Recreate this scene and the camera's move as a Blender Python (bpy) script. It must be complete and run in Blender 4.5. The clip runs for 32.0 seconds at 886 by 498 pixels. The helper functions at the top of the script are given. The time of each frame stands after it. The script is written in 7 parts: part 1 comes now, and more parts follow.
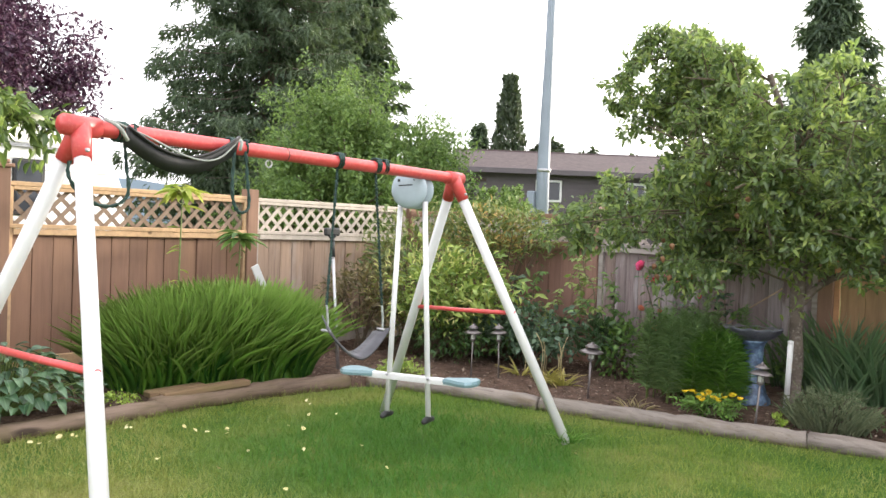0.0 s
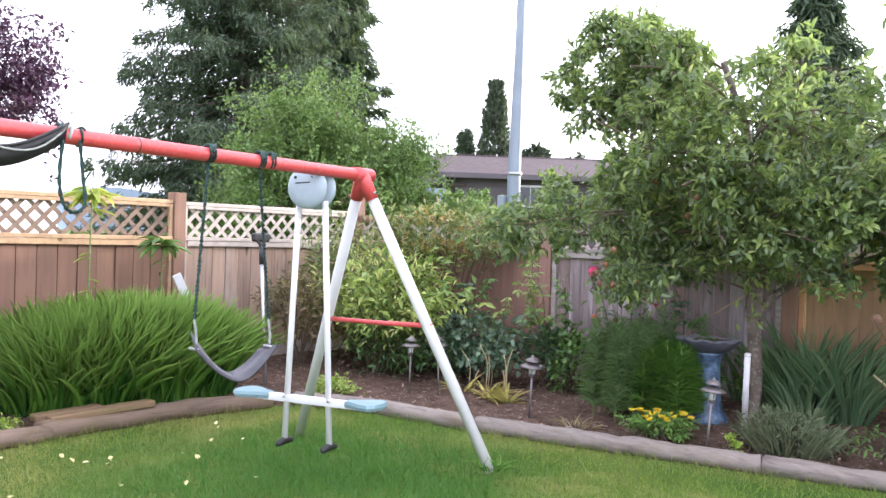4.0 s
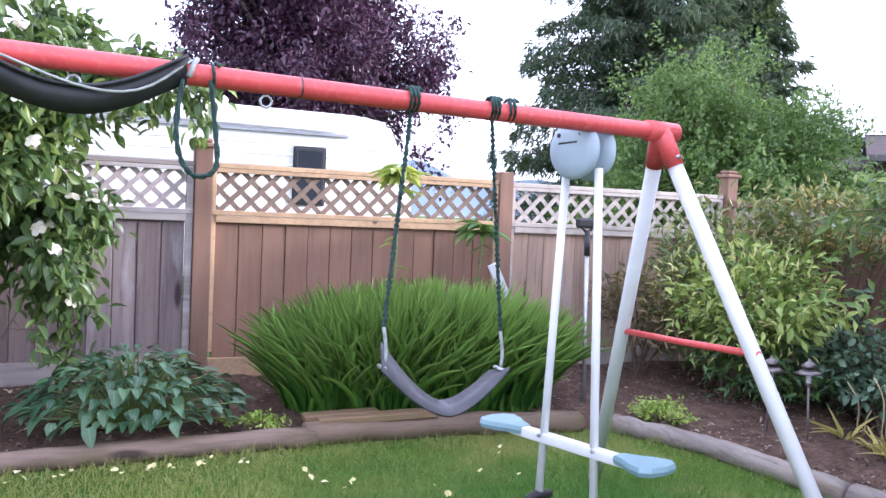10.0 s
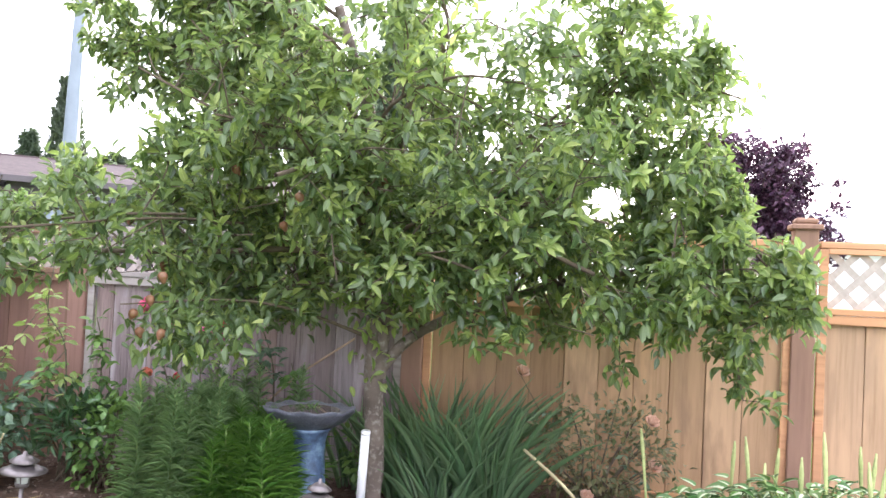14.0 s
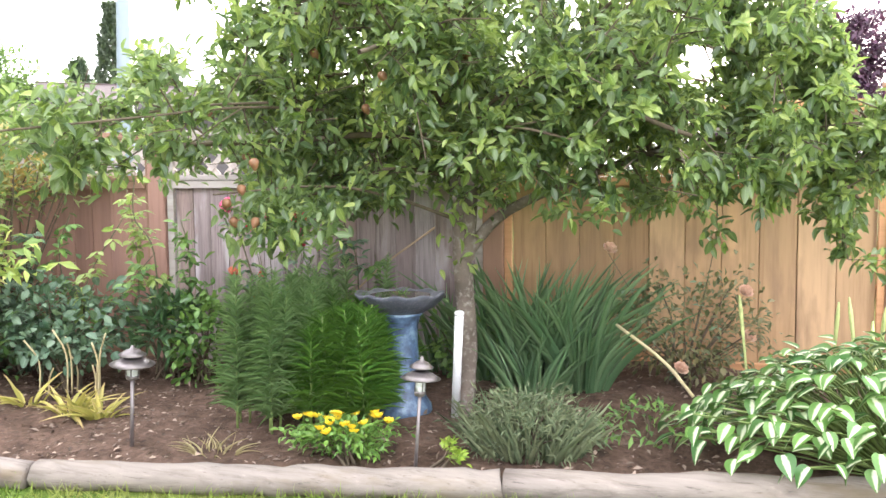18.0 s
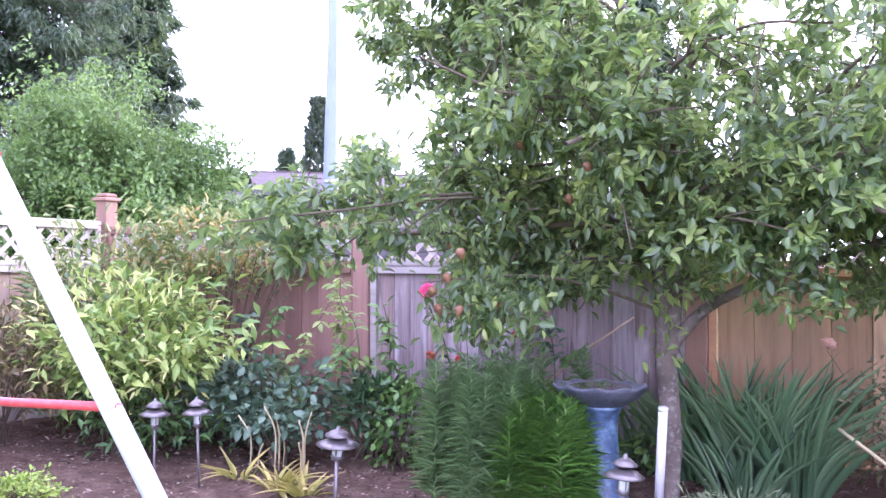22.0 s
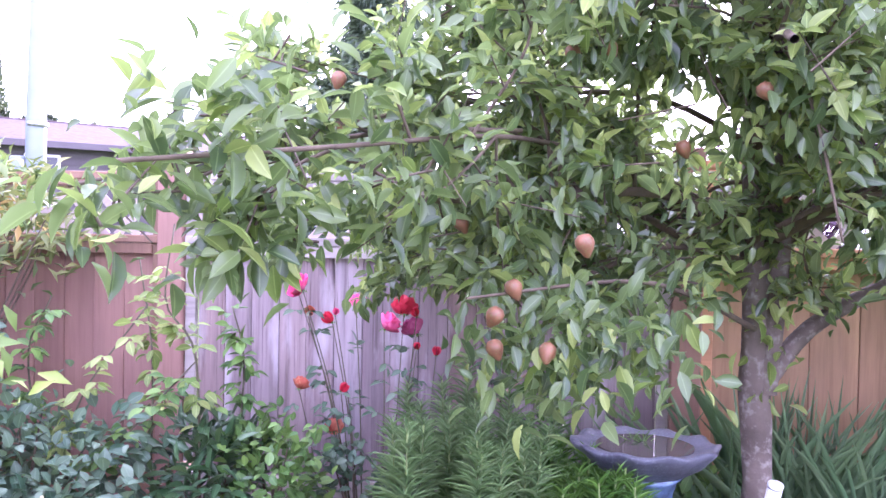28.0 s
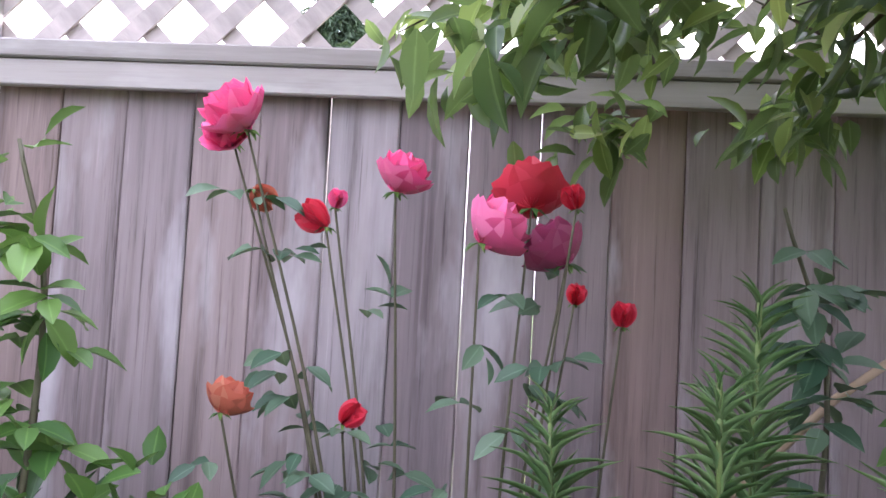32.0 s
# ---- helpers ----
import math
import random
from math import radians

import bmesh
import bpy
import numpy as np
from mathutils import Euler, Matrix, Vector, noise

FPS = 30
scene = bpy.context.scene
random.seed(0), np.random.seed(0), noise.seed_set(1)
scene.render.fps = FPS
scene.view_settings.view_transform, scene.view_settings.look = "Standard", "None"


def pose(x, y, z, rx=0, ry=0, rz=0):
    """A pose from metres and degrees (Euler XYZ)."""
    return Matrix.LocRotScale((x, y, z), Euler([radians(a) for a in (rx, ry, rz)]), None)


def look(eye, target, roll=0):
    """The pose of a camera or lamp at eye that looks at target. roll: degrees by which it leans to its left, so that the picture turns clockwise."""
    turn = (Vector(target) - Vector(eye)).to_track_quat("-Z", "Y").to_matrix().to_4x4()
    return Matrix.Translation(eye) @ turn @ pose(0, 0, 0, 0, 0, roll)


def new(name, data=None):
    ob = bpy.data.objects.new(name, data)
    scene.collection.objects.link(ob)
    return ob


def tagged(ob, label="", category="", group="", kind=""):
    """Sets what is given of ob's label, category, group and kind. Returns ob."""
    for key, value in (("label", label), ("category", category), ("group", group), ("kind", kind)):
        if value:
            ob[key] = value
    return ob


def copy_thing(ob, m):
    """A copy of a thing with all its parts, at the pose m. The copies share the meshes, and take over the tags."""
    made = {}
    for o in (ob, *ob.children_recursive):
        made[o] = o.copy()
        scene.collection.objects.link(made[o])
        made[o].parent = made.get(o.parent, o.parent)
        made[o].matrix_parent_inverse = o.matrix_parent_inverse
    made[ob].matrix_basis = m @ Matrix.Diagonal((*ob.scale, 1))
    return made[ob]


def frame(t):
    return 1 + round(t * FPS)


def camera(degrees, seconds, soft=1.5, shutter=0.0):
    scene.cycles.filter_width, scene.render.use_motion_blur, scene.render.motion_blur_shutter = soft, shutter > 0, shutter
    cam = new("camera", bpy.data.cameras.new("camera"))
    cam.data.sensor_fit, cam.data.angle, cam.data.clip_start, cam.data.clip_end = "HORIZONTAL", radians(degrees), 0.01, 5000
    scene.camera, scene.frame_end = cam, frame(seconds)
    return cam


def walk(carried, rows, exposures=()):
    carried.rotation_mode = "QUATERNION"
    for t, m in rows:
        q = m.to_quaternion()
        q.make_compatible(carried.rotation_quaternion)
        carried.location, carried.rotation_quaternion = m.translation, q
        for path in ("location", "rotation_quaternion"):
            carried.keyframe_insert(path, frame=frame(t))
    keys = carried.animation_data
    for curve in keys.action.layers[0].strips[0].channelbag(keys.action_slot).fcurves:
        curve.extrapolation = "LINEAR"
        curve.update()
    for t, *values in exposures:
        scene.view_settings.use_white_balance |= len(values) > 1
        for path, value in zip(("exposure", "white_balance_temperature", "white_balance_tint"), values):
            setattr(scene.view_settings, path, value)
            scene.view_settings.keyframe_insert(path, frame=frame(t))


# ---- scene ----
cam = camera(54.0, 32.0)
EXPOSURES = [(0.0, 1.42, 6620, 10), (2.0, 1.74, 6780, 11), (5.0, 1.56, 5550, 22), (7.0, 1.34, 5450, 24), (9.0, 1.3, 5450, 23), (10.0, 1.4, 5350, 23), (12.0, 1.75, 6000, 17), (13.0, 2.24, 6000, 22), (14.0, 2.15, 6100, 16), (17.0, 2.3, 6480, 10), (19.0, 2.8, 6450, 14), (20.0, 2.75, 5500, 30), (21.0, 2.35, 5200, 36), (23.0, 2.65, 5220, 48), (24.0, 2.92, 5250, 50), (25.0, 2.87, 5230, 48), (28.0, 2.82, 5300, 50), (29.0, 2.82, 5300, 44), (30.0, 2.72, 5400, 36), (31.0, 2.15, 5600, 18), (32.0, 2.35, 5700, 21)]
PATH = [
    (0, (0.092, 0.889, 1.362), (-1.187, 2.427, 1.319), 2.1),
    (0.5, (0.102, 0.91, 1.346), (-1.138, 2.478, 1.306), 2.1),
    (1, (0.127, 0.952, 1.326), (-1.072, 2.552, 1.289), 1.9),
    (1.5, (0.121, 1.041, 1.342), (-1.04, 2.67, 1.298), 1.8),
    (2, (0.09, 1.141, 1.353), (-1.032, 2.796, 1.307), 1.8),
    (2.5, (0.112, 1.251, 1.337), (-0.985, 2.923, 1.302), 1.9),
    (4.5, (0.051, 1.782, 1.356), (-1.36, 3.2, 1.33), 1.5),
    (5, (-0.028, 1.885, 1.355), (-1.6, 3.121, 1.324), 1.1),
    (5.5, (-0.102, 1.957, 1.368), (-1.787, 3.034, 1.326), 0.6),
    (6, (-0.14, 2.075, 1.372), (-1.909, 3.007, 1.313), -0.0),
    (6.5, (-0.127, 2.132, 1.425), (-1.944, 2.963, 1.331), -0.9),
    (7, (-0.182, 2.254, 1.4), (-2.028, 3.017, 1.287), -1.2),
    (7.5, (-0.244, 2.353, 1.393), (-2.106, 3.07, 1.259), -1.6),
    (8, (-0.308, 2.45, 1.371), (-2.185, 3.124, 1.227), -1.6),
    (8.5, (-0.383, 2.538, 1.359), (-2.271, 3.182, 1.209), -1.1),
    (9, (-0.453, 2.64, 1.332), (-2.351, 3.254, 1.194), -0.1),
    (9.5, (-0.517, 2.811, 1.335), (-2.42, 3.416, 1.216), 1.0),
    (10, (-0.566, 2.984, 1.331), (-2.394, 3.793, 1.251), 2.5),
    (10.5, (-0.579, 3.059, 1.338), (-2.198, 4.233, 1.322), 3.6),
    (11, (-0.699, 3.184, 1.334), (-2.063, 4.646, 1.372), 3.7),
    (11.5, (-0.85, 3.254, 1.374), (-1.947, 4.925, 1.426), 3.8),
    (12, (-0.904, 3.339, 1.389), (-1.769, 5.141, 1.462), 3.9),
    (12.5, (-0.896, 3.451, 1.41), (-1.59, 5.324, 1.504), 3.7),
    (13, (-0.865, 3.536, 1.398), (-1.441, 5.447, 1.522), 3.7),
    (13.5, (-0.835, 3.601, 1.379), (-1.341, 5.532, 1.502), 3.4),
    (14, (-0.824, 3.654, 1.372), (-1.268, 5.604, 1.43), 2.8),
    (14.5, (-0.895, 3.647, 1.376), (-1.24, 5.617, 1.338), 2.1),
    (16.5, (-0.949, 3.62, 1.245), (-1.24, 5.592, 1.08), 0.6),
    (17, (-0.976, 3.633, 1.246), (-1.325, 5.595, 1.073), 0.1),
    (17.5, (-0.988, 3.655, 1.245), (-1.429, 5.598, 1.073), -0.1),
    (18, (-0.992, 3.665, 1.237), (-1.544, 5.581, 1.081), -0.5),
    (18.5, (-1.011, 3.661, 1.253), (-1.682, 5.54, 1.118), -0.6),
    (19, (-0.999, 3.645, 1.268), (-1.816, 5.468, 1.167), -0.7),
    (19.5, (-0.99, 3.667, 1.276), (-1.954, 5.418, 1.213), -0.8),
    (20, (-1.001, 3.655, 1.296), (-2.094, 5.33, 1.265), -1.2),
    (20.5, (-0.98, 3.58, 1.278), (-2.172, 5.186, 1.292), -1.4),
    (21, (-0.998, 3.581, 1.273), (-2.183, 5.191, 1.308), -1.2),
    (21.5, (-1.031, 3.641, 1.262), (-2.112, 5.323, 1.306), -0.4),
    (22, (-1.06, 3.645, 1.264), (-2.005, 5.407, 1.3), 0.1),
    (22.5, (-1.055, 3.655, 1.226), (-1.896, 5.469, 1.255), 0.3),
    (23, (-1.099, 3.689, 1.249), (-1.855, 5.541, 1.239), 0.5),
    (23.5, (-1.212, 3.73, 1.26), (-1.89, 5.611, 1.236), 0.8),
    (24, (-1.303, 3.892, 1.214), (-1.968, 5.778, 1.213), 0.8),
    (24.5, (-1.482, 3.957, 1.222), (-2.089, 5.863, 1.234), 0.9),
    (25, (-1.685, 4.066, 1.251), (-2.231, 5.99, 1.257), 0.8),
    (27.5, (-2.392, 4.808, 1.331), (-2.77, 6.771, 1.291), 1.2),
    (28, (-2.637, 4.955, 1.327), (-2.916, 6.935, 1.289), 1.1),
    (28.5, (-2.858, 5.089, 1.292), (-3.064, 7.078, 1.25), 1.7),
    (29, (-2.941, 5.163, 1.207), (-3.138, 7.152, 1.156), 2.5),
    (29.5, (-2.977, 5.195, 1.116), (-3.174, 7.185, 1.068), 3.1),
    (30, (-3.059, 5.334, 1.054), (-3.206, 7.329, 1.018), 3.9),
    (30.5, (-3.155, 5.895, 0.956), (-3.28, 7.891, 0.975), 3.2),
    (31, (-3.224, 6.54, 0.884), (-3.349, 8.534, 0.95), 3.0),
    (31.5, (-3.299, 6.977, 0.821), (-3.422, 8.964, 1.015), 2.6),
    (32, (-3.305, 7.187, 0.851), (-3.473, 9.177, 0.969), 3.2),
]
walk(cam, [(t, look(eye, target, roll)) for t, eye, target, roll in PATH], EXPOSURES)
# ---- place ----
# ---------- light ----------
SUN_DIR = Vector((0.26, 0.95, 0.17)).normalized()
world = bpy.data.worlds.new("world")
scene.world = world
world.use_nodes = True
wn, wl = world.node_tree.nodes, world.node_tree.links
wn.clear()
w_out = wn.new("ShaderNodeOutputWorld")
w_bg = wn.new("ShaderNodeBackground")
w_sky = wn.new("ShaderNodeTexSky")
w_sky.sky_type = "NISHITA"
w_sky.sun_disc = False
w_sky.sun_elevation = radians(28)
w_sky.sun_rotation = math.atan2(SUN_DIR.x, SUN_DIR.y)
w_sky.dust_density = 4.0
w_sky.air_density = 1.0
w_mix = wn.new("ShaderNodeMix")
w_mix.data_type = "RGBA"
w_mix.inputs[0].default_value = 0.8
w_mix.inputs[7].default_value = (11.6, 11.5, 12.0, 1)
w_bg.inputs[1].default_value = 0.105
wl.new(w_sky.outputs[0], w_mix.inputs[6])
wl.new(w_mix.outputs[2], w_bg.inputs[0])
wl.new(w_bg.outputs[0], w_out.inputs[0])
sun = new("sun", bpy.data.lights.new("sun", "SUN"))
sun.data.energy, sun.data.angle, sun.data.color = 3.2, radians(10), (1.0, 0.9, 0.76)
sun.matrix_world = look(SUN_DIR * 50, (0, 0, 0))

# ---------- mesh helpers ----------
RNG = np.random.default_rng(7)


def unit(v):
    v = np.asarray(v, float)
    return v / np.maximum(np.linalg.norm(v, axis=-1, keepdims=True), 1e-9)


def make_mesh(name, verts, faces, mat, smooth=True, uv=None):
    """faces: an (n, k) array of equal polygons, or a list."""
    me = bpy.data.meshes.new(name)
    if isinstance(faces, np.ndarray):
        v = np.ascontiguousarray(verts, np.float32)
        n, k = faces.shape
        me.vertices.add(len(v))
        me.vertices.foreach_set("co", v.ravel())
        me.loops.add(n * k)
        me.loops.foreach_set("vertex_index", np.ascontiguousarray(faces, np.int32).ravel())
        me.polygons.add(n)
        me.polygons.foreach_set("loop_start", np.arange(0, n * k, k, dtype=np.int32))
        me.update(calc_edges=True)
    else:
        me.from_pydata([tuple(p) for p in verts], [], faces)
    if uv is not None:
        layer = me.uv_layers.new(name="UVMap")
        idx = np.empty(len(me.loops), np.int32)
        me.loops.foreach_get("vertex_index", idx)
        layer.data.foreach_set("uv", np.ascontiguousarray(uv[idx], np.float32).ravel())
    if smooth:
        me.shade_smooth()
    if mat:
        me.materials.append(mat)
    me.validate()
    return me


def hang(name, me, parent=None, m=None, label=""):
    ob = new(name, me)
    if parent:
        ob.parent = parent
    if m is not None:
        ob.matrix_basis = m
    if label:
        ob["label"] = label
    return ob


def part(name, bm, mat, parent=None, label="", smooth=False, m=None):
    me = bpy.data.meshes.new(name)
    bm.to_mesh(me)
    bm.free()
    me.materials.append(mat)
    if smooth:
        me.shade_smooth()
    return hang(name, me, parent, m, label)


def thing(name, x, y, z, label, category, group="", kind="", rz=0.0):
    ob = new(name)
    ob.empty_display_size = 0.1
    ob.matrix_basis = pose(x, y, z, 0, 0, rz)
    return tagged(ob, label, category, group, kind)


def bm_box(sx, sy, sz, bevel=0.0, centre=(0, 0, 0), seg=1):
    bm = bmesh.new()
    bmesh.ops.create_cube(bm, size=1)
    for v in bm.verts:
        v.co = Vector((v.co.x * sx + centre[0], v.co.y * sy + centre[1], v.co.z * sz + centre[2]))
    if bevel:
        bmesh.ops.bevel(bm, geom=bm.edges[:], offset=bevel, segments=seg, profile=0.7, affect="EDGES")
    return bm


def bm_lathe(profile, seg=24, wave=0.0, waves=8):
    """profile: (radius, z) pairs from bottom to top."""
    bm = bmesh.new()
    rings = []
    for r, z in profile:
        ring = []
        for i in range(seg):
            a = math.tau * i / seg
            rr = r * (1 + wave * math.cos(waves * a) * min(1, r * 5))
            ring.append(bm.verts.new((rr * math.cos(a), rr * math.sin(a), z)))
        rings.append(ring)
    for a, b in zip(rings, rings[1:]):
        for i in range(seg):
            bm.faces.new((a[i], a[(i + 1) % seg], b[(i + 1) % seg], b[i]))
    if profile[0][0] > 0.001:
        bm.faces.new(rings[0][::-1])
    if profile[-1][0] > 0.001:
        bm.faces.new(rings[-1])
    bmesh.ops.remove_doubles(bm, verts=bm.verts[:], dist=1e-5)
    return bm


def tube(points, radii, seg=8):
    """Arrays of a tube along the points: verts, quads."""
    p = np.asarray(points, float)
    n = len(p)
    r = np.broadcast_to(np.asarray(radii, float), (n,))
    tan = unit(np.gradient(p, axis=0))
    ref = np.array([0.0, 0.0, 1.0])
    if abs(tan[0] @ ref) > 0.9:
        ref = np.array([1.0, 0.0, 0.0])
    side = unit(np.cross(tan, ref))
    up = np.cross(side, tan)
    a = np.linspace(0, math.tau, seg, endpoint=False)
    ring = np.cos(a)[None, :, None] * side[:, None] + np.sin(a)[None, :, None] * up[:, None]
    v = (p[:, None] + ring * r[:, None, None]).reshape(-1, 3)
    i, j = np.meshgrid(np.arange(n - 1), np.arange(seg), indexing="ij")
    q = np.stack([i * seg + j, i * seg + (j + 1) % seg, (i + 1) * seg + (j + 1) % seg, (i + 1) * seg + j], -1).reshape(-1, 4)
    return v, q


def join_arrays(bits):
    vs, fs, base = [], [], 0
    for v, q in bits:
        vs.append(v)
        fs.append(q + base)
        base += len(v)
    return np.concatenate(vs), np.concatenate(fs)


def tube_part(name, points, radii, mat, parent, seg=10, label="", caps=True):
    v, q = tube(points, radii, seg)
    faces = [tuple(int(c) for c in f) for f in q]
    if caps:
        n = len(v)
        faces.append(tuple(range(seg))[::-1])
        faces.append(tuple(range(n - seg, n)))
    return hang(name, make_mesh(name, v, faces, mat), parent, None, label)


def curve_points(points, n=12):
    """A smooth run of n points through the given ones."""
    p = np.asarray(points, float)
    if len(p) < 3:
        return p[0] + (p[-1] - p[0]) * np.linspace(0, 1, n)[:, None]
    ext = np.vstack([2 * p[0] - p[1], p, 2 * p[-1] - p[-2]])
    out = []
    for t in np.linspace(0, len(p) - 1 - 1e-6, n):
        k = int(t)
        u = t - k
        a, b, c, d = ext[k : k + 4]
        out.append(0.5 * (2 * b + (c - a) * u + (2 * a - 5 * b + 4 * c - d) * u**2 + (3 * b - a - 3 * c + d) * u**3))
    return np.array(out)


def leaf_shape(kind="oval", rows=4, fold=0.25, droop=0.25):
    """A leaf from (0,0,0) along +y, one long and one wide: verts, quads, uv."""
    v, uv = [], []
    for k in range(rows + 1):
        t = k / rows
        if kind == "oval":
            w = math.sin(math.pi * min(1, t * 0.96 + 0.02)) ** 0.8 * (1 - 0.25 * t)
        elif kind == "heart":
            w = (math.sin(math.pi * min(1, t * 0.9 + 0.1)) ** 0.7) * (1.1 - 0.5 * t)
        elif kind == "blade":
            w = (1 - t) ** 0.6 * min(1, 0.55 + 2 * t)
        else:
            w = math.sin(math.pi * t) ** 0.9
        if kind == "petal":
            w = math.sin(math.pi * (0.10 + 0.72 * t)) ** 0.7
        elif k == rows:
            w = 0.02
        z = -droop * t * t
        for s in (-1, 0, 1):
            v.append((s * 0.5 * w, t, z + abs(s) * 0.5 * w * fold))
            uv.append((0.5 + 0.5 * s, t))
    q = []
    for k in range(rows):
        for s in range(2):
            a = k * 3 + s
            q.append((a, a + 1, a + 4, a + 3))
    return np.array(v), np.array(q), np.array(uv)


def leaf_cloud(name, base, ahead, up, length, width, shape, mat, parent=None, smooth=True):
    """One mesh of many leaves. base, ahead, up: (n, 3); length, width: (n,)."""
    sv, sq, suv = shape
    n = len(base)
    ahead = unit(ahead)
    side = unit(np.cross(ahead, up))
    nor = np.cross(side, ahead)
    length, width = np.broadcast_to(length, (n,)), np.broadcast_to(width, (n,))
    v = base[:, None] + side[:, None] * (sv[None, :, 0:1] * width[:, None, None])
    v = v + ahead[:, None] * (sv[None, :, 1:2] * length[:, None, None]) + nor[:, None] * (sv[None, :, 2:3] * length[:, None, None])
    q = (sq[None] + (np.arange(n) * len(sv))[:, None, None]).reshape(-1, 4)
    me = make_mesh(name, v.reshape(-1, 3), q, mat, smooth, np.tile(suv, (n, 1)))
    return hang(name, me, parent)


def rand_dirs(n, up=0.0, spread=1.0):
    d = RNG.normal(size=(n, 3)) * spread
    d[:, 2] += up
    return unit(d)


# ---------- materials ----------
def base_mat(name):
    m = bpy.data.materials.new(name)
    m.use_nodes = True
    nt = m.node_tree
    return m, nt, nt.nodes, nt.links, nt.nodes["Principled BSDF"]


def ramp_node(ns, stops):
    r = ns.new("ShaderNodeValToRGB")
    r.color_ramp.elements[0].position, r.color_ramp.elements[0].color = stops[0][0], (*stops[0][1], 1)
    r.color_ramp.elements[1].position, r.color_ramp.elements[1].color = stops[-1][0], (*stops[-1][1], 1)
    for p, c in stops[1:-1]:
        e = r.color_ramp.elements.new(p)
        e.color = (*c, 1)
    return r


def mixed(ns, ls, fac, a, b, mode="MIX"):
    x = ns.new("ShaderNodeMix")
    x.data_type, x.blend_type = "RGBA", mode
    for i, val in ((0, fac), (6, a), (7, b)):
        if isinstance(val, (int, float)):
            x.inputs[i].default_value = val
        elif isinstance(val, tuple):
            x.inputs[i].default_value = (*val, 1)
        else:
            ls.new(val, x.inputs[i])
    return x.outputs[2]


def noise_node(ns, ls, scale, detail=4, vec=None, rough=0.55):
    n = ns.new("ShaderNodeTexNoise")
    n.inputs["Scale"].default_value, n.inputs["Detail"].default_value, n.inputs["Roughness"].default_value = scale, detail, rough
    if vec is not None:
        ls.new(vec, n.inputs["Vector"])
    return n


def bumped(ns, ls, bsdf, height, strength=0.3, dist=0.01):
    b = ns.new("ShaderNodeBump")
    b.inputs["Strength"].default_value, b.inputs["Distance"].default_value = strength, dist
    ls.new(height, b.inputs["Height"])
    ls.new(b.outputs[0], bsdf.inputs["Normal"])


def plain_mat(name, col, rough=0.5, metal=0.0, vary=0.12, scale=12.0, dirt=None, bump=0.1, spec=0.5):
    m, nt, ns, ls, p = base_mat(name)
    geo = ns.new("ShaderNodeTexCoord")
    n1 = noise_node(ns, ls, scale, 5, geo.outputs["Object"])
    n2 = noise_node(ns, ls, scale * 6, 3, geo.outputs["Object"])
    lo = tuple(c * (1 - vary) for c in col)
    hi = tuple(min(1, c * (1 + vary)) for c in col)
    r = ramp_node(ns, [(0.3, lo), (0.7, hi)])
    ls.new(n1.outputs[0], r.inputs[0])
    out = r.outputs[0]
    if dirt:
        r2 = ramp_node(ns, [(0.52, (0, 0, 0)), (0.72, (1, 1, 1))])
        ls.new(n2.outputs[0], r2.inputs[0])
        out = mixed(ns, ls, r2.outputs[0], out, dirt)
    ls.new(out, p.inputs["Base Color"])
    p.inputs["Roughness"].default_value, p.inputs["Metallic"].default_value = rough, metal
    p.inputs["Specular IOR Level"].default_value = spec
    if bump:
        bumped(ns, ls, p, n2.outputs[0], bump, 0.004)
    return m


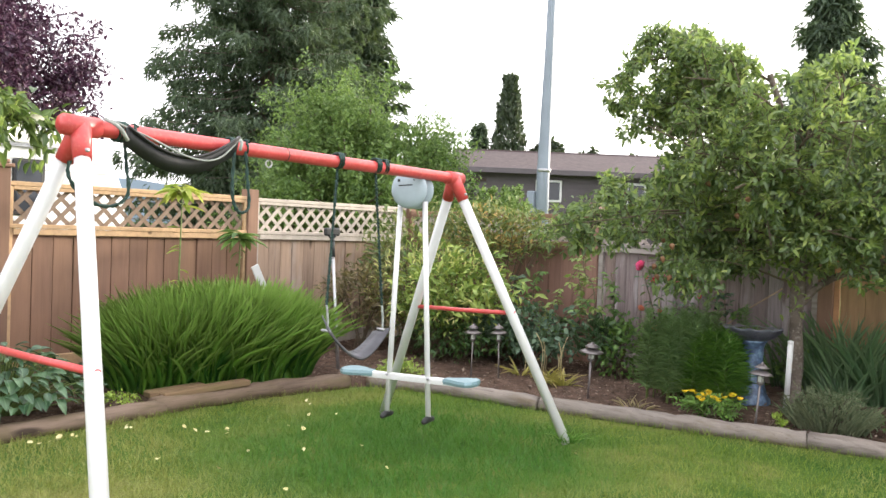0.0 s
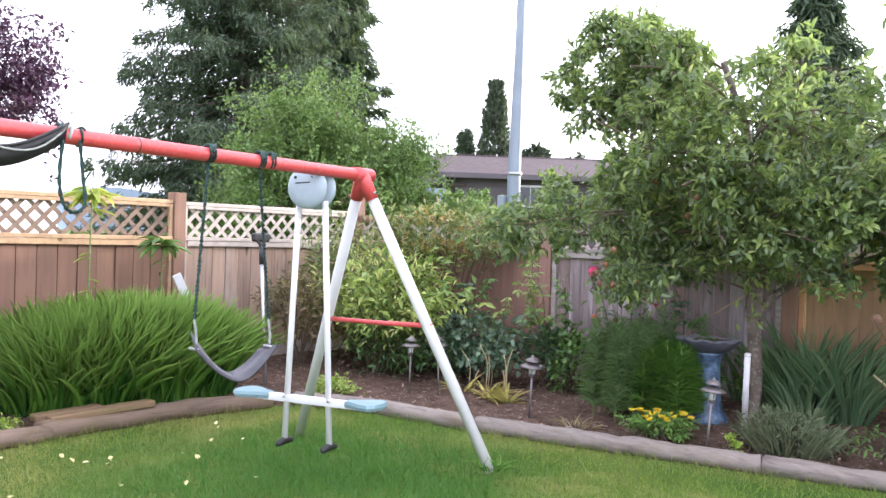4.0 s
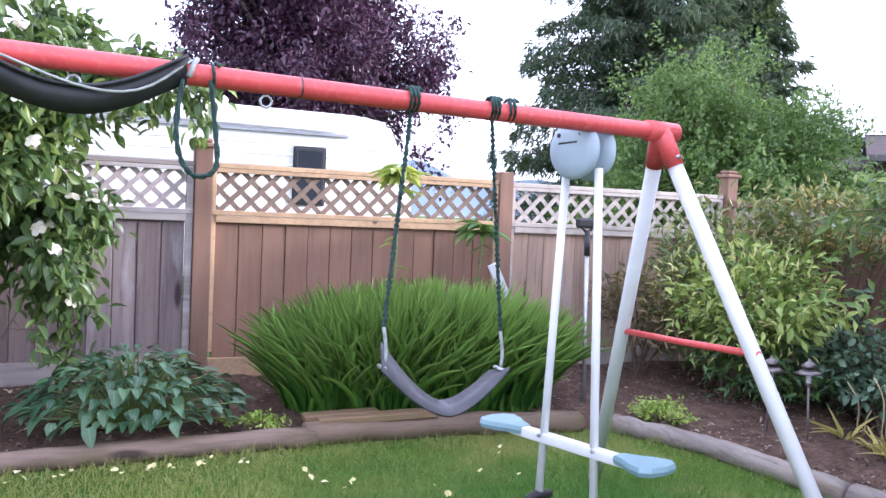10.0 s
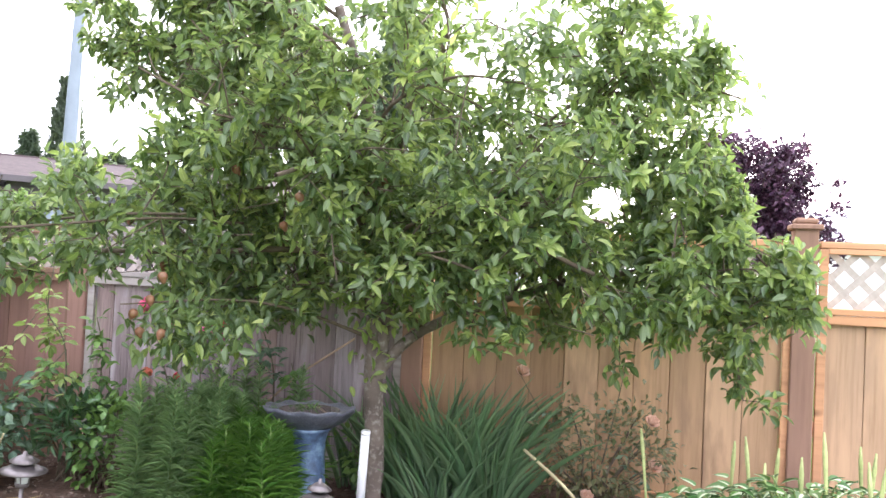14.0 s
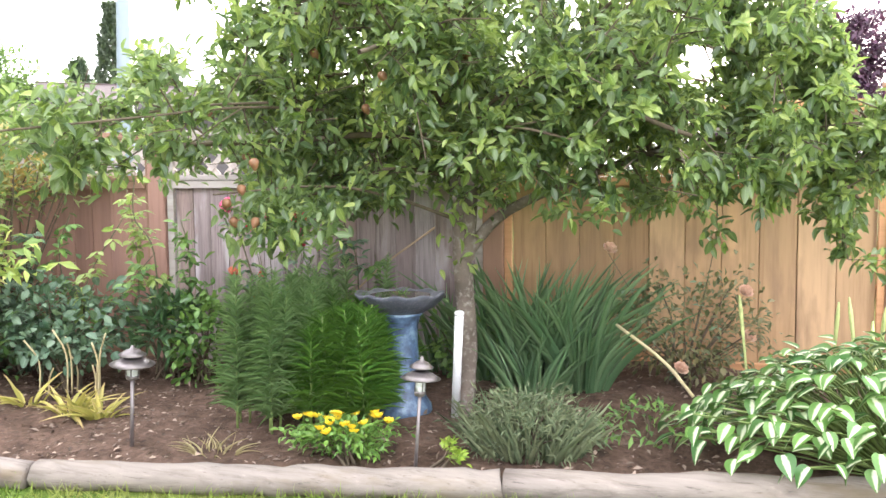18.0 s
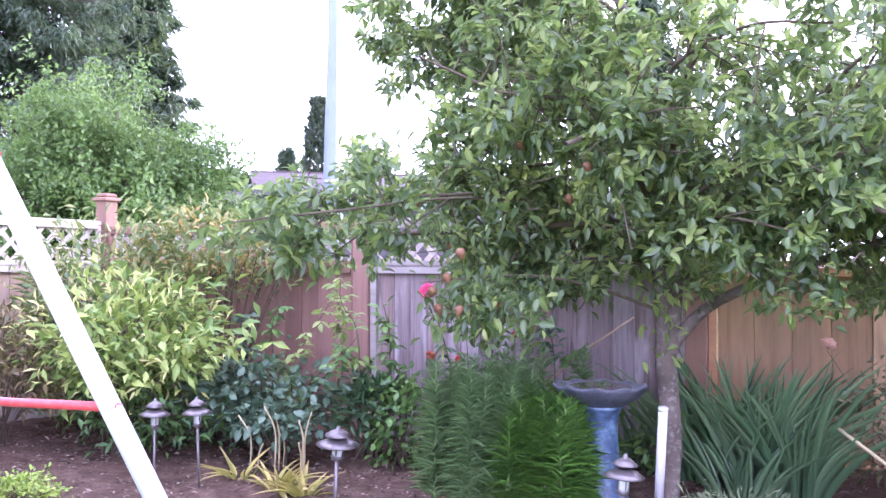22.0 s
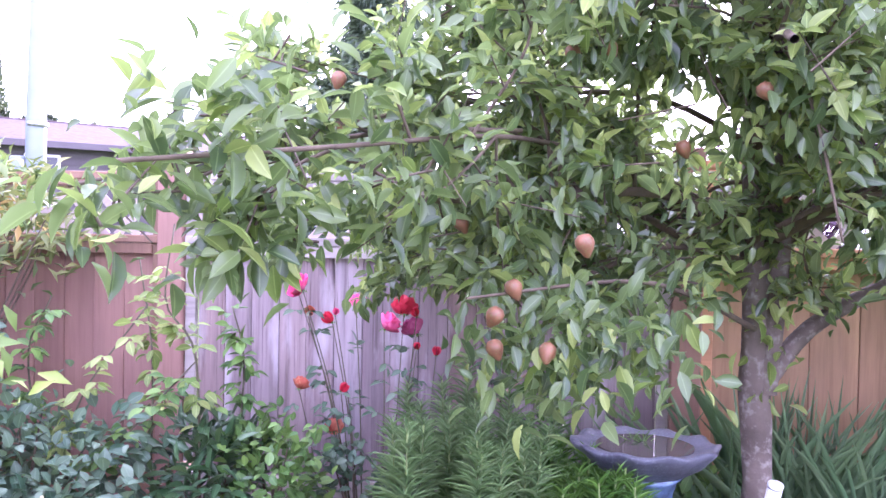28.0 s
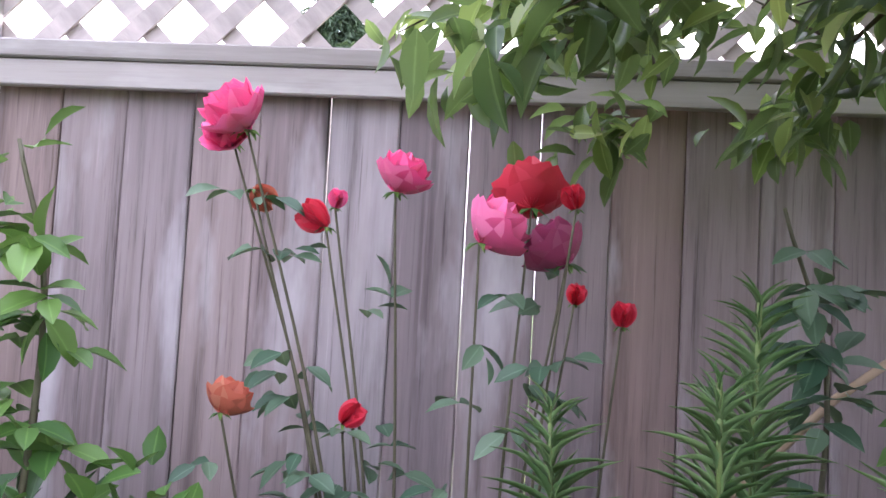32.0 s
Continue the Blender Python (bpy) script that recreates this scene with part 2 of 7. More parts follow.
def leaf_mat(name, dark, light, rough=0.42, trans=0.35, vein=0.0, tip=None, centre=None, spec=0.5, green=True):
    m, nt, ns, ls, p = base_mat(name)
    geo = ns.new("ShaderNodeNewGeometry")
    obi = ns.new("ShaderNodeObjectInfo")
    add = ns.new("ShaderNodeMath")
    add.operation = "ADD"
    ls.new(geo.outputs["Random Per Island"], add.inputs[0])
    ls.new(obi.outputs["Random"], add.inputs[1])
    fr = ns.new("ShaderNodeMath")
    fr.operation = "FRACT"
    ls.new(add.outputs[0], fr.inputs[0])
    mid = tuple((a + b) / 2 for a, b in zip(dark, light))
    r = ramp_node(ns, [(0.0, dark), (0.55, mid), (1.0, light)])
    ls.new(fr.outputs[0], r.inputs[0])
    tc = ns.new("ShaderNodeTexCoord")
    sep = ns.new("ShaderNodeSeparateXYZ")
    ls.new(tc.outputs["UV"], sep.inputs[0])
    out = r.outputs[0]
    off = ns.new("ShaderNodeMath")
    off.operation = "SUBTRACT"
    ls.new(sep.outputs[0], off.inputs[0])
    off.inputs[1].default_value = 0.5
    ab = ns.new("ShaderNodeMath")
    ab.operation = "ABSOLUTE"
    ls.new(off.outputs[0], ab.inputs[0])
    if centre:
        nz = noise_node(ns, ls, 6, 3, tc.outputs["UV"])
        ad = ns.new("ShaderNodeMath")
        ad.operation = "MULTIPLY_ADD"
        ls.new(nz.outputs[0], ad.inputs[0])
        ad.inputs[1].default_value = 0.16
        ls.new(ab.outputs[0], ad.inputs[2])
        rc = ramp_node(ns, [(0.15, (1, 1, 1)), (0.27, (0, 0, 0))])
        ls.new(ad.outputs[0], rc.inputs[0])
        out = mixed(ns, ls, rc.outputs[0], out, centre)
    if vein:
        rv = ramp_node(ns, [(0.0, (1, 1, 1)), (0.07, (0, 0, 0))])
        ls.new(ab.outputs[0], rv.inputs[0])
        vm = ns.new("ShaderNodeMath")
        vm.operation = "MULTIPLY"
        vm.inputs[1].default_value = vein
        ls.new(rv.outputs[0], vm.inputs[0])
        out = mixed(ns, ls, vm.outputs[0], out, tuple(min(1, c * 2.2 + 0.03) for c in light))
    if tip:
        rt = ramp_node(ns, [(0.45, (0, 0, 0)), (1.0, (1, 1, 1))])
        ls.new(sep.outputs[1], rt.inputs[0])
        out = mixed(ns, ls, rt.outputs[0], out, tip)
    ls.new(out, p.inputs["Base Color"])
    p.inputs["Roughness"].default_value = rough
    p.inputs["Specular IOR Level"].default_value = spec
    if trans:
        tr = ns.new("ShaderNodeBsdfTranslucent")
        ls.new(mixed(ns, ls, 0.4, out, (0.28, 0.40, 0.09), "MIX") if green and not centre else out, tr.inputs[0])
        ms = ns.new("ShaderNodeMixShader")
        ms.inputs[0].default_value = trans
        ls.new(p.outputs[0], ms.inputs[1])
        ls.new(tr.outputs[0], ms.inputs[2])
        ls.new(ms.outputs[0], ns["Material Output"].inputs[0])
    return m


def wood_mat(name, tones, rough=0.8, grain=1.0, stain=None, stain_at=0.6, axis="z", knots=True, streak=False):
    """Sawn boards: tones from dark to light, one tone a board, with grain along the axis."""
    m, nt, ns, ls, p = base_mat(name)
    tc, obi = ns.new("ShaderNodeTexCoord"), ns.new("ShaderNodeObjectInfo")
    mp = ns.new("ShaderNodeMapping")
    s = {"x": (1.5, 30, 30), "y": (30, 1.5, 30), "z": (30, 30, 1.5)}[axis]
    mp.inputs["Scale"].default_value = s
    ls.new(tc.outputs["Object"], mp.inputs[0])
    sc = ns.new("ShaderNodeVectorMath")
    sc.operation = "SCALE"
    cmb = ns.new("ShaderNodeCombineXYZ")
    for i in range(3):
        ls.new(obi.outputs["Random"], cmb.inputs[i])
    sc.inputs["Scale"].default_value = 137.0
    ls.new(cmb.outputs[0], sc.inputs[0])
    ad = ns.new("ShaderNodeVectorMath")
    ls.new(mp.outputs[0], ad.inputs[0])
    ls.new(sc.outputs[0], ad.inputs[1])
    n1 = noise_node(ns, ls, 1.0, 6, ad.outputs[0], 0.65)
    mp2 = ns.new("ShaderNodeMapping")
    mp2.inputs["Scale"].default_value = tuple(min(v, 6) * 0.6 for v in s)
    ls.new(tc.outputs["Object"], mp2.inputs[0])
    ad2 = ns.new("ShaderNodeVectorMath")
    ls.new(mp2.outputs[0], ad2.inputs[0])
    ls.new(sc.outputs[0], ad2.inputs[1])
    n2 = noise_node(ns, ls, 1.0, 4, ad2.outputs[0])
    k = len(tones)
    r = ramp_node(ns, [(i / (k - 1), t) for i, t in enumerate(tones)])
    ls.new(obi.outputs["Random"], r.inputs[0])
    r1 = ramp_node(ns, [(0.3, (0.55, 0.53, 0.52)), (0.5, (1, 1, 1)), (0.75, (1.2, 1.2, 1.2))])
    ls.new(n1.outputs[0], r1.inputs[0])
    out = mixed(ns, ls, min(1.0, 0.75 * grain), r.outputs[0], r1.outputs[0], "MULTIPLY")
    if streak:
        # dark cracks and pale raised grain along the board
        mp3 = ns.new("ShaderNodeMapping")
        mp3.inputs["Scale"].default_value = tuple(v * 3.2 if v > 5 else v * 1.6 for v in s)
        ls.new(tc.outputs["Object"], mp3.inputs[0])
        ad3 = ns.new("ShaderNodeVectorMath")
        ls.new(mp3.outputs[0], ad3.inputs[0])
        ls.new(sc.outputs[0], ad3.inputs[1])
        n3 = noise_node(ns, ls, 1.0, 5, ad3.outputs[0], 0.7)
        r4 = ramp_node(ns, [(0.30, (0.40, 0.38, 0.38)), (0.42, (0.95, 0.95, 0.95)), (0.60, (1.0, 1.0, 1.0)), (0.72, (1.35, 1.33, 1.36))])
        ls.new(n3.outputs[0], r4.inputs[0])
        out = mixed(ns, ls, 0.9, out, r4.outputs[0], "MULTIPLY")
    r2 = ramp_node(ns, [(0.35, (0.78, 0.78, 0.8)), (0.65, (1.15, 1.13, 1.1))])
    ls.new(n2.outputs[0], r2.inputs[0])
    out = mixed(ns, ls, 0.8, out, r2.outputs[0], "MULTIPLY")
    if stain:
        r3 = ramp_node(ns, [(stain_at - 0.08, (0, 0, 0)), (stain_at + 0.1, (1, 1, 1))])
        n3 = noise_node(ns, ls, 2.1, 5, ad2.outputs[0])
        ls.new(n3.outputs[0], r3.inputs[0])
        out = mixed(ns, ls, r3.outputs[0], out, stain)
    if knots:
        vo = ns.new("ShaderNodeTexVoronoi")
        vo.inputs["Scale"].default_value = 0.9
        ls.new(ad2.outputs[0], vo.inputs["Vector"])
        r4 = ramp_node(ns, [(0.05, (1, 1, 1)), (0.10, (0, 0, 0))])
        ls.new(vo.outputs["Distance"], r4.inputs[0])
        out = mixed(ns, ls, r4.outputs[0], out, tuple(c * 0.3 for c in tones[0]))
    ls.new(out, p.inputs["Base Color"])
    p.inputs["Roughness"].default_value = rough
    p.inputs["Specular IOR Level"].default_value = 0.25
    bumped(ns, ls, p, n1.outputs[0], 0.35, 0.004)
    return m


M_GREY = wood_mat("weathered_boards", [(0.185, 0.142, 0.138), (0.25, 0.198, 0.19), (0.31, 0.255, 0.25), (0.22, 0.158, 0.138)], stain=(0.42, 0.385, 0.39), stain_at=0.66)
M_GREY_LIGHT = wood_mat("silvered_boards", [(0.22, 0.17, 0.172), (0.34, 0.295, 0.31), (0.26, 0.195, 0.19), (0.30, 0.255, 0.27), (0.25, 0.18, 0.165)], grain=1.33, stain=(0.47, 0.42, 0.44), stain_at=0.63, streak=True)
M_TAUPE = wood_mat("faded_boards", [(0.33, 0.23, 0.17), (0.40, 0.29, 0.22), (0.36, 0.26, 0.20)], stain=(0.42, 0.34, 0.29), stain_at=0.66)
M_BROWN = wood_mat("brown_stained_boards", [(0.22, 0.13, 0.088), (0.28, 0.165, 0.118), (0.25, 0.15, 0.10)], grain=0.45, knots=False, rough=0.7)
M_RED = wood_mat("red_brown_boards", [(0.28, 0.16, 0.125), (0.33, 0.195, 0.16), (0.30, 0.175, 0.14)], grain=0.5, knots=False, rough=0.75)
M_CEDAR = wood_mat("fresh_cedar_boards", [(0.36, 0.225, 0.125), (0.45, 0.29, 0.165), (0.40, 0.255, 0.145), (0.49, 0.33, 0.20)], grain=0.75, stain=(0.28, 0.18, 0.11), stain_at=0.60)
M_TAN = wood_mat("tan_cedar_boards", [(0.42, 0.28, 0.17), (0.50, 0.34, 0.22), (0.46, 0.31, 0.19)], grain=0.75, stain=(0.34, 0.23, 0.15), stain_at=0.62)
M_POST = wood_mat("brown_posts", [(0.23, 0.14, 0.10), (0.28, 0.17, 0.12)], grain=0.5, knots=False)
M_RAIL_TAN = wood_mat("tan_rails", [(0.46, 0.31, 0.18), (0.52, 0.36, 0.22)], grain=0.6, axis="y")
M_RAIL_GREY = wood_mat("grey_rails", [(0.33, 0.29, 0.27), (0.40, 0.36, 0.34)], grain=0.8, axis="x", stain=(0.5, 0.46, 0.44))
M_RAIL_CEDAR = wood_mat("cedar_rails", [(0.50, 0.27, 0.14), (0.56, 0.31, 0.17)], grain=0.6, axis="x")
M_LATTICE_GREY = plain_mat("grey_lattice", (0.42, 0.36, 0.34), 0.85, vary=0.25, scale=7, bump=0.25)
M_LATTICE_BROWN = plain_mat("brown_lattice", (0.21, 0.15, 0.11), 0.85, vary=0.25, scale=7, bump=0.25)
M_LATTICE_PALE = plain_mat("pale_lattice", (0.43, 0.38, 0.33), 0.85, vary=0.2, scale=7, bump=0.25)
M_LOG = wood_mat("grey_timber_edging", [(0.20, 0.165, 0.14), (0.26, 0.23, 0.205), (0.23, 0.195, 0.17)], stain=(0.15, 0.115, 0.075), stain_at=0.60, axis="x", streak=True)
M_LOG_BROWN = wood_mat("brown_timber_edging", [(0.17, 0.12, 0.088), (0.23, 0.175, 0.14), (0.20, 0.145, 0.11)], stain=(0.13, 0.10, 0.06), stain_at=0.56, axis="y", streak=True)
M_PLANK = wood_mat("old_planks", [(0.19, 0.125, 0.07), (0.25, 0.175, 0.105)], axis="y", stain=(0.16, 0.13, 0.06), stain_at=0.62)
M_BARK = plain_mat("tree_bark", (0.135, 0.108, 0.09), 0.9, vary=0.35, scale=7, dirt=(0.25, 0.225, 0.20), bump=0.7, spec=0.2)
M_TWIG = plain_mat("twigs", (0.10, 0.075, 0.05), 0.85, vary=0.3, scale=30, bump=0.3)
M_STEM = plain_mat("green_stems", (0.15, 0.21, 0.06), 0.6, vary=0.25, scale=30, bump=0.1)
M_ROSE_STEM = plain_mat("rose_stems", (0.10, 0.09, 0.05), 0.6, vary=0.3, scale=30, bump=0.1)
M_WHITE = plain_mat("chalky_white_paint", (0.67, 0.67, 0.68), 0.42, vary=0.06, scale=9, dirt=(0.68, 0.67, 0.65), bump=0.05)
M_REDPAINT = plain_mat("faded_red_paint", (0.60, 0.075, 0.075), 0.36, vary=0.14, scale=8, dirt=(0.63, 0.12, 0.11), bump=0.08)
M_BLUEGREY = plain_mat("blue_grey_plastic", (0.36, 0.43, 0.49), 0.38, vary=0.08, scale=10, bump=0.05)
M_TEAL = plain_mat("grey_teal_plastic", (0.19, 0.30, 0.335), 0.42, vary=0.12, scale=10, bump=0.05)
M_BLACK = plain_mat("black_rubber", (0.018, 0.018, 0.02), 0.5, vary=0.3, scale=20, bump=0.1)
M_SEAT = plain_mat("sun_greyed_rubber", (0.05, 0.05, 0.06), 0.42, vary=0.3, scale=12, bump=0.1)
M_ROPE = plain_mat("dark_green_rope", (0.018, 0.05, 0.042), 0.8, vary=0.5, scale=60, dirt=(0.09, 0.14, 0.13), bump=0.8)
M_GREYROPE = plain_mat("grey_strap", (0.30, 0.32, 0.30), 0.7, vary=0.2, scale=40, bump=0.4)
M_STEEL = plain_mat("dull_steel", (0.42, 0.42, 0.44), 0.42, metal=0.8, vary=0.15, scale=20, bump=0.05)
M_DARK = plain_mat("dark_metal", (0.075, 0.065, 0.07), 0.38, metal=0.5, vary=0.3, scale=25, bump=0.1)
M_SOIL = None

# ---------- ground, soil, edging ----------
def lawn_mat():
    m, nt, ns, ls, p = base_mat("lawn_turf")
    tc = ns.new("ShaderNodeTexCoord")
    n1 = noise_node(ns, ls, 1.1, 5, tc.outputs["Object"], 0.6)
    n2 = noise_node(ns, ls, 60, 4, tc.outputs["Object"], 0.7)
    r = ramp_node(ns, [(0.35, (0.05, 0.12, 0.014)), (0.52, (0.10, 0.17, 0.025)), (0.68, (0.24, 0.24, 0.07))])
    ls.new(n1.outputs[0], r.inputs[0])
    r2 = ramp_node(ns, [(0.3, (0.5, 0.5, 0.5)), (0.7, (1.3, 1.3, 1.3))])
    ls.new(n2.outputs[0], r2.inputs[0])
    ls.new(mixed(ns, ls, 1.0, r.outputs[0], r2.outputs[0], "MULTIPLY"), p.inputs["Base Color"])
    p.inputs["Roughness"].default_value = 0.9
    p.inputs["Specular IOR Level"].default_value = 0.2
    bumped(ns, ls, p, n2.outputs[0], 0.8, 0.03)
    return m


def soil_mat():
    m, nt, ns, ls, p = base_mat("bark_mulch_soil")
    tc = ns.new("ShaderNodeTexCoord")
    n1 = noise_node(ns, ls, 9, 8, tc.outputs["Object"], 0.7)
    vo = ns.new("ShaderNodeTexVoronoi")
    vo.inputs["Scale"].default_value = 55
    ls.new(tc.outputs["Object"], vo.inputs["Vector"])
    r = ramp_node(ns, [(0.3, (0.05, 0.033, 0.025)), (0.55, (0.12, 0.08, 0.062)), (0.8, (0.22, 0.16, 0.13))])
    ls.new(n1.outputs[0], r.inputs[0])
    r2 = ramp_node(ns, [(0.0, (0.6, 0.6, 0.6)), (0.5, (1.2, 1.15, 1.1))])
    ls.new(vo.outputs["Color"], r2.inputs[0])
    ls.new(mixed(ns, ls, 0.8, r.outputs[0], r2.outputs[0], "MULTIPLY"), p.inputs["Base Color"])
    p.inputs["Roughness"].default_value = 0.95
    p.inputs["Specular IOR Level"].default_value = 0.15
    bumped(ns, ls, p, n1.outputs[0], 1.0, 0.05)
    return m


M_LAWN, M_SOIL = lawn_mat(), soil_mat()


def blade_mat():
    """Lawn blades: green, with straw-coloured patches where the turf is dry."""
    m = leaf_mat("grass_blades", (0.08, 0.16, 0.016), (0.23, 0.31, 0.048), rough=0.55, trans=0.3, green=False)
    nt = m.node_tree
    ns, ls = nt.nodes, nt.links
    p = ns["Principled BSDF"]
    tc = ns.new("ShaderNodeTexCoord")
    n1 = noise_node(ns, ls, 1.3, 4, tc.outputs["Object"], 0.6)
    n2 = noise_node(ns, ls, 9.0, 3, tc.outputs["Object"], 0.6)
    sep = ns.new("ShaderNodeSeparateXYZ")
    ls.new(tc.outputs["Object"], sep.inputs[0])
    mr = ns.new("ShaderNodeMapRange")
    mr.inputs["From Min"].default_value, mr.inputs["From Max"].default_value = 5.8, 3.2
    mr.inputs["To Min"].default_value, mr.inputs["To Max"].default_value = -0.13, 0.20
    ls.new(sep.outputs[1], mr.inputs[0])
    a1 = ns.new("ShaderNodeMath")
    ls.new(n1.outputs[0], a1.inputs[0])
    ls.new(mr.outputs[0], a1.inputs[1])
    a2 = ns.new("ShaderNodeMath")
    a2.operation = "MULTIPLY_ADD"
    ls.new(n2.outputs[0], a2.inputs[0])
    a2.inputs[1].default_value = 0.3
    ls.new(a1.outputs[0], a2.inputs[2])
    r = ramp_node(ns, [(0.49, (0, 0, 0)), (0.72, (0.7, 0.7, 0.7))])
    ls.new(a2.outputs[0], r.inputs[0])
    old = p.inputs["Base Color"].links[0].from_socket
    dry = mixed(ns, ls, r.outputs[0], old, (0.36, 0.34, 0.11))
    # the lush patch that is never walked on, below the swings
    far = ns.new("ShaderNodeVectorMath")
    far.operation = "DISTANCE"
    ls.new(tc.outputs["Object"], far.inputs[0])
    far.inputs[1].default_value = (-3.4, 4.9, 0.0)
    rl = ramp_node(ns, [(0.50, (0.95, 0.95, 0.95)), (0.85, (0, 0, 0))])
    half = ns.new("ShaderNodeMath")
    half.operation = "MULTIPLY_ADD"
    ls.new(far.outputs["Value"], half.inputs[0])
    half.inputs[1].default_value = 0.55
    nk = ns.new("ShaderNodeMath")
    nk.operation = "MULTIPLY_ADD"
    ls.new(n1.outputs[0], nk.inputs[0])
    nk.inputs[1].default_value, nk.inputs[2].default_value = 0.5, -0.25
    ls.new(nk.outputs[0], half.inputs[2])
    ls.new(half.outputs[0], rl.inputs[0])
    ls.new(mixed(ns, ls, rl.outputs[0], dry, (0.04, 0.17, 0.018)), p.inputs["Base Color"])
    return m


M_BLADE = blade_mat()
g = make_mesh("ground", np.array([(-400, -400, 0), (400, -400, 0), (400, 400, 0), (-400, 400, 0)], float), [(0, 1, 2, 3)], M_LAWN, False)
tagged(hang("ground", g), "mown green lawn with dry straw-coloured patches", "lawn", kind="structure")

EDGE = np.array([(-5.02, -4.0), (-5.1, 1.5), (-5.2, 3.0), (-5.27, 4.4), (-5.26, 5.4), (-5.18, 6.02), (-5.05, 6.33), (-4.55, 6.44), (-3.4, 6.57), (-1.7, 6.9), (0.6, 7.3), (3.2, 7.75)])


def in_bed(x, y):
    """Distance inside the bed from the edging; negative on the lawn."""
    a, b = EDGE[:-1], EDGE[1:]
    p = np.stack([x, y], -1)[..., None, :]
    d = b - a
    t = np.clip(((p - a) * d).sum(-1) / (d * d).sum(-1), 0, 1)
    off = p - (a + t[..., None] * d)
    k = np.argmin((off**2).sum(-1), -1)
    dist = np.sqrt((off**2).sum(-1)).min(-1)
    o = np.take_along_axis(off, k[..., None, None].repeat(2, -1), -2)[..., 0, :]
    side = d[k][..., 0] * o[..., 1] - d[k][..., 1] * o[..., 0]
    return np.where(side > 0, dist, -dist)


def soil_z(x, y):
    x, y = np.asarray(x, float), np.asarray(y, float)
    d = np.clip(in_bed(x, y), 0, 2)
    rise = np.clip((x + 3.6) / 2.5, 0, 1)
    return 0.045 + 0.03 * np.minimum(d, 1) + 0.11 * rise * np.clip((d - 0.4) / 1.2, 0, 1) + 0.018 * np.sin(x * 5.1 + y * 2.3) * np.sin(y * 4.3 - x * 1.7)


def soil_bed():
    xs, ys = np.arange(-7.05, 3.3, 0.07), np.arange(-4.0, 8.75, 0.07)
    gx, gy = np.meshgrid(xs, ys, indexing="ij")
    d = in_bed(gx, gy)
    z = soil_z(gx, gy) + RNG.normal(0, 0.006, gx.shape)
    z = np.where(d < 0.03, -0.05, z)
    v = np.stack([gx, gy, z], -1).reshape(-1, 3)
    i, j = np.meshgrid(np.arange(len(xs) - 1), np.arange(len(ys) - 1), indexing="ij")
    n = len(ys)
    q = np.stack([i * n + j, (i + 1) * n + j, (i + 1) * n + j + 1, i * n + j + 1], -1).reshape(-1, 4)
    q = q[(d.reshape(-1)[q] > -0.1).any(1)]
    return hang("soil_bed", make_mesh("soil_bed", v, q, M_SOIL))


tagged(soil_bed(), "dark brown bark mulch soil of the planting bed", "soil", kind="structure")


def mulch_chips(n=8000):
    x, y = RNG.uniform(-7, 1.6, n * 3), RNG.uniform(-1, 8.6, n * 3)
    keep = in_bed(x, y) > 0.12
    x, y = x[keep][:n], y[keep][:n]
    b = np.stack([x, y, soil_z(x, y) + 0.006], -1)
    a = RNG.normal(size=(len(x), 3)) * (1, 1, 0.25)
    u = np.tile((0.0, 0, 1), (len(x), 1)) + RNG.normal(0, 0.35, (len(x), 3))
    L = RNG.uniform(0.012, 0.045, len(x))
    mat = leaf_mat("bark_chips", (0.06, 0.04, 0.03), (0.38, 0.29, 0.23), rough=0.9, trans=0)
    return leaf_cloud("bark_chips", b, a, u, L, L * 0.5, leaf_shape("oval", 2, 0.3, 0.1), mat, smooth=False)


tagged(mulch_chips(), "loose brown bark chips on the soil", "bark chips", kind="stuff")


def log_edge(points, r, label, mat):
    p = curve_points(points, 26)
    p[:, 2] += RNG.normal(0, 0.003, 26)
    seg = 14
    v, q = tube(p, r * (1 + 0.05 * np.sin(np.arange(26) * 0.9)), seg)
    # flattened sides of a landscape timber
    c = np.repeat(p, seg, 0)
    v = c + (v - c) * (1.05, 1.05, 0.92) + RNG.normal(0, 0.0022, v.shape)
    f = [tuple(int(i) for i in k) for k in q] + [tuple(range(seg))[::-1], tuple(range(len(v) - seg, len(v)))]
    ob = hang("timber_edging", make_mesh("timber_edging", v, f, mat))
    return tagged(ob, label, "garden edging", "timbers round the bed", kind="structure")


T_LAB = "weathered grey-brown round timber edging the lawn"
log_edge([(-5.06, -3.5, 0.045), (-5.08, 0.0, 0.045), (-5.13, 1.9, 0.045)], 0.062, T_LAB, M_LOG_BROWN)
log_edge([(-5.14, 1.96, 0.045), (-5.18, 2.8, 0.045), (-5.29, 4.33, 0.045)], 0.062, T_LAB, M_LOG_BROWN)
log_edge([(-5.32, 4.28, 0.05), (-5.31, 5.2, 0.055), (-5.21, 6.04, 0.05)], 0.075, T_LAB, M_LOG_BROWN)
log_edge([(-5.14, 6.25, 0.045), (-4.5, 6.475, 0.045), (-3.6, 6.555, 0.045)], 0.066, T_LAB, M_LOG)
log_edge([(-3.57, 6.56, 0.048), (-2.6, 6.73, 0.05), (-1.70, 6.918, 0.05)], 0.066, T_LAB, M_LOG)
log_edge([(-1.69, 6.92, 0.05), (-0.5, 7.13, 0.05), (0.9, 7.38, 0.05)], 0.066, T_LAB, M_LOG)
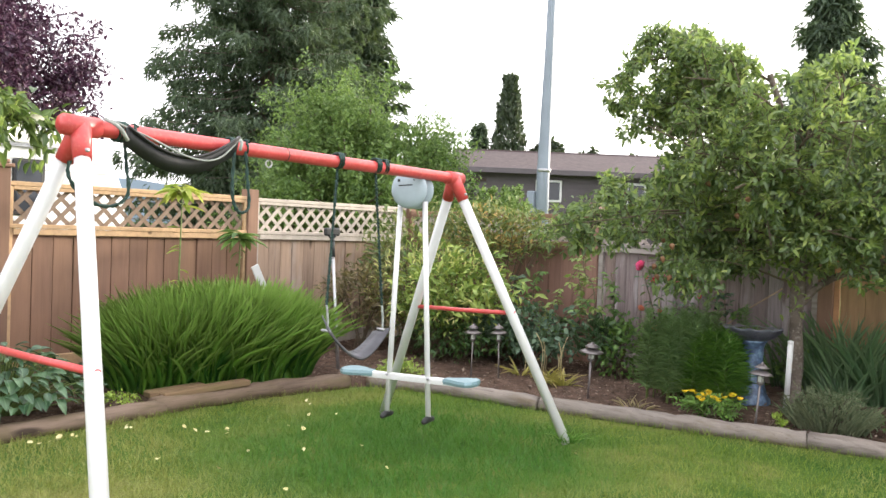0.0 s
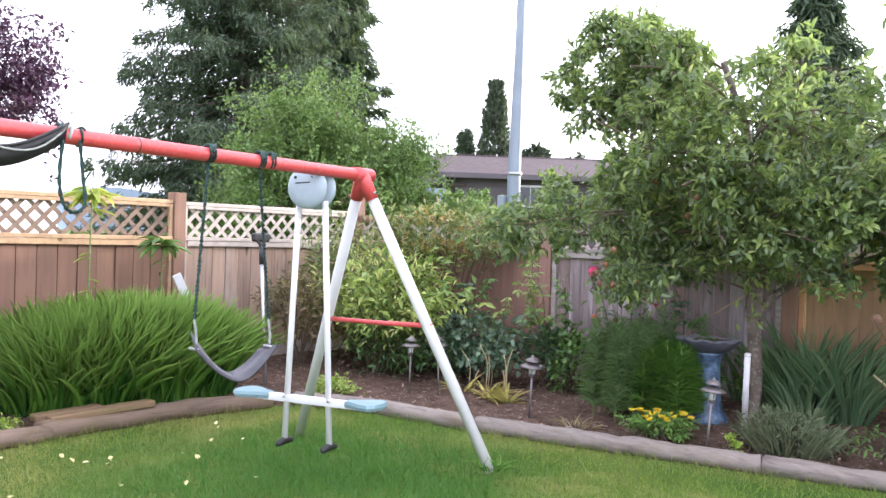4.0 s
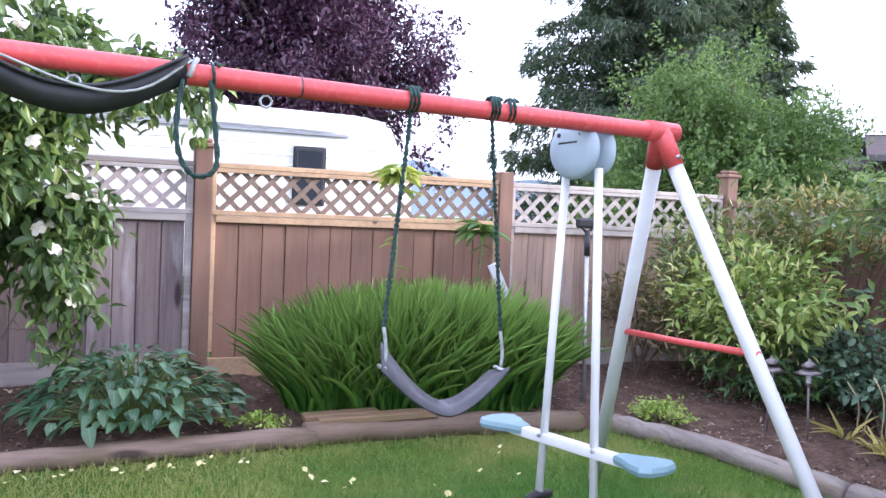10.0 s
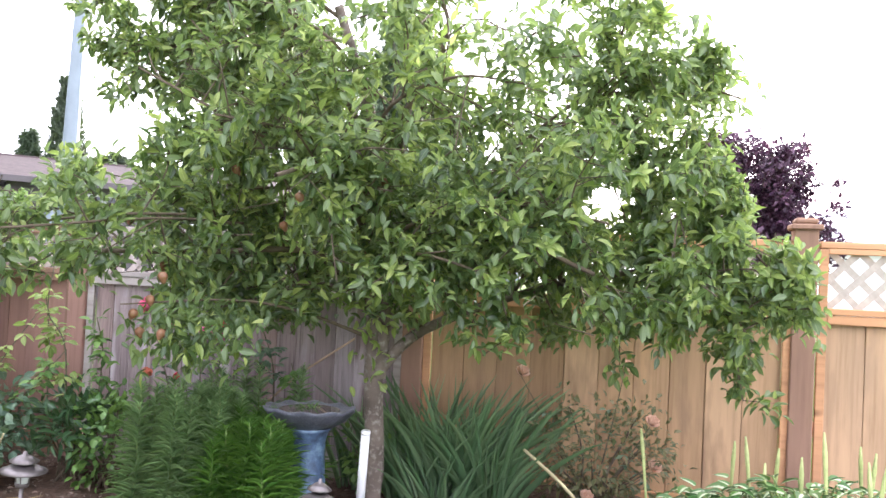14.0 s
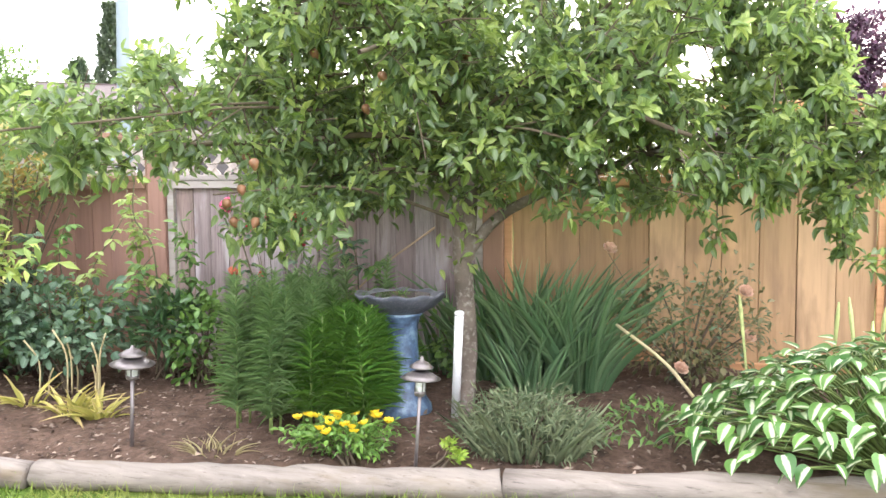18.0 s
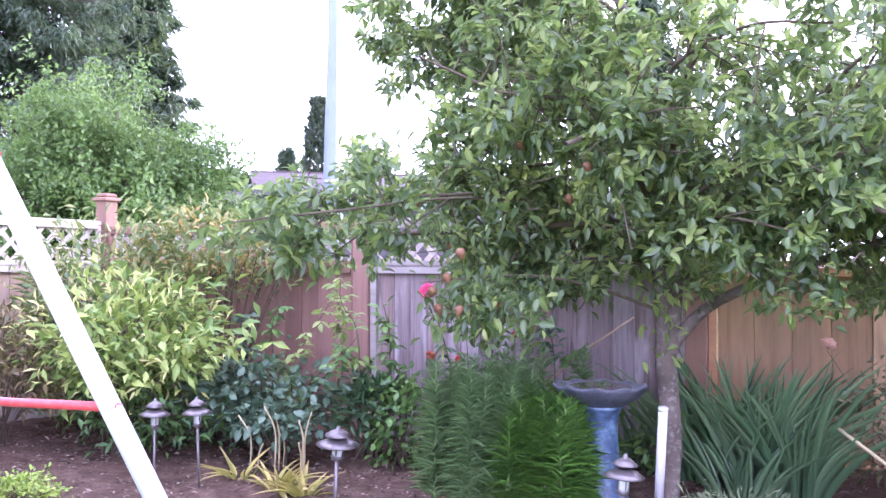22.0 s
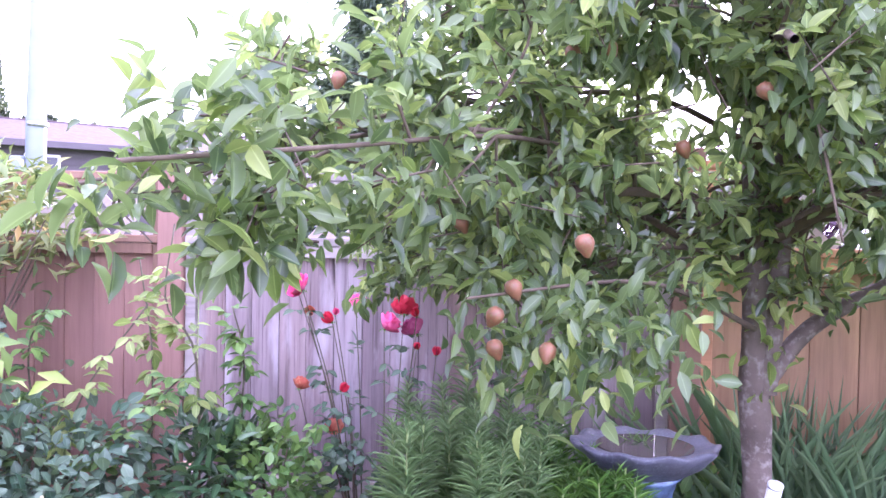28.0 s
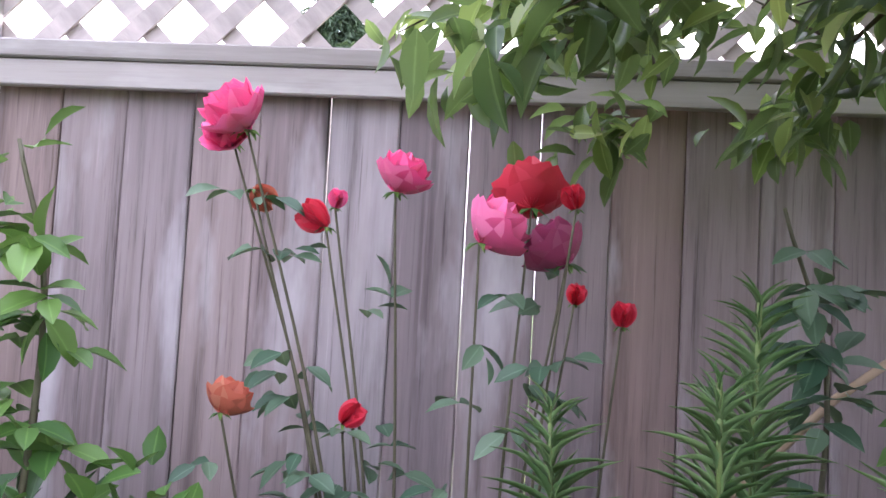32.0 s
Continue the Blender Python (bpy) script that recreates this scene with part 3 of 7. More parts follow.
log_edge([(0.93, 7.385, 0.05), (2.0, 7.55, 0.05), (3.2, 7.77, 0.05)], 0.066, T_LAB, M_LOG)
for y0, y1, x, z in ((4.36, 5.08, -5.33, 0.128), (4.30, 4.75, -5.42, 0.126)):
    bm = bm_box(0.11, y1 - y0, 0.045, 0.008)
    ob = part("timber_offcut", bm, M_PLANK, m=pose(x, (y0 + y1) / 2, z, 2, 0, -4))
    tagged(ob, "short offcut plank lying on the timber edging", "plank")


def lawn_blades(n=150000):
    y = 7.4 - (7.4 - 0.6) * RNG.uniform(0, 1, n) ** 0.8
    x = RNG.uniform(-5.3, 1.6, n)
    keep = in_bed(x, y) < -0.05
    x, y = x[keep], y[keep]
    n = len(x)
    lush = np.exp(-((x + 3.35) ** 2 / 1.0 + (y - 5.0) ** 2 / 1.3))
    tuft = np.sin(x * 9 + np.sin(y * 7)) * np.sin(y * 11 + np.sin(x * 5))
    L = (0.028 + 0.022 * RNG.uniform(size=n)) * (1 + 0.3 * tuft) * (1 + 1.1 * lush)
    edge = np.clip(1 + in_bed(x, y) * 6, 0, 1)
    L = L * (1 + 0.8 * edge)
    b = np.stack([x, y, np.zeros(n)], -1)
    a = rand_dirs(n, 1.1, 0.6)
    a[:, 2] = np.abs(a[:, 2])
    u = RNG.normal(size=(n, 3))
    sv = np.array([(-0.5, 0, 0), (0.5, 0, 0), (0.35, 0.55, 0.02), (-0.35, 0.55, 0.02), (0.0, 1.0, -0.15), (0.01, 1.0, -0.15)])
    sq = np.array([(0, 1, 2, 3), (3, 2, 5, 4)])
    ob = leaf_cloud("grass_blades", b, a, u, L, 0.0042, (sv, sq, np.zeros((6, 2))), M_BLADE)
    return ob


tagged(lawn_blades(), "short green blades of the lawn", "grass", kind="stuff")

# ---------- fences ----------
def board_mesh(name, w, h, mat, wob=0.0):
    bm = bm_box(w, 0.019, h, 0.003)
    for v in bm.verts:
        v.co.x += wob * math.sin(v.co.z * 3.1)
    me = bpy.data.meshes.new(name)
    bm.to_mesh(me)
    bm.free()
    me.materials.append(mat)
    return me


def fence(name, label, origin, turn, posts, panels, caps):
    """Runs along its own +x from the origin; its face looks along its own -y."""
    f = thing(name, *origin, label, "fence", kind="structure", rz=turn)
    for u, mat, flat, tall in posts:
        part("post", bm_box(0.125, 0.125, 1.76 + tall, 0.006, (0, 0, tall / 2)), mat, f, m=pose(u, 0.0, 0.82))
        if not flat:
            cap = bm_box(0.165, 0.165, 0.03, 0.006, (0, 0, 1.715 + tall))
            part("post_cap", cap, mat, f, m=pose(u, 0, 0))
            part("cap_top", bm_box(0.12, 0.12, 0.035, 0.012, (0, 0, 1.748 + tall)), mat, f, m=pose(u, 0, 0))
    rng = random.Random(len(panels) * 7 + int(turn))
    for u0, u1, bw, mb, mr, ml, frame_w, top in panels:
        a, b = u0 + 0.065, u1 - 0.065
        L, c = b - a, (a + b) / 2
        # rails
        part("top_rail", bm_box(L, 0.075, 0.036, 0.004), mr, f, m=pose(c, -0.005, top - 0.018))
        part("lattice_rail", bm_box(L, 0.085, 0.036, 0.004), mr, f, m=pose(c, -0.01, 1.272))
        part("lattice_trim", bm_box(L - 2 * frame_w, 0.02, 0.05, 0.003), mr, f, m=pose(c, -0.036, 1.228))
        part("top_trim", bm_box(L - 2 * frame_w, 0.02, 0.03, 0.003), mr, f, m=pose(c, -0.03, top - 0.052))
        part("kickboard", bm_box(L, 0.032, 0.17, 0.004), mr, f, m=pose(c, -0.028, 0.13))
        part("back_rail", bm_box(L, 0.04, 0.085, 0.004), mr, f, m=pose(c, 0.05, 0.62))
        for s, e in ((a, 1), (b, -1)):
            part("stile", bm_box(frame_w, 0.032, top - 0.30, 0.003), mr, f, m=pose(s + e * frame_w / 2, -0.022, (top + 0.22) / 2))
        n = max(1, round((L - 2 * frame_w) / bw))
        w = (L - 2 * frame_w) / n
        gap = 0.0012 if mb is M_GREY_LIGHT else 0.0025 if mb in (M_CEDAR, M_TAN, M_RED) else 0.005
        base = board_mesh("board", w - gap, 1.14, mb)
        if gap > 0.002:
            part("backing", bm_box(L - 2 * frame_w, 0.008, 1.14, 0), mb, f, m=pose(c, 0.024, 0.665))
        for i in range(n):
            ob = hang("board", base, f)
            ob.matrix_basis = pose(a + frame_w + (i + 0.5) * w, 0.003 + rng.uniform(-0.004, 0.004), 0.665, rng.uniform(-0.2, 0.2), rng.uniform(-0.12, 0.12), rng.uniform(-0.8, 0.8)) @ Matrix.Diagonal((rng.choice((0.985, 0.998, 1.0, 1.0, 1.0, 1.0, 1.0, 1.0, 1.0, 1.0, 1.0)), 1, 1, 1))
        # lattice
        z0, z1 = 1.285, top - 0.04
        h, pitch = z1 - z0, 0.152
        me = bpy.data.meshes.new("slat")
        bm = bm_box(1, 0.0065, 0.036, 0.0)
        bm.to_mesh(me)
        bm.free()
        me.materials.append(ml)
        k0, k1 = a + frame_w * 0.6, b - frame_w * 0.6
        for sgn, dy in ((1, -0.004), (-1, 0.004)):
            u = k0 - h + 0.04
            while u < k1:
                # from (u, bottom) to (u + h, top), or mirrored
                lo, hi = max(0.0, (k0 - u) / h), min(1.0, (k1 - u) / h)
                if hi - lo > 0.06:
                    ln = (hi - lo) * h * math.sqrt(2)
                    cu, cz = u + (lo + hi) / 2 * h, (z0 + (lo + hi) / 2 * h) if sgn > 0 else (z1 - (lo + hi) / 2 * h)
                    ob = hang("slat", me, f)
                    ob.matrix_basis = pose(cu, dy, cz, 0, -45 * sgn, 0) @ Matrix.Diagonal((ln, 1, 1, 1))
                u += pitch
    return f


# along +y at x = -7.0, facing +x
fence("fence_left", "wooden board fence with lattice top, brown-stained and weathered panels", (-7.0, 0.0, 0.0), 90,
      [(-3.42, M_POST, 0, 0.0), (-0.98, M_POST, 0, 0.0), (1.46, M_POST, 0, 0.03), (3.92, M_POST, 0, 0.035), (6.36, M_POST, 1, 0.0)],
      [(-3.42, -0.98, 0.165, M_GREY, M_RAIL_GREY, M_LATTICE_GREY, 0.05, 1.63),
       (-0.98, 1.46, 0.165, M_GREY, M_RAIL_GREY, M_LATTICE_GREY, 0.05, 1.63),
       (1.46, 3.92, 0.165, M_GREY, M_RAIL_GREY, M_LATTICE_GREY, 0.05, 1.63),
       (3.92, 6.36, 0.172, M_BROWN, M_RAIL_TAN, M_LATTICE_BROWN, 0.03, 1.63),
       (6.36, 8.72, 0.15, M_TAUPE, M_LATTICE_PALE, M_LATTICE_PALE, 0.03, 1.62)], True)
# along +x at y = 8.72, facing -y
fence("fence_back", "wooden board fence with lattice top, red-brown, silvered and fresh cedar panels", (0.0, 8.74, 0.0), 0,
      [(-7.0, M_POST, 0, 0.09), (-4.41, M_RED, 1, 0.0), (-2.13, M_POST, 1, 0.0), (0.05, M_POST, 0, 0.01), (2.5, M_POST, 0, 0.0)],
      [(-7.0, -4.41, 0.15, M_RED, M_POST, M_LATTICE_GREY, 0.03, 1.58),
       (-4.41, -2.13, 0.125, M_GREY_LIGHT, M_RAIL_GREY, M_LATTICE_GREY, 0.05, 1.58),
       (-2.13, 0.06, 0.19, M_CEDAR, M_RAIL_CEDAR, M_LATTICE_PALE, 0.045, 1.65),
       (0.06, 2.5, 0.2, M_TAN, M_RAIL_CEDAR, M_LATTICE_PALE, 0.045, 1.65)], True)

# ---------- swing set ----------
def swing_set():
    s = thing("swing_set", -3.4, 3.85, 0, "white A-frame metal swing set with faded red crossbar", "swing set")

    def tp(name, pts, r, mat, label="", seg=16):
        p = np.asarray(pts, float) - (-3.4, 3.85, 0)
        return tube_part(name, p, r, mat, s, seg, label)

    aL, aR = Vector((-3.128, 2.561, 1.711)), Vector((-3.378, 5.144, 1.692))
    d = (aR - aL).normalized()
    tp("crossbar", [aL - d * 0.085, aL, (aL + aR) / 2, aR, aR + d * 0.08], 0.033, M_REDPAINT, "faded red steel crossbar")
    tp("bar_joint", [(aL + aR) / 2 - d * 0.2, (aL + aR) / 2 - d * 0.195], 0.0345, M_DARK)
    for a, feet, e in ((aL, ((-2.265, 2.245, 0), (-4.02, 2.22, 0)), -1), (aR, ((-2.775, 5.635, 0.035), (-4.285, 5.535, 0)), 1)):
        tp("bracket_sleeve", [a - d * 0.075, a + d * 0.075], 0.041, M_REDPAINT, "red pressed-steel corner bracket")
        for ft in feet:
            ft = Vector(ft)
            w = (ft - a).normalized()
            tp("bracket_arm", [a + w * 0.0, a + w * 0.05, a + w * 0.15], (0.042, 0.039, 0.036), M_REDPAINT)
            tp("leg", [a + w * 0.12, a + w * 0.9, ft - w * 0.01], 0.031, M_WHITE, "chalky white tubular leg")
            tp("bolt", [a + w * 0.11 + Vector((0.03, 0, 0)), a + w * 0.11 + Vector((0.045, 0, 0))], 0.009, M_STEEL, seg=8)
        p = [a + (Vector(ft) - a) * ((a.z - 0.838) / a.z) for ft in feet]
        q = p[0].lerp(p[1], 0.5)
        tp("cross_brace", [p[0] + (p[0] - p[1]).normalized() * 0.03, q + Vector((0, 0, -0.004)), p[1] + (p[1] - p[0]).normalized() * 0.03], 0.014, M_REDPAINT, "thin red cross brace")
    return s


swing_set()


def rope_pts(a, b, n=22, r=0.007, turns=10):
    """Two strands twisted round each other."""
    a, b = np.asarray(a, float), np.asarray(b, float)
    out = []
    for ph in (0, math.pi):
        t = np.linspace(0, 1, n)
        c = a + (b - a) * t[:, None]
        w = t * math.tau * turns + ph
        c = c + np.stack([np.cos(w), np.sin(w), 0 * w], -1) * r
        out.append(c)
    return out


def belt(points, width_dirs, half, mat, name, parent, thick=0.008):
    """A rubber belt along the points, its width along the given directions."""
    p, w = np.asarray(points, float), unit(np.asarray(width_dirs, float))
    t = unit(np.gradient(p, axis=0))
    nr = np.cross(t, w)
    n = len(p)
    v = np.concatenate([p + w * half + nr * thick / 2, p - w * half + nr * thick / 2, p - w * half - nr * thick / 2, p + w * half - nr * thick / 2])
    faces = []
    for i in range(n - 1):
        for k in range(4):
            a, b = k * n + i, ((k + 1) % 4) * n + i
            faces.append((a, b, b + 1, a + 1))
    faces += [(0, 3 * n, 2 * n, n), (n - 1, 2 * n - 1, 3 * n - 1, 4 * n - 1)]
    return hang(name, make_mesh(name, v, faces, mat), parent)


def coil(c, axis, r, turns, pitch, rope_r, mat, parent, name="rope_wrap"):
    axis = Vector(axis).normalized()
    u = axis.orthogonal().normalized()
    v = axis.cross(u)
    pts = []
    for i in range(turns * 10 + 1):
        a = math.tau * i / 10
        pts.append(Vector(c) + u * r * math.cos(a) + v * r * math.sin(a) + axis * (i / 10 - turns / 2) * pitch)
    return tube_part(name, pts, rope_r, mat, parent, 6)


BAR_D = Vector((-0.0963, 0.9953, 0)).normalized()


def on_bar(y, z=1.708):
    return Vector((-3.128 - 0.0968 * (y - 2.561), y, z))


def hanging_swing():
    s = thing("rope_swing", 0, 0, 0, "black belt swing hanging on dark green ropes", "swing")
    for yb, ys, zs, xs in ((4.045, 3.965, 0.925, -3.235), (4.36, 4.415, 0.90, -3.27)):
        top = on_bar(yb, 1.672)
        end = (xs, ys, zs + 0.03)
        for k, pts in enumerate(rope_pts(top, end, 40, 0.0052, 16)):
            tube_part("rope", pts, 0.0058, M_ROPE, s, 6)
        coil(on_bar(yb), BAR_D, 0.039, 3, 0.014, 0.0062, M_ROPE, s)
        tube_part("steel_link", curve_points([end, (xs, ys + 0.012, zs - 0.05), (xs + 0.005, ys + 0.005, zs - 0.10)], 6), 0.0065, M_GREYROPE, s, 6, "pale grey hanger strap")
        tube_part("end_clip", [(xs - 0.03, ys, zs - 0.105), (xs + 0.03, ys, zs - 0.105)], 0.008, M_STEEL, s, 6)
    coil(on_bar(4.43), BAR_D, 0.039, 2, 0.018, 0.0062, M_ROPE, s)
    n = 18
    t = np.linspace(-1, 1, n)
    y = 4.19 + 0.228 * t
    z = 0.668 + 0.155 * np.abs(t - 0.08) ** 1.6 - 0.012 * t
    x = -3.252 - 0.018 * t
    tw = 0.55 * t - 0.05
    w = np.stack([np.cos(tw), 0.25 * np.sin(t), np.sin(tw) * 1.0 - 0.25], -1)
    ob = belt(np.stack([x, y, z], -1), w, 0.058, M_SEAT, "seat", s)
    ob["label"] = "sagging sun-greyed rubber belt seat"
    return s


hanging_swing()


def tied_swing():
    s = thing("tied_up_swing", 0.13, 0.03, 0.038, "black belt swing tied up against the crossbar with green rope", "swing")
    def bar(y):
        return on_bar(y + 0.03) - s.location

    n = 18
    t = np.linspace(0, 1, n)
    y = 2.70 + 0.575 * t
    z = 1.652 - 0.105 * np.sin(math.pi * t) ** 1.0 + 0.02 * t
    x = -3.30 - 0.085 * (y - 2.7) + 0.075
    w = np.stack([np.full(n, 0.35), np.zeros(n), np.full(n, 1.0)], -1)
    ob = belt(np.stack([x, y, z], -1), w, 0.038, M_BLACK, "seat", s)
    ob["label"] = "ribbed black rubber belt seat"
    edge = np.stack([x + 0.02, y, z + 0.037], -1)
    tube_part("seat_edge", edge, 0.006, M_BLACK, s, 6)
    strap = curve_points([(-3.24, 2.64, 1.71), (-3.215, 2.80, 1.655), (-3.225, 3.0, 1.592), (-3.24, 3.15, 1.60), (-3.275, 3.29, 1.70)], 16)
    tube_part("edge_strap", strap, 0.0042, M_GREYROPE, s, 6, "grey strap along the belt")
    coil(bar(2.70), BAR_D, 0.039, 3, 0.015, 0.0055, M_ROPE, s)
    coil(bar(2.76), BAR_D, 0.038, 1, 0.016, 0.0055, M_ROPE, s)
    coil(bar(3.27), BAR_D, 0.039, 2, 0.015, 0.0055, M_ROPE, s)
    coil(bar(3.36), BAR_D, 0.038, 1, 0.02, 0.0055, M_ROPE, s)
    for a, b in (((-3.19, 2.69, 1.63), (-3.24, 2.62, 1.71)), ((-3.26, 3.28, 1.65), (-3.32, 3.31, 1.71))):
        tube_part("hanger_strap", curve_points([a, ((a[0] + b[0]) / 2 + 0.02, (a[1] + b[1]) / 2, (a[2] + b[2]) / 2 + 0.01), b], 6), 0.008, M_GREYROPE, s, 6, "grey hanger strap")
    for pts in ([(-3.30, 2.56, 1.64), (-3.29, 2.50, 1.50), (-3.29, 2.57, 1.40), (-3.30, 2.68, 1.37), (-3.30, 2.76, 1.42), (-3.31, 2.755, 1.55), (-3.30, 2.74, 1.64)],
                [(-3.28, 3.265, 1.64), (-3.27, 3.25, 1.50), (-3.28, 3.27, 1.41), (-3.29, 3.315, 1.37), (-3.30, 3.37, 1.40), (-3.31, 3.365, 1.52), (-3.31, 3.35, 1.65)]):
        c = curve_points(pts, 26)
        for ph in (0, math.pi):
            w = np.linspace(0, 40, 26) + ph
            tube_part("rope", c + np.stack([np.cos(w), np.sin(w), np.cos(w)], -1) * 0.004, 0.0056, M_ROPE, s, 6, "loose loop of green rope")
    for y in (2.98, 3.52):
        p = bar(y) - Vector((0, 0, 0.047))
        tube_part("eye_hook", [p + Vector((0, 0.018 * math.cos(a), 0.018 * math.sin(a) - 0.012)) for a in np.linspace(0, math.tau, 10)], 0.0045, M_STEEL, s, 6, caps=False)
    return s


tied_swing()


def glider():
    g_ = thing("glider", -3.44, 4.828, 0, "two-seat glider with white poles and blue-grey discs hung on the crossbar", "swing glider", rz=16)
    # own x runs along the seat beam
    face = None
    for y in (-0.045, 0.05):
        bm = bm_lathe([(0.0, -0.016), (0.10, -0.016), (0.110, -0.011), (0.115, 0.0), (0.113, 0.010), (0.100, 0.022), (0.06, 0.031), (0.0, 0.034)], 40)
        m = pose(0, y, 1.60, 90, 0, 4)
        part("disc", bm, M_BLUEGREY, g_, "blue-grey plastic disc cover", True, m)
        face = face or m
    for sx in (-0.058, 0.036):
        part("vent_hole", bm_lathe([(0.0, 0.0), (0.009, 0.0), (0.009, 0.003), (0.0, 0.003)], 12), M_BLACK, g_, "", False, face @ pose(sx, 0.052, 0.0265))
    part("vent_slot", bm_box(0.088, 0.007, 0.004, 0.001), M_BLACK, g_, m=face @ pose(-0.012, 0.024, 0.0325, 0, 0, 4))
    part("hanger", bm_box(0.05, 0.11, 0.07, 0.008, (0, 0, 1.655)), M_BLACK, g_)
    for x, xt, zt in ((-0.10, -0.078, 0.248), (0.178, 0.085, 0.245)):
        tube_part("pole", [(xt, 0.0, 1.53), (x, -0.045, zt)], 0.0165, M_WHITE, g_, 12, "white painted tube")
        prof = [(-0.075, 0.007), (-0.062, 0.016), (-0.02, 0.021), (0.02, 0.021), (0.062, 0.016), (0.075, 0.007)]
        tube_part("foot_peg", [(x, a - 0.045, zt - 0.012 - 0.012 * abs(a) / 0.075) for a, _ in prof], [r for _, r in prof], M_BLACK, g_, 10, "black rubber foot peg")
        tube_part("bolt", [(x * 0.97 + xt * 0.03, -0.068, 0.475), (x * 0.97 + xt * 0.03, -0.060, 0.475)], 0.008, M_STEEL, g_, 8)
    part("seat_beam", bm_box(0.64, 0.05, 0.040, 0.012, (0.033, -0.03, 0.462), 2), M_WHITE, g_, "white metal seat beam")
    for sx in (-1, 1):
        bm = bmesh.new()
        out = [(0.235, 0.03), (0.29, 0.05), (0.345, 0.083), (0.405, 0.10), (0.44, 0.07), (0.452, 0.0)]
        prof = out + [(x, -y) for x, y in out[::-1][1:]]
        ring = [[bm.verts.new((sx * x, y, 0.470 + z + 0.02 * (x - 0.3))) for x, y in prof] for k, z in enumerate((-0.016, 0.0, 0.016))]
        for v in ring[0] + ring[2]:
            v.co.x = sx * (0.345 + (abs(v.co.x) - 0.345) * 0.95)
            v.co.y *= 0.93
        n = len(prof)
        for a, b in zip(ring, ring[1:]):
            for i in range(n):
                bm.faces.new((a[i], a[(i + 1) % n], b[(i + 1) % n], b[i]))
        bm.faces.new(ring[0])
        bm.faces.new(ring[2][::-1])
        bmesh.ops.recalc_face_normals(bm, faces=bm.faces[:])
        part("seat", bm, M_TEAL, g_, "grey-teal moulded plastic seat", m=pose(0.033, -0.03, 0))
    return g_


glider()

# ---------- trees ----------
def grow(limbs, subs, twigs, sub_len, twig_len, seed, up=0.25, sag=0.0):
    """Branches from main limbs: tube bits for the wood, and points with directions along the twigs for the leaves.
    limbs: lists of points with a start radius and an end radius."""
    rng = np.random.default_rng(seed)
    wood, sites, dirs = [], [], []
    for pts, r0, r1 in limbs:
        c = curve_points(pts, 16)
        wood.append(tube(c, np.linspace(r0, r1, 16), 9))
        n = max(2, int(subs))
        for k in range(n):
            t = rng.uniform(0.3, 1.0)
            i = min(14, int(t * 15))
            d0 = unit(c[i + 1] - c[i])
            d = unit(d0 * 0.6 + unit(rng.normal(size=3)) * 0.9 + (0, 0, up))
            L = sub_len * rng.uniform(0.55, 1.2)
            e = c[i] + d * L
            mid = c[i] + d * L * 0.5 + rng.normal(0, 0.05 * L, 3)
            e = e - (0, 0, sag * L)
            sc = curve_points([c[i], mid, e], 8)
            rs = max(0.004, r1 * 0.7)
            wood.append(tube(sc, np.linspace(rs, 0.003, 8), 5))
            for _ in range(int(twigs)):
                j = rng.integers(2, 8)
                td = unit(unit(sc[j] - sc[j - 1]) * 0.7 + rng.normal(size=3) * 0.7 + (0, 0, up * 0.5))
                tl = twig_len * rng.uniform(0.5, 1.2)
                te = sc[j] + td * tl - (0, 0, sag * tl)
                tc_ = np.linspace(sc[j], te, 4)
                wood.append(tube(tc_, np.linspace(0.003, 0.0015, 4), 3))
                m = 6
                s = rng.uniform(0.15, 1.0, m)
                sites.append(sc[j] + (te - sc[j]) * s[:, None])
                dirs.append(np.tile(td, (m, 1)))
    return wood, np.concatenate(sites), np.concatenate(dirs)


def crown_leaves(name, sites, dirs, per, size, width, shape, mat, parent, seed, droop=0.3, jitter=0.02):
    rng = np.random.default_rng(seed)
    b = np.repeat(sites, per, 0) + rng.normal(0, jitter, (len(sites) * per, 3))
    d = np.repeat(dirs, per, 0)
    a = unit(d * 0.5 + rng.normal(size=b.shape) * 0.8 - (0, 0, droop))
    u = unit(rng.normal(size=b.shape) * 0.55 + (0, -0.25, 1.0))
    L = size * rng.uniform(0.6, 1.25, len(b))
    return leaf_cloud(name, b, a, u, L, L * width, shape, mat, parent)


def wood_part(name, bits, mat, parent, label=""):
    v, q = join_arrays(bits)
    return hang(name, make_mesh(name, v, q, mat), parent, None, label)


M_PEAR = leaf_mat("pear_leaves", (0.042, 0.085, 0.034), (0.20, 0.275, 0.105), rough=0.28, trans=0.50, vein=0.3, spec=0.7)
M_PEAR_NEW = leaf_mat("young_pear_leaves", (0.15, 0.235, 0.05), (0.37, 0.44, 0.14), rough=0.33, trans=0.48, vein=0.3)
LEAF = leaf_shape("oval", 4, 0.3, 0.22)
LEAF_LOW = leaf_shape("oval", 2, 0.3, 0.22)


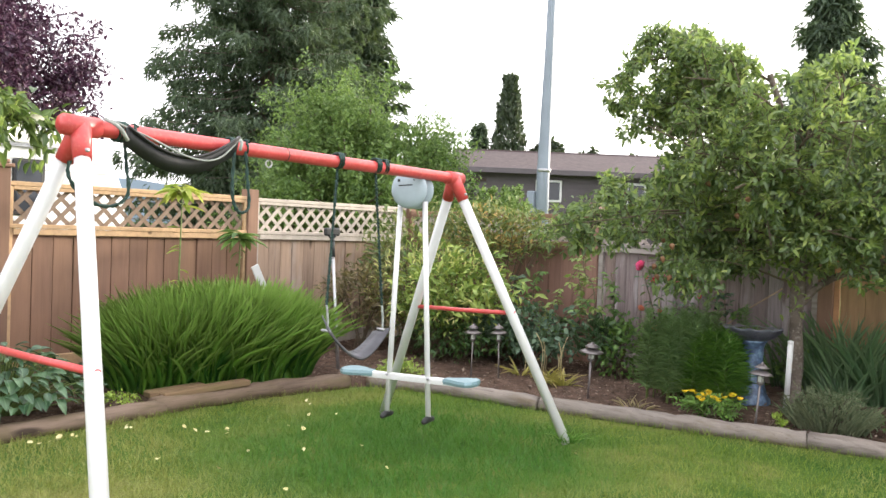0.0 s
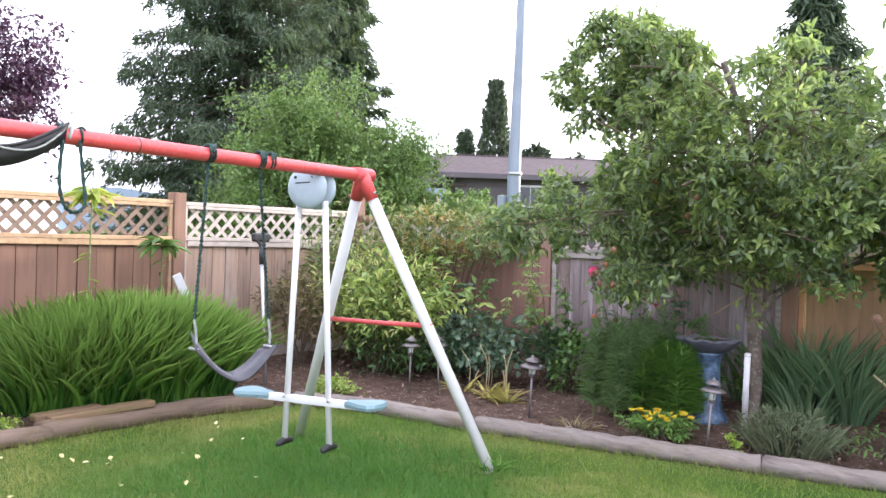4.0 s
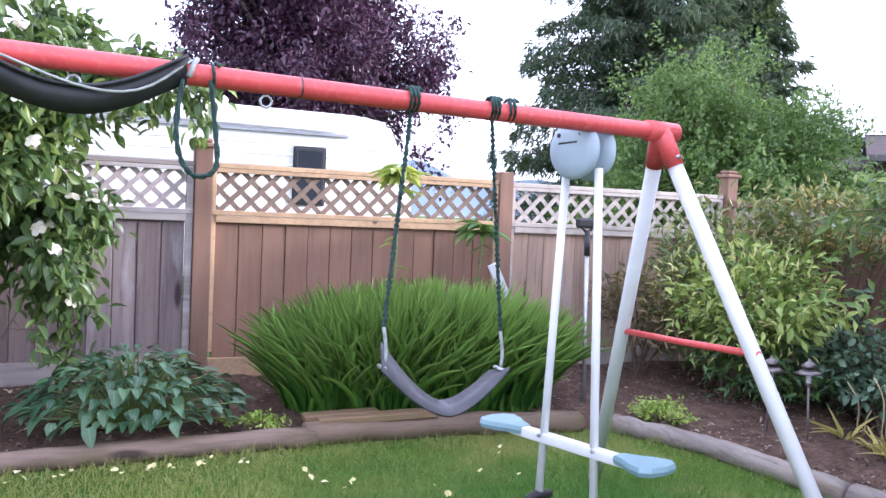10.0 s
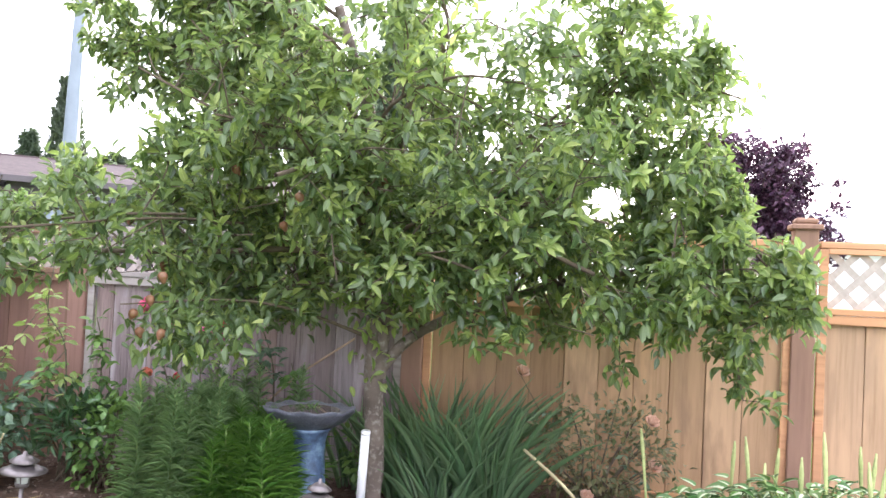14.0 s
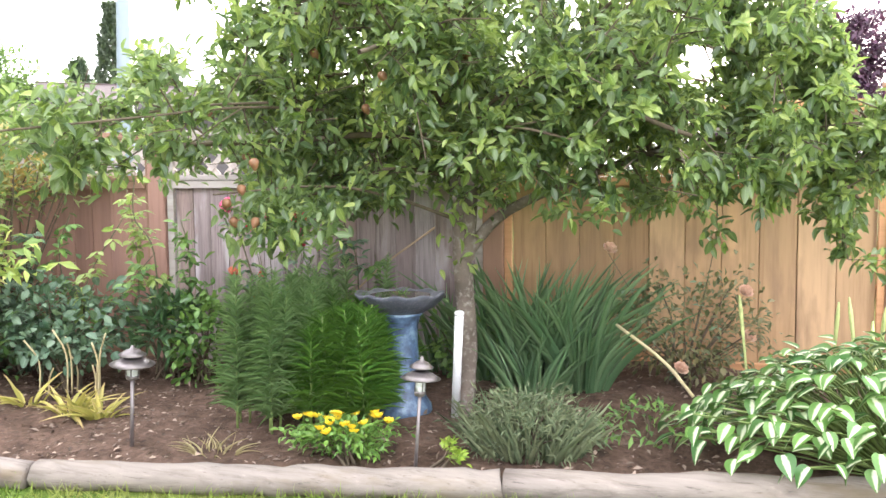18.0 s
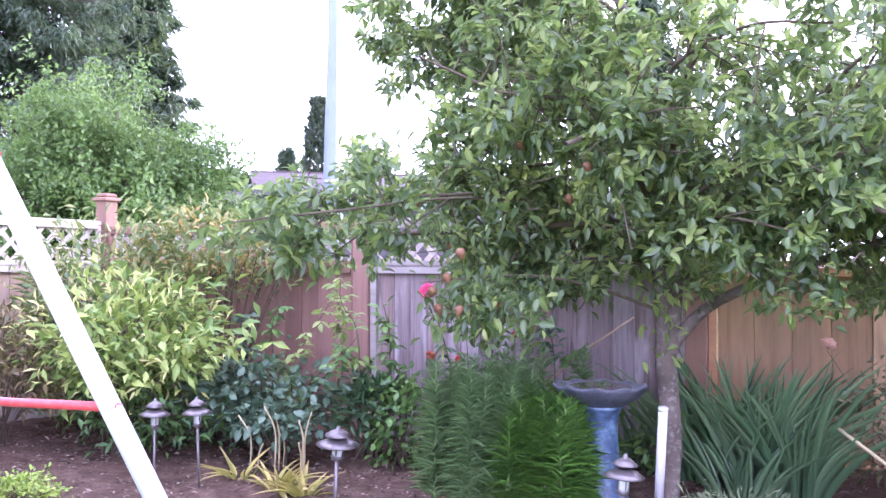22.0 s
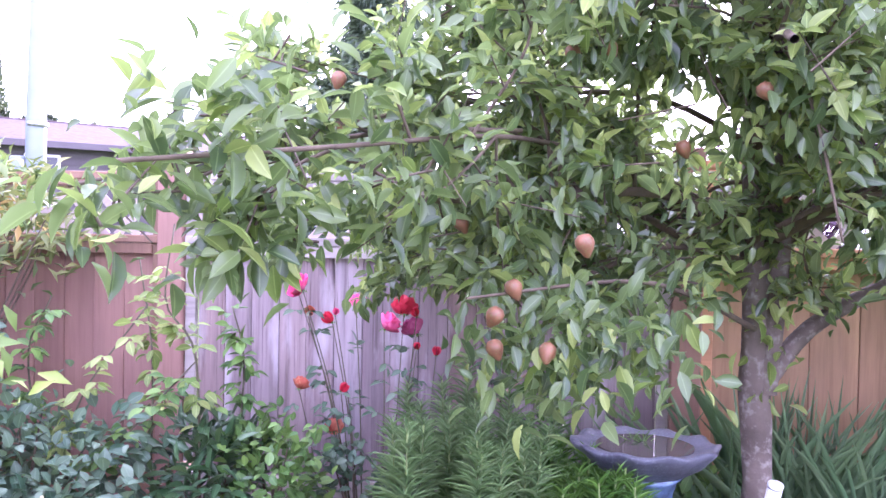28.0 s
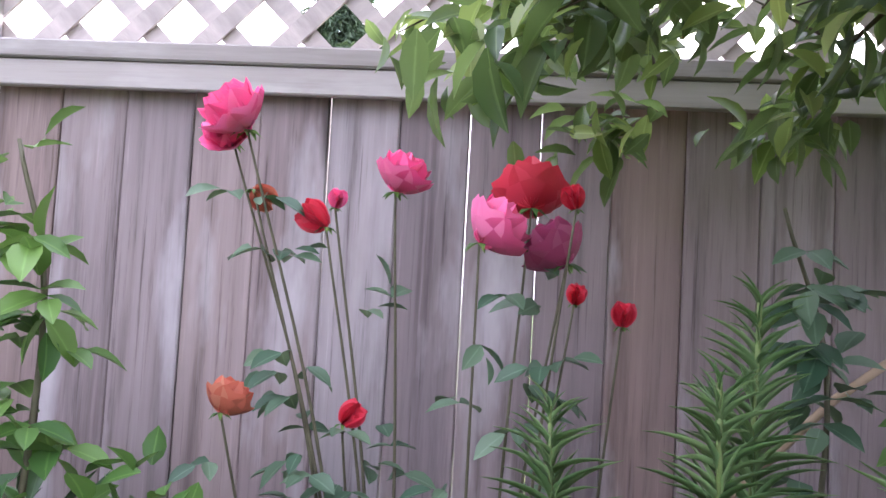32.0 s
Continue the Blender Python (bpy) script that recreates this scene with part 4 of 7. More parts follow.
def pear_tree():
    t = thing("pear_tree", -2.1, 8.0, 0.0, "spreading pear tree with glossy green leaves and small russet fruit", "tree")
    o = np.array((-2.1, 8.0, 0.0))

    def L(pts, a, b):
        out = []
        for p in pts:
            p = np.array(p, float)
            w = math.exp(-(((p[0] + 2.05) ** 2 + (p[1] - 7.95) ** 2) / 0.25))
            out.append(p + np.array((0.03 - 0.10 * min(1.0, max(0.0, (p[2] - 0.5) / 0.4)), -0.27, 0)) * w - o)
        return (out, a, b)

    trunk = L([(-2.1, 8.0, 0.02), (-2.07, 7.98, 0.45), (-1.99, 7.96, 0.9), (-2.01, 7.94, 1.5), (-2.05, 7.9, 2.1), (-2.25, 7.85, 2.65)], 0.056, 0.022)
    limbs = [
        L([(-1.97, 7.95, 0.86), (-1.93, 7.93, 1.3), (-1.92, 7.92, 1.8), (-1.85, 7.9, 2.4)], 0.034, 0.014),
        L([(-1.98, 7.95, 0.88), (-1.78, 7.95, 1.10), (-1.3, 7.9, 1.32), (-0.75, 7.8, 1.45)], 0.032, 0.012),
        L([(-2.0, 7.94, 1.5), (-1.78, 7.95, 1.68), (-1.35, 8.0, 2.0), (-0.85, 7.95, 2.45)], 0.032, 0.012),
        L([(-2.0, 7.94, 1.6), (-2.4, 7.75, 1.75), (-3.0, 7.5, 1.70), (-3.55, 7.3, 1.56)], 0.016, 0.005),
        L([(-2.0, 7.94, 1.35), (-2.35, 7.6, 1.45), (-2.75, 7.25, 1.42), (-3.15, 6.95, 1.40)], 0.026, 0.009),
        L([(-2.0, 7.94, 1.75), (-2.3, 8.1, 2.1), (-2.8, 8.1, 2.45), (-3.3, 8.0, 2.65)], 0.028, 0.010),
        L([(-2.05, 7.92, 2.0), (-2.3, 7.7, 2.35), (-2.6, 7.5, 2.65), (-2.95, 7.4, 2.85)], 0.025, 0.009),
        L([(-2.0, 7.94, 1.3), (-1.7, 7.6, 1.5), (-1.4, 7.3, 1.55), (-1.0, 7.15, 1.40)], 0.026, 0.009),
        L([(-2.0, 7.95, 1.45), (-2.1, 7.5, 1.7), (-2.15, 7.1, 1.8), (-2.2, 6.75, 1.72)], 0.024, 0.009),
        L([(-2.0, 7.95, 1.2), (-2.5, 8.1, 1.45), (-2.9, 8.2, 1.35), (-3.3, 8.25, 1.15)], 0.022, 0.006),
        L([(-2.05, 7.9, 1.9), (-1.8, 7.75, 2.25), (-1.7, 7.6, 2.5), (-1.75, 7.5, 2.65)], 0.022, 0.008),
        L([(-2.0, 7.9, 1.7), (-2.5, 7.95, 2.05), (-3.0, 8.1, 2.25), (-3.45, 8.2, 2.35)], 0.024, 0.008),
        L([(-1.2, 7.9, 1.36), (-0.85, 7.75, 1.50), (-0.55, 7.6, 1.38), (-0.35, 7.5, 1.15)], 0.016, 0.006),
        L([(-1.4, 7.97, 1.95), (-1.0, 7.8, 2.0), (-0.7, 7.7, 1.95), (-0.45, 7.6, 1.80)], 0.016, 0.006),
        L([(-2.0, 7.94, 1.25), (-2.3, 7.7, 1.3), (-2.55, 7.5, 1.22), (-2.75, 7.35, 1.16)], 0.016, 0.006),
        L([(-2.25, 7.85, 2.6), (-2.5, 7.8, 2.75), (-2.75, 7.8, 2.85), (-3.0, 7.8, 2.95)], 0.016, 0.006),
        L([(-2.05, 7.9, 2.1), (-2.4, 8.1, 2.4), (-2.7, 8.2, 2.6), (-3.0, 8.3, 2.75)], 0.018, 0.006),
        L([(-2.4, 8.1, 1.95), (-2.7, 8.2, 2.2), (-3.0, 8.3, 2.4), (-3.3, 8.35, 2.5)], 0.016, 0.006),
        L([(-2.0, 7.94, 1.4), (-2.4, 8.05, 1.5), (-2.8, 8.1, 1.42), (-3.12, 8.1, 1.25)], 0.016, 0.006),
        L([(-2.0, 7.94, 1.3), (-2.2, 8.15, 1.42), (-2.45, 8.2, 1.38), (-2.7, 8.2, 1.25)], 0.016, 0.006),
        L([(-0.85, 7.8, 1.5), (-0.6, 7.8, 1.65), (-0.4, 7.8, 1.6), (-0.2, 7.75, 1.4)], 0.012, 0.005),
        L([(-1.0, 7.9, 2.1), (-0.75, 7.9, 2.25), (-0.55, 7.9, 2.3), (-0.4, 7.85, 2.25)], 0.012, 0.005),
        L([(-0.95, 7.95, 2.4), (-0.95, 7.9, 2.6), (-0.8, 7.85, 2.75), (-0.8, 7.8, 2.85)], 0.012, 0.005),
        L([(-2.6, 7.35, 1.56), (-2.8, 6.95, 1.55), (-3.05, 6.5, 1.48), (-3.28, 6.12, 1.42)], 0.010, 0.004),
        L([(-2.75, 7.1, 1.58), (-3.0, 6.85, 1.55), (-3.3, 6.6, 1.47), (-3.55, 6.45, 1.4)], 0.010, 0.004),
        L([(-1.75, 7.9, 1.7), (-1.5, 7.7, 1.86), (-1.2, 7.6, 1.92), (-0.9, 7.6, 1.78)], 0.014, 0.006),
        L([(-1.6, 7.95, 1.8), (-1.35, 7.8, 2.05), (-1.15, 7.75, 2.2), (-0.95, 7.7, 2.25)], 0.014, 0.006),
        L([(-2.05, 7.9, 1.6), (-2.1, 7.35, 1.82), (-2.3, 7.12, 1.95), (-2.6, 7.0, 2.0)], 0.016, 0.005),
        L([(-2.05, 7.9, 1.9), (-1.9, 7.35, 2.1), (-1.6, 7.2, 2.2), (-1.3, 7.1, 2.15)], 0.016, 0.005),
        L([(-2.0, 7.9, 1.4), (-1.75, 7.3, 1.6), (-1.35, 7.15, 1.68), (-0.95, 7.1, 1.6)], 0.016, 0.005),
        L([(-2.05, 7.9, 1.3), (-1.95, 7.35, 1.42), (-1.7, 7.1, 1.45), (-1.4, 7.0, 1.38)], 0.014, 0.005),
        L([(-2.05, 7.9, 2.2), (-2.2, 7.4, 2.4), (-2.5, 7.25, 2.55), (-2.8, 7.2, 2.6)], 0.014, 0.005),
        L([(-2.05, 7.9, 1.7), (-2.4, 7.4, 1.9), (-2.8, 7.25, 2.1), (-3.1, 7.2, 2.25)], 0.014, 0.005),
        L([(-2.7, 8.1, 2.4), (-3.1, 8.0, 2.5), (-3.4, 7.95, 2.55), (-3.65, 7.9, 2.5)], 0.014, 0.006),
        L([(-2.5, 7.6, 2.55), (-2.9, 7.7, 2.75), (-3.2, 7.75, 2.9), (-3.4, 7.8, 3.05)], 0.014, 0.006),
    ]
    fruit = [(-2.60, 6.66, 1.31), (-2.78, 6.76, 1.155), (-2.783, 6.82, 1.08), (-2.67, 6.79, 1.08), (-2.745, 6.82, 1.21), (-2.63, 7.1, 1.77), (-2.54, 7.1, 1.78), (-2.90, 7.15, 1.35), (-2.2, 7.0, 1.66), (-3.1, 7.2, 1.55), (-3.3, 7.4, 1.62), (-2.05, 7.4, 1.45), (-2.35, 7.2, 1.55), (-1.9, 7.2, 1.75), (-3.2, 7.05, 1.7), (-1.5, 7.4, 1.55)]
    limbs = limbs[:3] + [(p, a * 0.65, b) for p, a, b in limbs[3:]]
    wood, s1, d1 = grow(limbs, 16, 5, 0.42, 0.20, 31, up=0.25, sag=0.15)

    low_fruit = [p for p in fruit if p[2] < 1.4]
    ZTOP = ([-3.9, -3.6, -3.0, -2.5, -2.2, -1.75, -1.5, -0.97, -0.85, -0.65, -0.4], [2.85, 3.1, 3.1, 2.83, 2.7, 2.68, 2.78, 2.92, 2.7, 2.5, 2.4])

    def inside(p):
        """The outline of the crown: a waist below the upper dome, a low arm to one side, a hanging lobe to the other."""
        x, y, z = (p + o).T
        zs = [1.0, 1.3, 1.5, 1.7, 1.8, 2.0, 2.15, 2.4, 2.6, 3.0, 3.2]
        ok = x > np.interp(z, zs, [-4.2, -4.4, -4.4, -4.1, -3.6, -3.38, -3.5, -3.85, -3.85, -3.62, -3.4])
        ok &= x < np.interp(z, [0.8, 1.1, 1.47, 1.76, 2.0, 2.2, 2.4, 2.62, 2.9], [-0.25, -0.07, -0.14, -0.38, -0.55, -0.38, -0.45, -0.72, -0.9])
        floor_z = np.interp(x, [-3.5, -3.4, -2.95, -2.38, -2.3, -1.2, -0.85, -0.3], [1.21, 1.08, 1.12, 1.12, 1.14, 1.1, 0.8, 0.85])
        floor_z = np.where(np.hypot(x + 2.68, y - 6.86) < 0.26, 0.98, floor_z)
        ok &= z > np.where((x < -2.85) & (y < 7.8), 1.21 + 0.045 * (8.0 - y), floor_z)
        ok &= (y > 7.3) | (x > -2.75) | (z < 1.46 + 0.15 * (y - 5.5) + 0.25 * np.clip(y - 6.6, 0, 1) + 0.12 * np.clip((x + 3.2) / 0.3, 0, 1)) | (x > -2.7)
        near = np.linalg.norm((p + o)[:, None] - np.array(low_fruit)[None] - (0, -0.06, 0), axis=-1).min(1)
        ahead = np.linalg.norm((p + o)[:, None] - np.array(low_fruit)[None] - (-0.08, -0.15, -0.03), axis=-1).min(1)
        ok &= (near > 0.09) & (ahead > 0.09)
        ok &= ~((np.abs(x + 1.55) < 0.10) & (z > 2.18))
        ok &= (y > np.interp(x, [-3.3, -3.0, -2.8, -2.25, -2.15], [6.0, 6.3, 7.25, 7.25, 6.95])) | ((z > 1.75) & (y > 6.8)) | (np.hypot(x + 2.68, y - 6.86) < 0.26)
        ok &= z < np.interp(x, ZTOP[0], ZTOP[1])
        ok &= (y > 7.0) | (x > -3.36)
        return ok & (y < 8.6)

    keep = inside(s1) & ((s1[:, 2] < 1.9) | (np.random.default_rng(13).uniform(size=len(s1)) > 0.30)) & (np.random.default_rng(12).uniform(size=len(s1)) > np.interp(s1[:, 1] + 8.0, [6.6, 7.2, 7.6], [0.50, 0.32, 0.13]))
    s1, d1 = s1[keep], d1[keep]
    wood = [b for b in wood if len(b[0]) == 16 * 9 or inside(b[0][-3:]).all()]
    v, q = tube(curve_points(trunk[0], 24), np.linspace(trunk[1], trunk[2], 24) * (1 + 0.08 * np.sin(np.arange(24) * 1.7)), 14)
    hang("trunk", make_mesh("trunk", v + RNG.normal(0, 0.0025, v.shape), q, M_BARK), t, None, "grey-brown cracked trunk")
    bits = [b for b in wood if len(b[0]) == 16 * 9]
    rest = [b for b in wood if len(b[0]) != 16 * 9]
    for b in bits:
        wood_part("limb", [b], M_BARK if np.ptp(b[0][:9], 0).max() > 0.034 else M_TWIG, t)
    wood_part("twig_mass", rest, M_TWIG, t)["kind"] = "stuff"
    crown_leaves("crown", s1, d1, 4, 0.062, 0.50, LEAF, M_PEAR, t, 5, 0.4, 0.03)
    k = np.random.default_rng(8).choice(len(s1), len(s1) * 2 // 3, replace=False)
    crown_leaves("young_leaves", s1[k], d1[k], 2, 0.064, 0.48, LEAF, M_PEAR_NEW, t, 6, -0.1, 0.02)
    # rosettes of young leaves at the tips of the outer shoots
    rr = np.random.default_rng(44)
    outer = np.where(((s1[:, 1] > -1.15) & (s1[:, 1] < np.interp(s1[:, 0] + o[0], [-4, -3, -2, -1, 0], [-0.75, -0.8, -0.7, -0.5, -0.3]))) | (s1[:, 2] > 2.45))[0]
    tips = s1[rr.choice(outer, min(420, len(outer)), replace=False)]
    per = 7
    an = np.tile(np.arange(per) * 2.4, len(tips)) + np.repeat(rr.uniform(0, 6, len(tips)), per)
    ax = np.repeat(unit(rr.normal(0, 0.45, (len(tips), 3)) + (0, -0.65, 0.75)), per, 0)
    e1 = unit(np.cross(ax, (1.0, 0.2, 0.1)))
    e2 = np.cross(ax, e1)
    ah = e1 * np.cos(an)[:, None] + e2 * np.sin(an)[:, None] + ax * rr.uniform(0.1, 0.9, len(an))[:, None]
    ll = 0.068 * rr.uniform(0.6, 1.2, len(an))
    leaf_cloud("shoot_rosette_mass", np.repeat(tips, per, 0) + rr.normal(0, 0.006, (len(an), 3)), ah, ax, ll, ll * 0.46, LEAF, M_PEAR_NEW, t)["kind"] = "stuff"
    # a leafy spray that hangs before the silvered boards
    rng = np.random.default_rng(21)
    lo = np.clip(rng.normal(0, 0.5, (460, 3)), -0.95, 0.95) * (0.28, 0.18, 0.165) + np.array((-2.60, 6.92, 1.09)) - o
    gap = np.linalg.norm((lo + o)[:, None] - np.array(low_fruit)[None] - (-0.04, -0.10, -0.01), axis=-1).min(1)
    lo = lo[gap > 0.085]
    v, q = tube(curve_points([np.array(p) - o for p in ((-2.08, 7.62, 1.06), (-2.3, 7.35, 1.17), (-2.5, 7.05, 1.22), (-2.84, 6.76, 1.19))], 14), np.linspace(0.009, 0.003, 14), 7)
    hang("limb", make_mesh("limb", v, q, M_TWIG), t)
    crown_leaves("hanging_spray", lo, np.tile((-0.3, -0.3, -0.2), (len(lo), 1)), 1, 0.056, 0.5, LEAF, M_PEAR, t, 15, 0.6, 0.02)["kind"] = "stuff"
    k = np.arange(0, len(lo), 5)
    crown_leaves("hanging_spray", lo[k], np.tile((-0.2, -0.4, -0.2), (len(k), 1)), 1, 0.062, 0.5, LEAF, M_PEAR_NEW, t, 16, 0.5, 0.02)["kind"] = "stuff"
    # leafy shoots low on the trunk, which stands a little nearer than the foot of the crown
    rng = np.random.default_rng(4)
    sh = np.stack([rng.normal(0.05, 0.05, 60), rng.normal(-0.37, 0.04, 60), rng.uniform(0.8, 1.3, 60)], -1)
    crown_leaves("trunk_shoot_mass", sh, np.tile((0.0, -0.4, 0.3), (60, 1)), 1, 0.06, 0.5, LEAF, M_PEAR_NEW, t, 9, 0.5, 0.02)["kind"] = "stuff"
    part("tie_band", bm_box(0.05, 0.05, 0.012, 0.002), M_TEAL, t, "bit of teal tie", m=pose(0.1, -0.33, 1.95))
    # fruit
    prof = [(0.0, -0.028), (0.016, -0.026), (0.026, -0.014), (0.028, 0.0), (0.023, 0.014), (0.014, 0.028), (0.008, 0.038), (0.0, 0.042)]
    mp = plain_mat("russet_pear_skin", (0.17, 0.072, 0.034), 0.5, vary=0.3, scale=25, dirt=(0.13, 0.12, 0.04), bump=0.1)
    bm = bm_lathe(prof, 14)
    me = bpy.data.meshes.new("pear")
    bm.to_mesh(me)
    bm.free()
    me.materials.append(mp)
    me.shade_smooth()
    for i, p in enumerate(fruit):
        ob = hang("pear", me, t, pose(p[0] + 2.1, p[1] - 8.0, p[2], rng.uniform(150, 210), rng.uniform(-30, 30), rng.uniform(0, 360)) @ Matrix.Scale(0.70, 4))
        if i == 0:
            ob["label"] = "small russet brown pear"
    return t


pear_tree()

M_DOG = leaf_mat("dogwood_leaves", (0.045, 0.09, 0.028), (0.15, 0.22, 0.06), rough=0.4, trans=0.28, vein=0.3)
M_BRACT = leaf_mat("cream_bracts", (0.66, 0.61, 0.46), (0.82, 0.78, 0.64), rough=0.6, trans=0.3, green=False)


def dogwood():
    t = thing("dogwood_tree", -6.4, 2.32, 0, "leafy dogwood tree with cream-white flower bracts", "tree")
    o = np.array((-6.4, 2.32, 0.0))

    def L(pts, a, b):
        return ([np.array(p, float) - o for p in pts], a, b)

    limbs = [
        L([(-6.40, 2.33, 0.03), (-6.42, 2.30, 0.5), (-6.38, 2.30, 1.0), (-6.3, 2.2, 1.7), (-6.2, 2.1, 2.4)], 0.038, 0.012),
        L([(-6.38, 2.34, 0.06), (-6.35, 2.12, 0.36), (-6.25, 1.8, 0.75), (-6.2, 1.45, 1.3)], 0.024, 0.008),
        L([(-6.42, 2.34, 0.25), (-6.38, 2.42, 0.7), (-6.2, 2.6, 1.2), (-6.0, 2.85, 1.7)], 0.022, 0.008),
        L([(-6.38, 2.3, 1.0), (-6.1, 2.0, 1.5), (-5.8, 1.75, 2.0), (-5.6, 1.6, 2.5)], 0.022, 0.008),
        L([(-6.35, 2.3, 1.1), (-6.2, 2.65, 1.25), (-6.05, 2.95, 1.15), (-5.95, 3.2, 0.75)], 0.018, 0.006),
        L([(-6.3, 2.2, 1.5), (-6.15, 2.6, 1.85), (-6.05, 3.0, 2.05), (-6.0, 3.3, 2.12)], 0.018, 0.006),
        L([(-6.35, 2.0, 0.9), (-6.1, 1.6, 1.1), (-5.9, 1.2, 1.2), (-5.7, 0.9, 1.1)], 0.018, 0.006),
        L([(-6.3, 2.15, 1.7), (-6.2, 1.7, 2.1), (-6.1, 1.2, 2.5), (-6.0, 0.8, 2.8)], 0.02, 0.006),
        L([(-6.38, 2.28, 1.2), (-6.7, 2.5, 1.7), (-6.9, 2.7, 2.1), (-7.0, 2.9, 2.4)], 0.02, 0.006),
        L([(-6.3, 2.2, 1.6), (-6.5, 1.6, 2.0), (-6.6, 1.0, 2.3), (-6.6, 0.5, 2.4)], 0.02, 0.006),
        L([(-6.25, 2.2, 1.3), (-5.9, 2.0, 1.35), (-5.65, 1.9, 1.2), (-5.5, 1.85, 0.9)], 0.016, 0.006),
        L([(-6.2, 2.1, 2.3), (-6.1, 1.9, 2.7), (-6.0, 1.8, 3.1), (-6.0, 1.7, 3.4)], 0.014, 0.005),
        L([(-6.2, 2.1, 2.1), (-6.0, 2.3, 2.5), (-5.9, 2.5, 2.75), (-5.9, 2.6, 2.9)], 0.014, 0.005),
        L([(-6.1, 1.7, 1.1), (-5.9, 1.4, 1.0), (-5.75, 1.2, 0.85), (-5.7, 1.1, 0.65)], 0.012, 0.005),
        L([(-6.2, 1.5, 1.3), (-6.1, 1.1, 1.7), (-6.0, 0.8, 2.0), (-6.0, 0.6, 2.2)], 0.014, 0.005),
        L([(-6.3, 2.2, 1.2), (-6.1, 2.4, 1.5), (-5.95, 2.5, 1.6), (-5.85, 2.6, 1.55)], 0.014, 0.005),
        L([(-6.3, 2.1, 1.4), (-6.0, 1.8, 1.7), (-5.8, 1.6, 1.75), (-5.7, 1.4, 1.6)], 0.014, 0.005),
    ]
    wood, s1, d1 = grow(limbs, 17, 5, 0.42, 0.18, 77, up=0.1, sag=0.3)
    keep = (s1[:, 2] > 0.42) & ((s1[:, 2] > 0.75) | (s1[:, 1] < -0.25) | (s1[:, 1] > 0.55))
    s1, d1 = s1[keep], d1[keep]
    wood_part("trunk", [b for b in wood if len(b[0]) == 16 * 9], M_BARK, t, "slender grey multi-stem trunk")
    wood_part("twig_mass", [b for b in wood if len(b[0]) != 16 * 9 and b[0][:, 2].min() > 0.4], M_TWIG, t)["kind"] = "stuff"
    crown_leaves("crown", s1, d1, 3, 0.098, 0.54, LEAF, M_DOG, t, 15, 0.75, 0.04)
    rng = np.random.default_rng(3)
    w = np.clip(s1[:, 0] + 0.55, 0, 2) ** 2 + 0.02
    k = rng.choice(len(s1), 230, replace=False, p=w / w.sum())
    c = s1[k] + rng.normal(0, 0.02, (230, 3)) + (0.08, -0.02, 0.05)
    b = np.repeat(c, 4, 0)
    ang = np.tile(np.arange(4) * math.pi / 2, 230) + np.repeat(rng.uniform(0, 6, 230), 4)
    nrm = np.repeat(unit(rng.normal(size=(230, 3)) * 0.4 + (0.8, 0, 0.7)), 4, 0)
    e1 = unit(np.cross(nrm, (0.3, 0.9, 0.1)))
    e2 = np.cross(nrm, e1)
    a = e1 * np.cos(ang)[:, None] + e2 * np.sin(ang)[:, None] - nrm * 0.15
    ob = leaf_cloud("bracts", b, a, nrm, 0.046, 0.046, leaf_shape("petal", 3, 0.15, 0.1), M_BRACT, t)
    ob["label"], ob["kind"] = "cream-white flower bracts", "stuff"
    tip = (s1[:, 2] > 1.55) & (s1[:, 2] < 2.1) & (s1[:, 1] > 0.25) & (s1[:, 0] > 0.1)
    ob = crown_leaves("new_shoot_leaves", s1[tip], d1[tip], 1, 0.10, 0.45, LEAF, M_PEAR_NEW, t, 18, 0.5, 0.05)
    ob["label"], ob["kind"] = "bright lime green new leaves", "stuff"
    return t


dogwood()

def purple_mat():
    m = leaf_mat("purple_leaves", (0.028, 0.012, 0.028), (0.125, 0.05, 0.09), rough=0.45, trans=0.22, centre=(0.05, 0.018, 0.05))
    return m


M_PLUM = purple_mat()
M_SPRUCE = leaf_mat("spruce_needles", (0.025, 0.05, 0.03), (0.105, 0.15, 0.085), rough=0.6, trans=0.2)
M_ALDER = leaf_mat("fresh_green_leaves", (0.065, 0.13, 0.035), (0.20, 0.30, 0.08), rough=0.5, trans=0.35)
M_POPLAR = leaf_mat("dark_far_foliage", (0.022, 0.038, 0.022), (0.07, 0.09, 0.055), rough=0.6, trans=0.15)


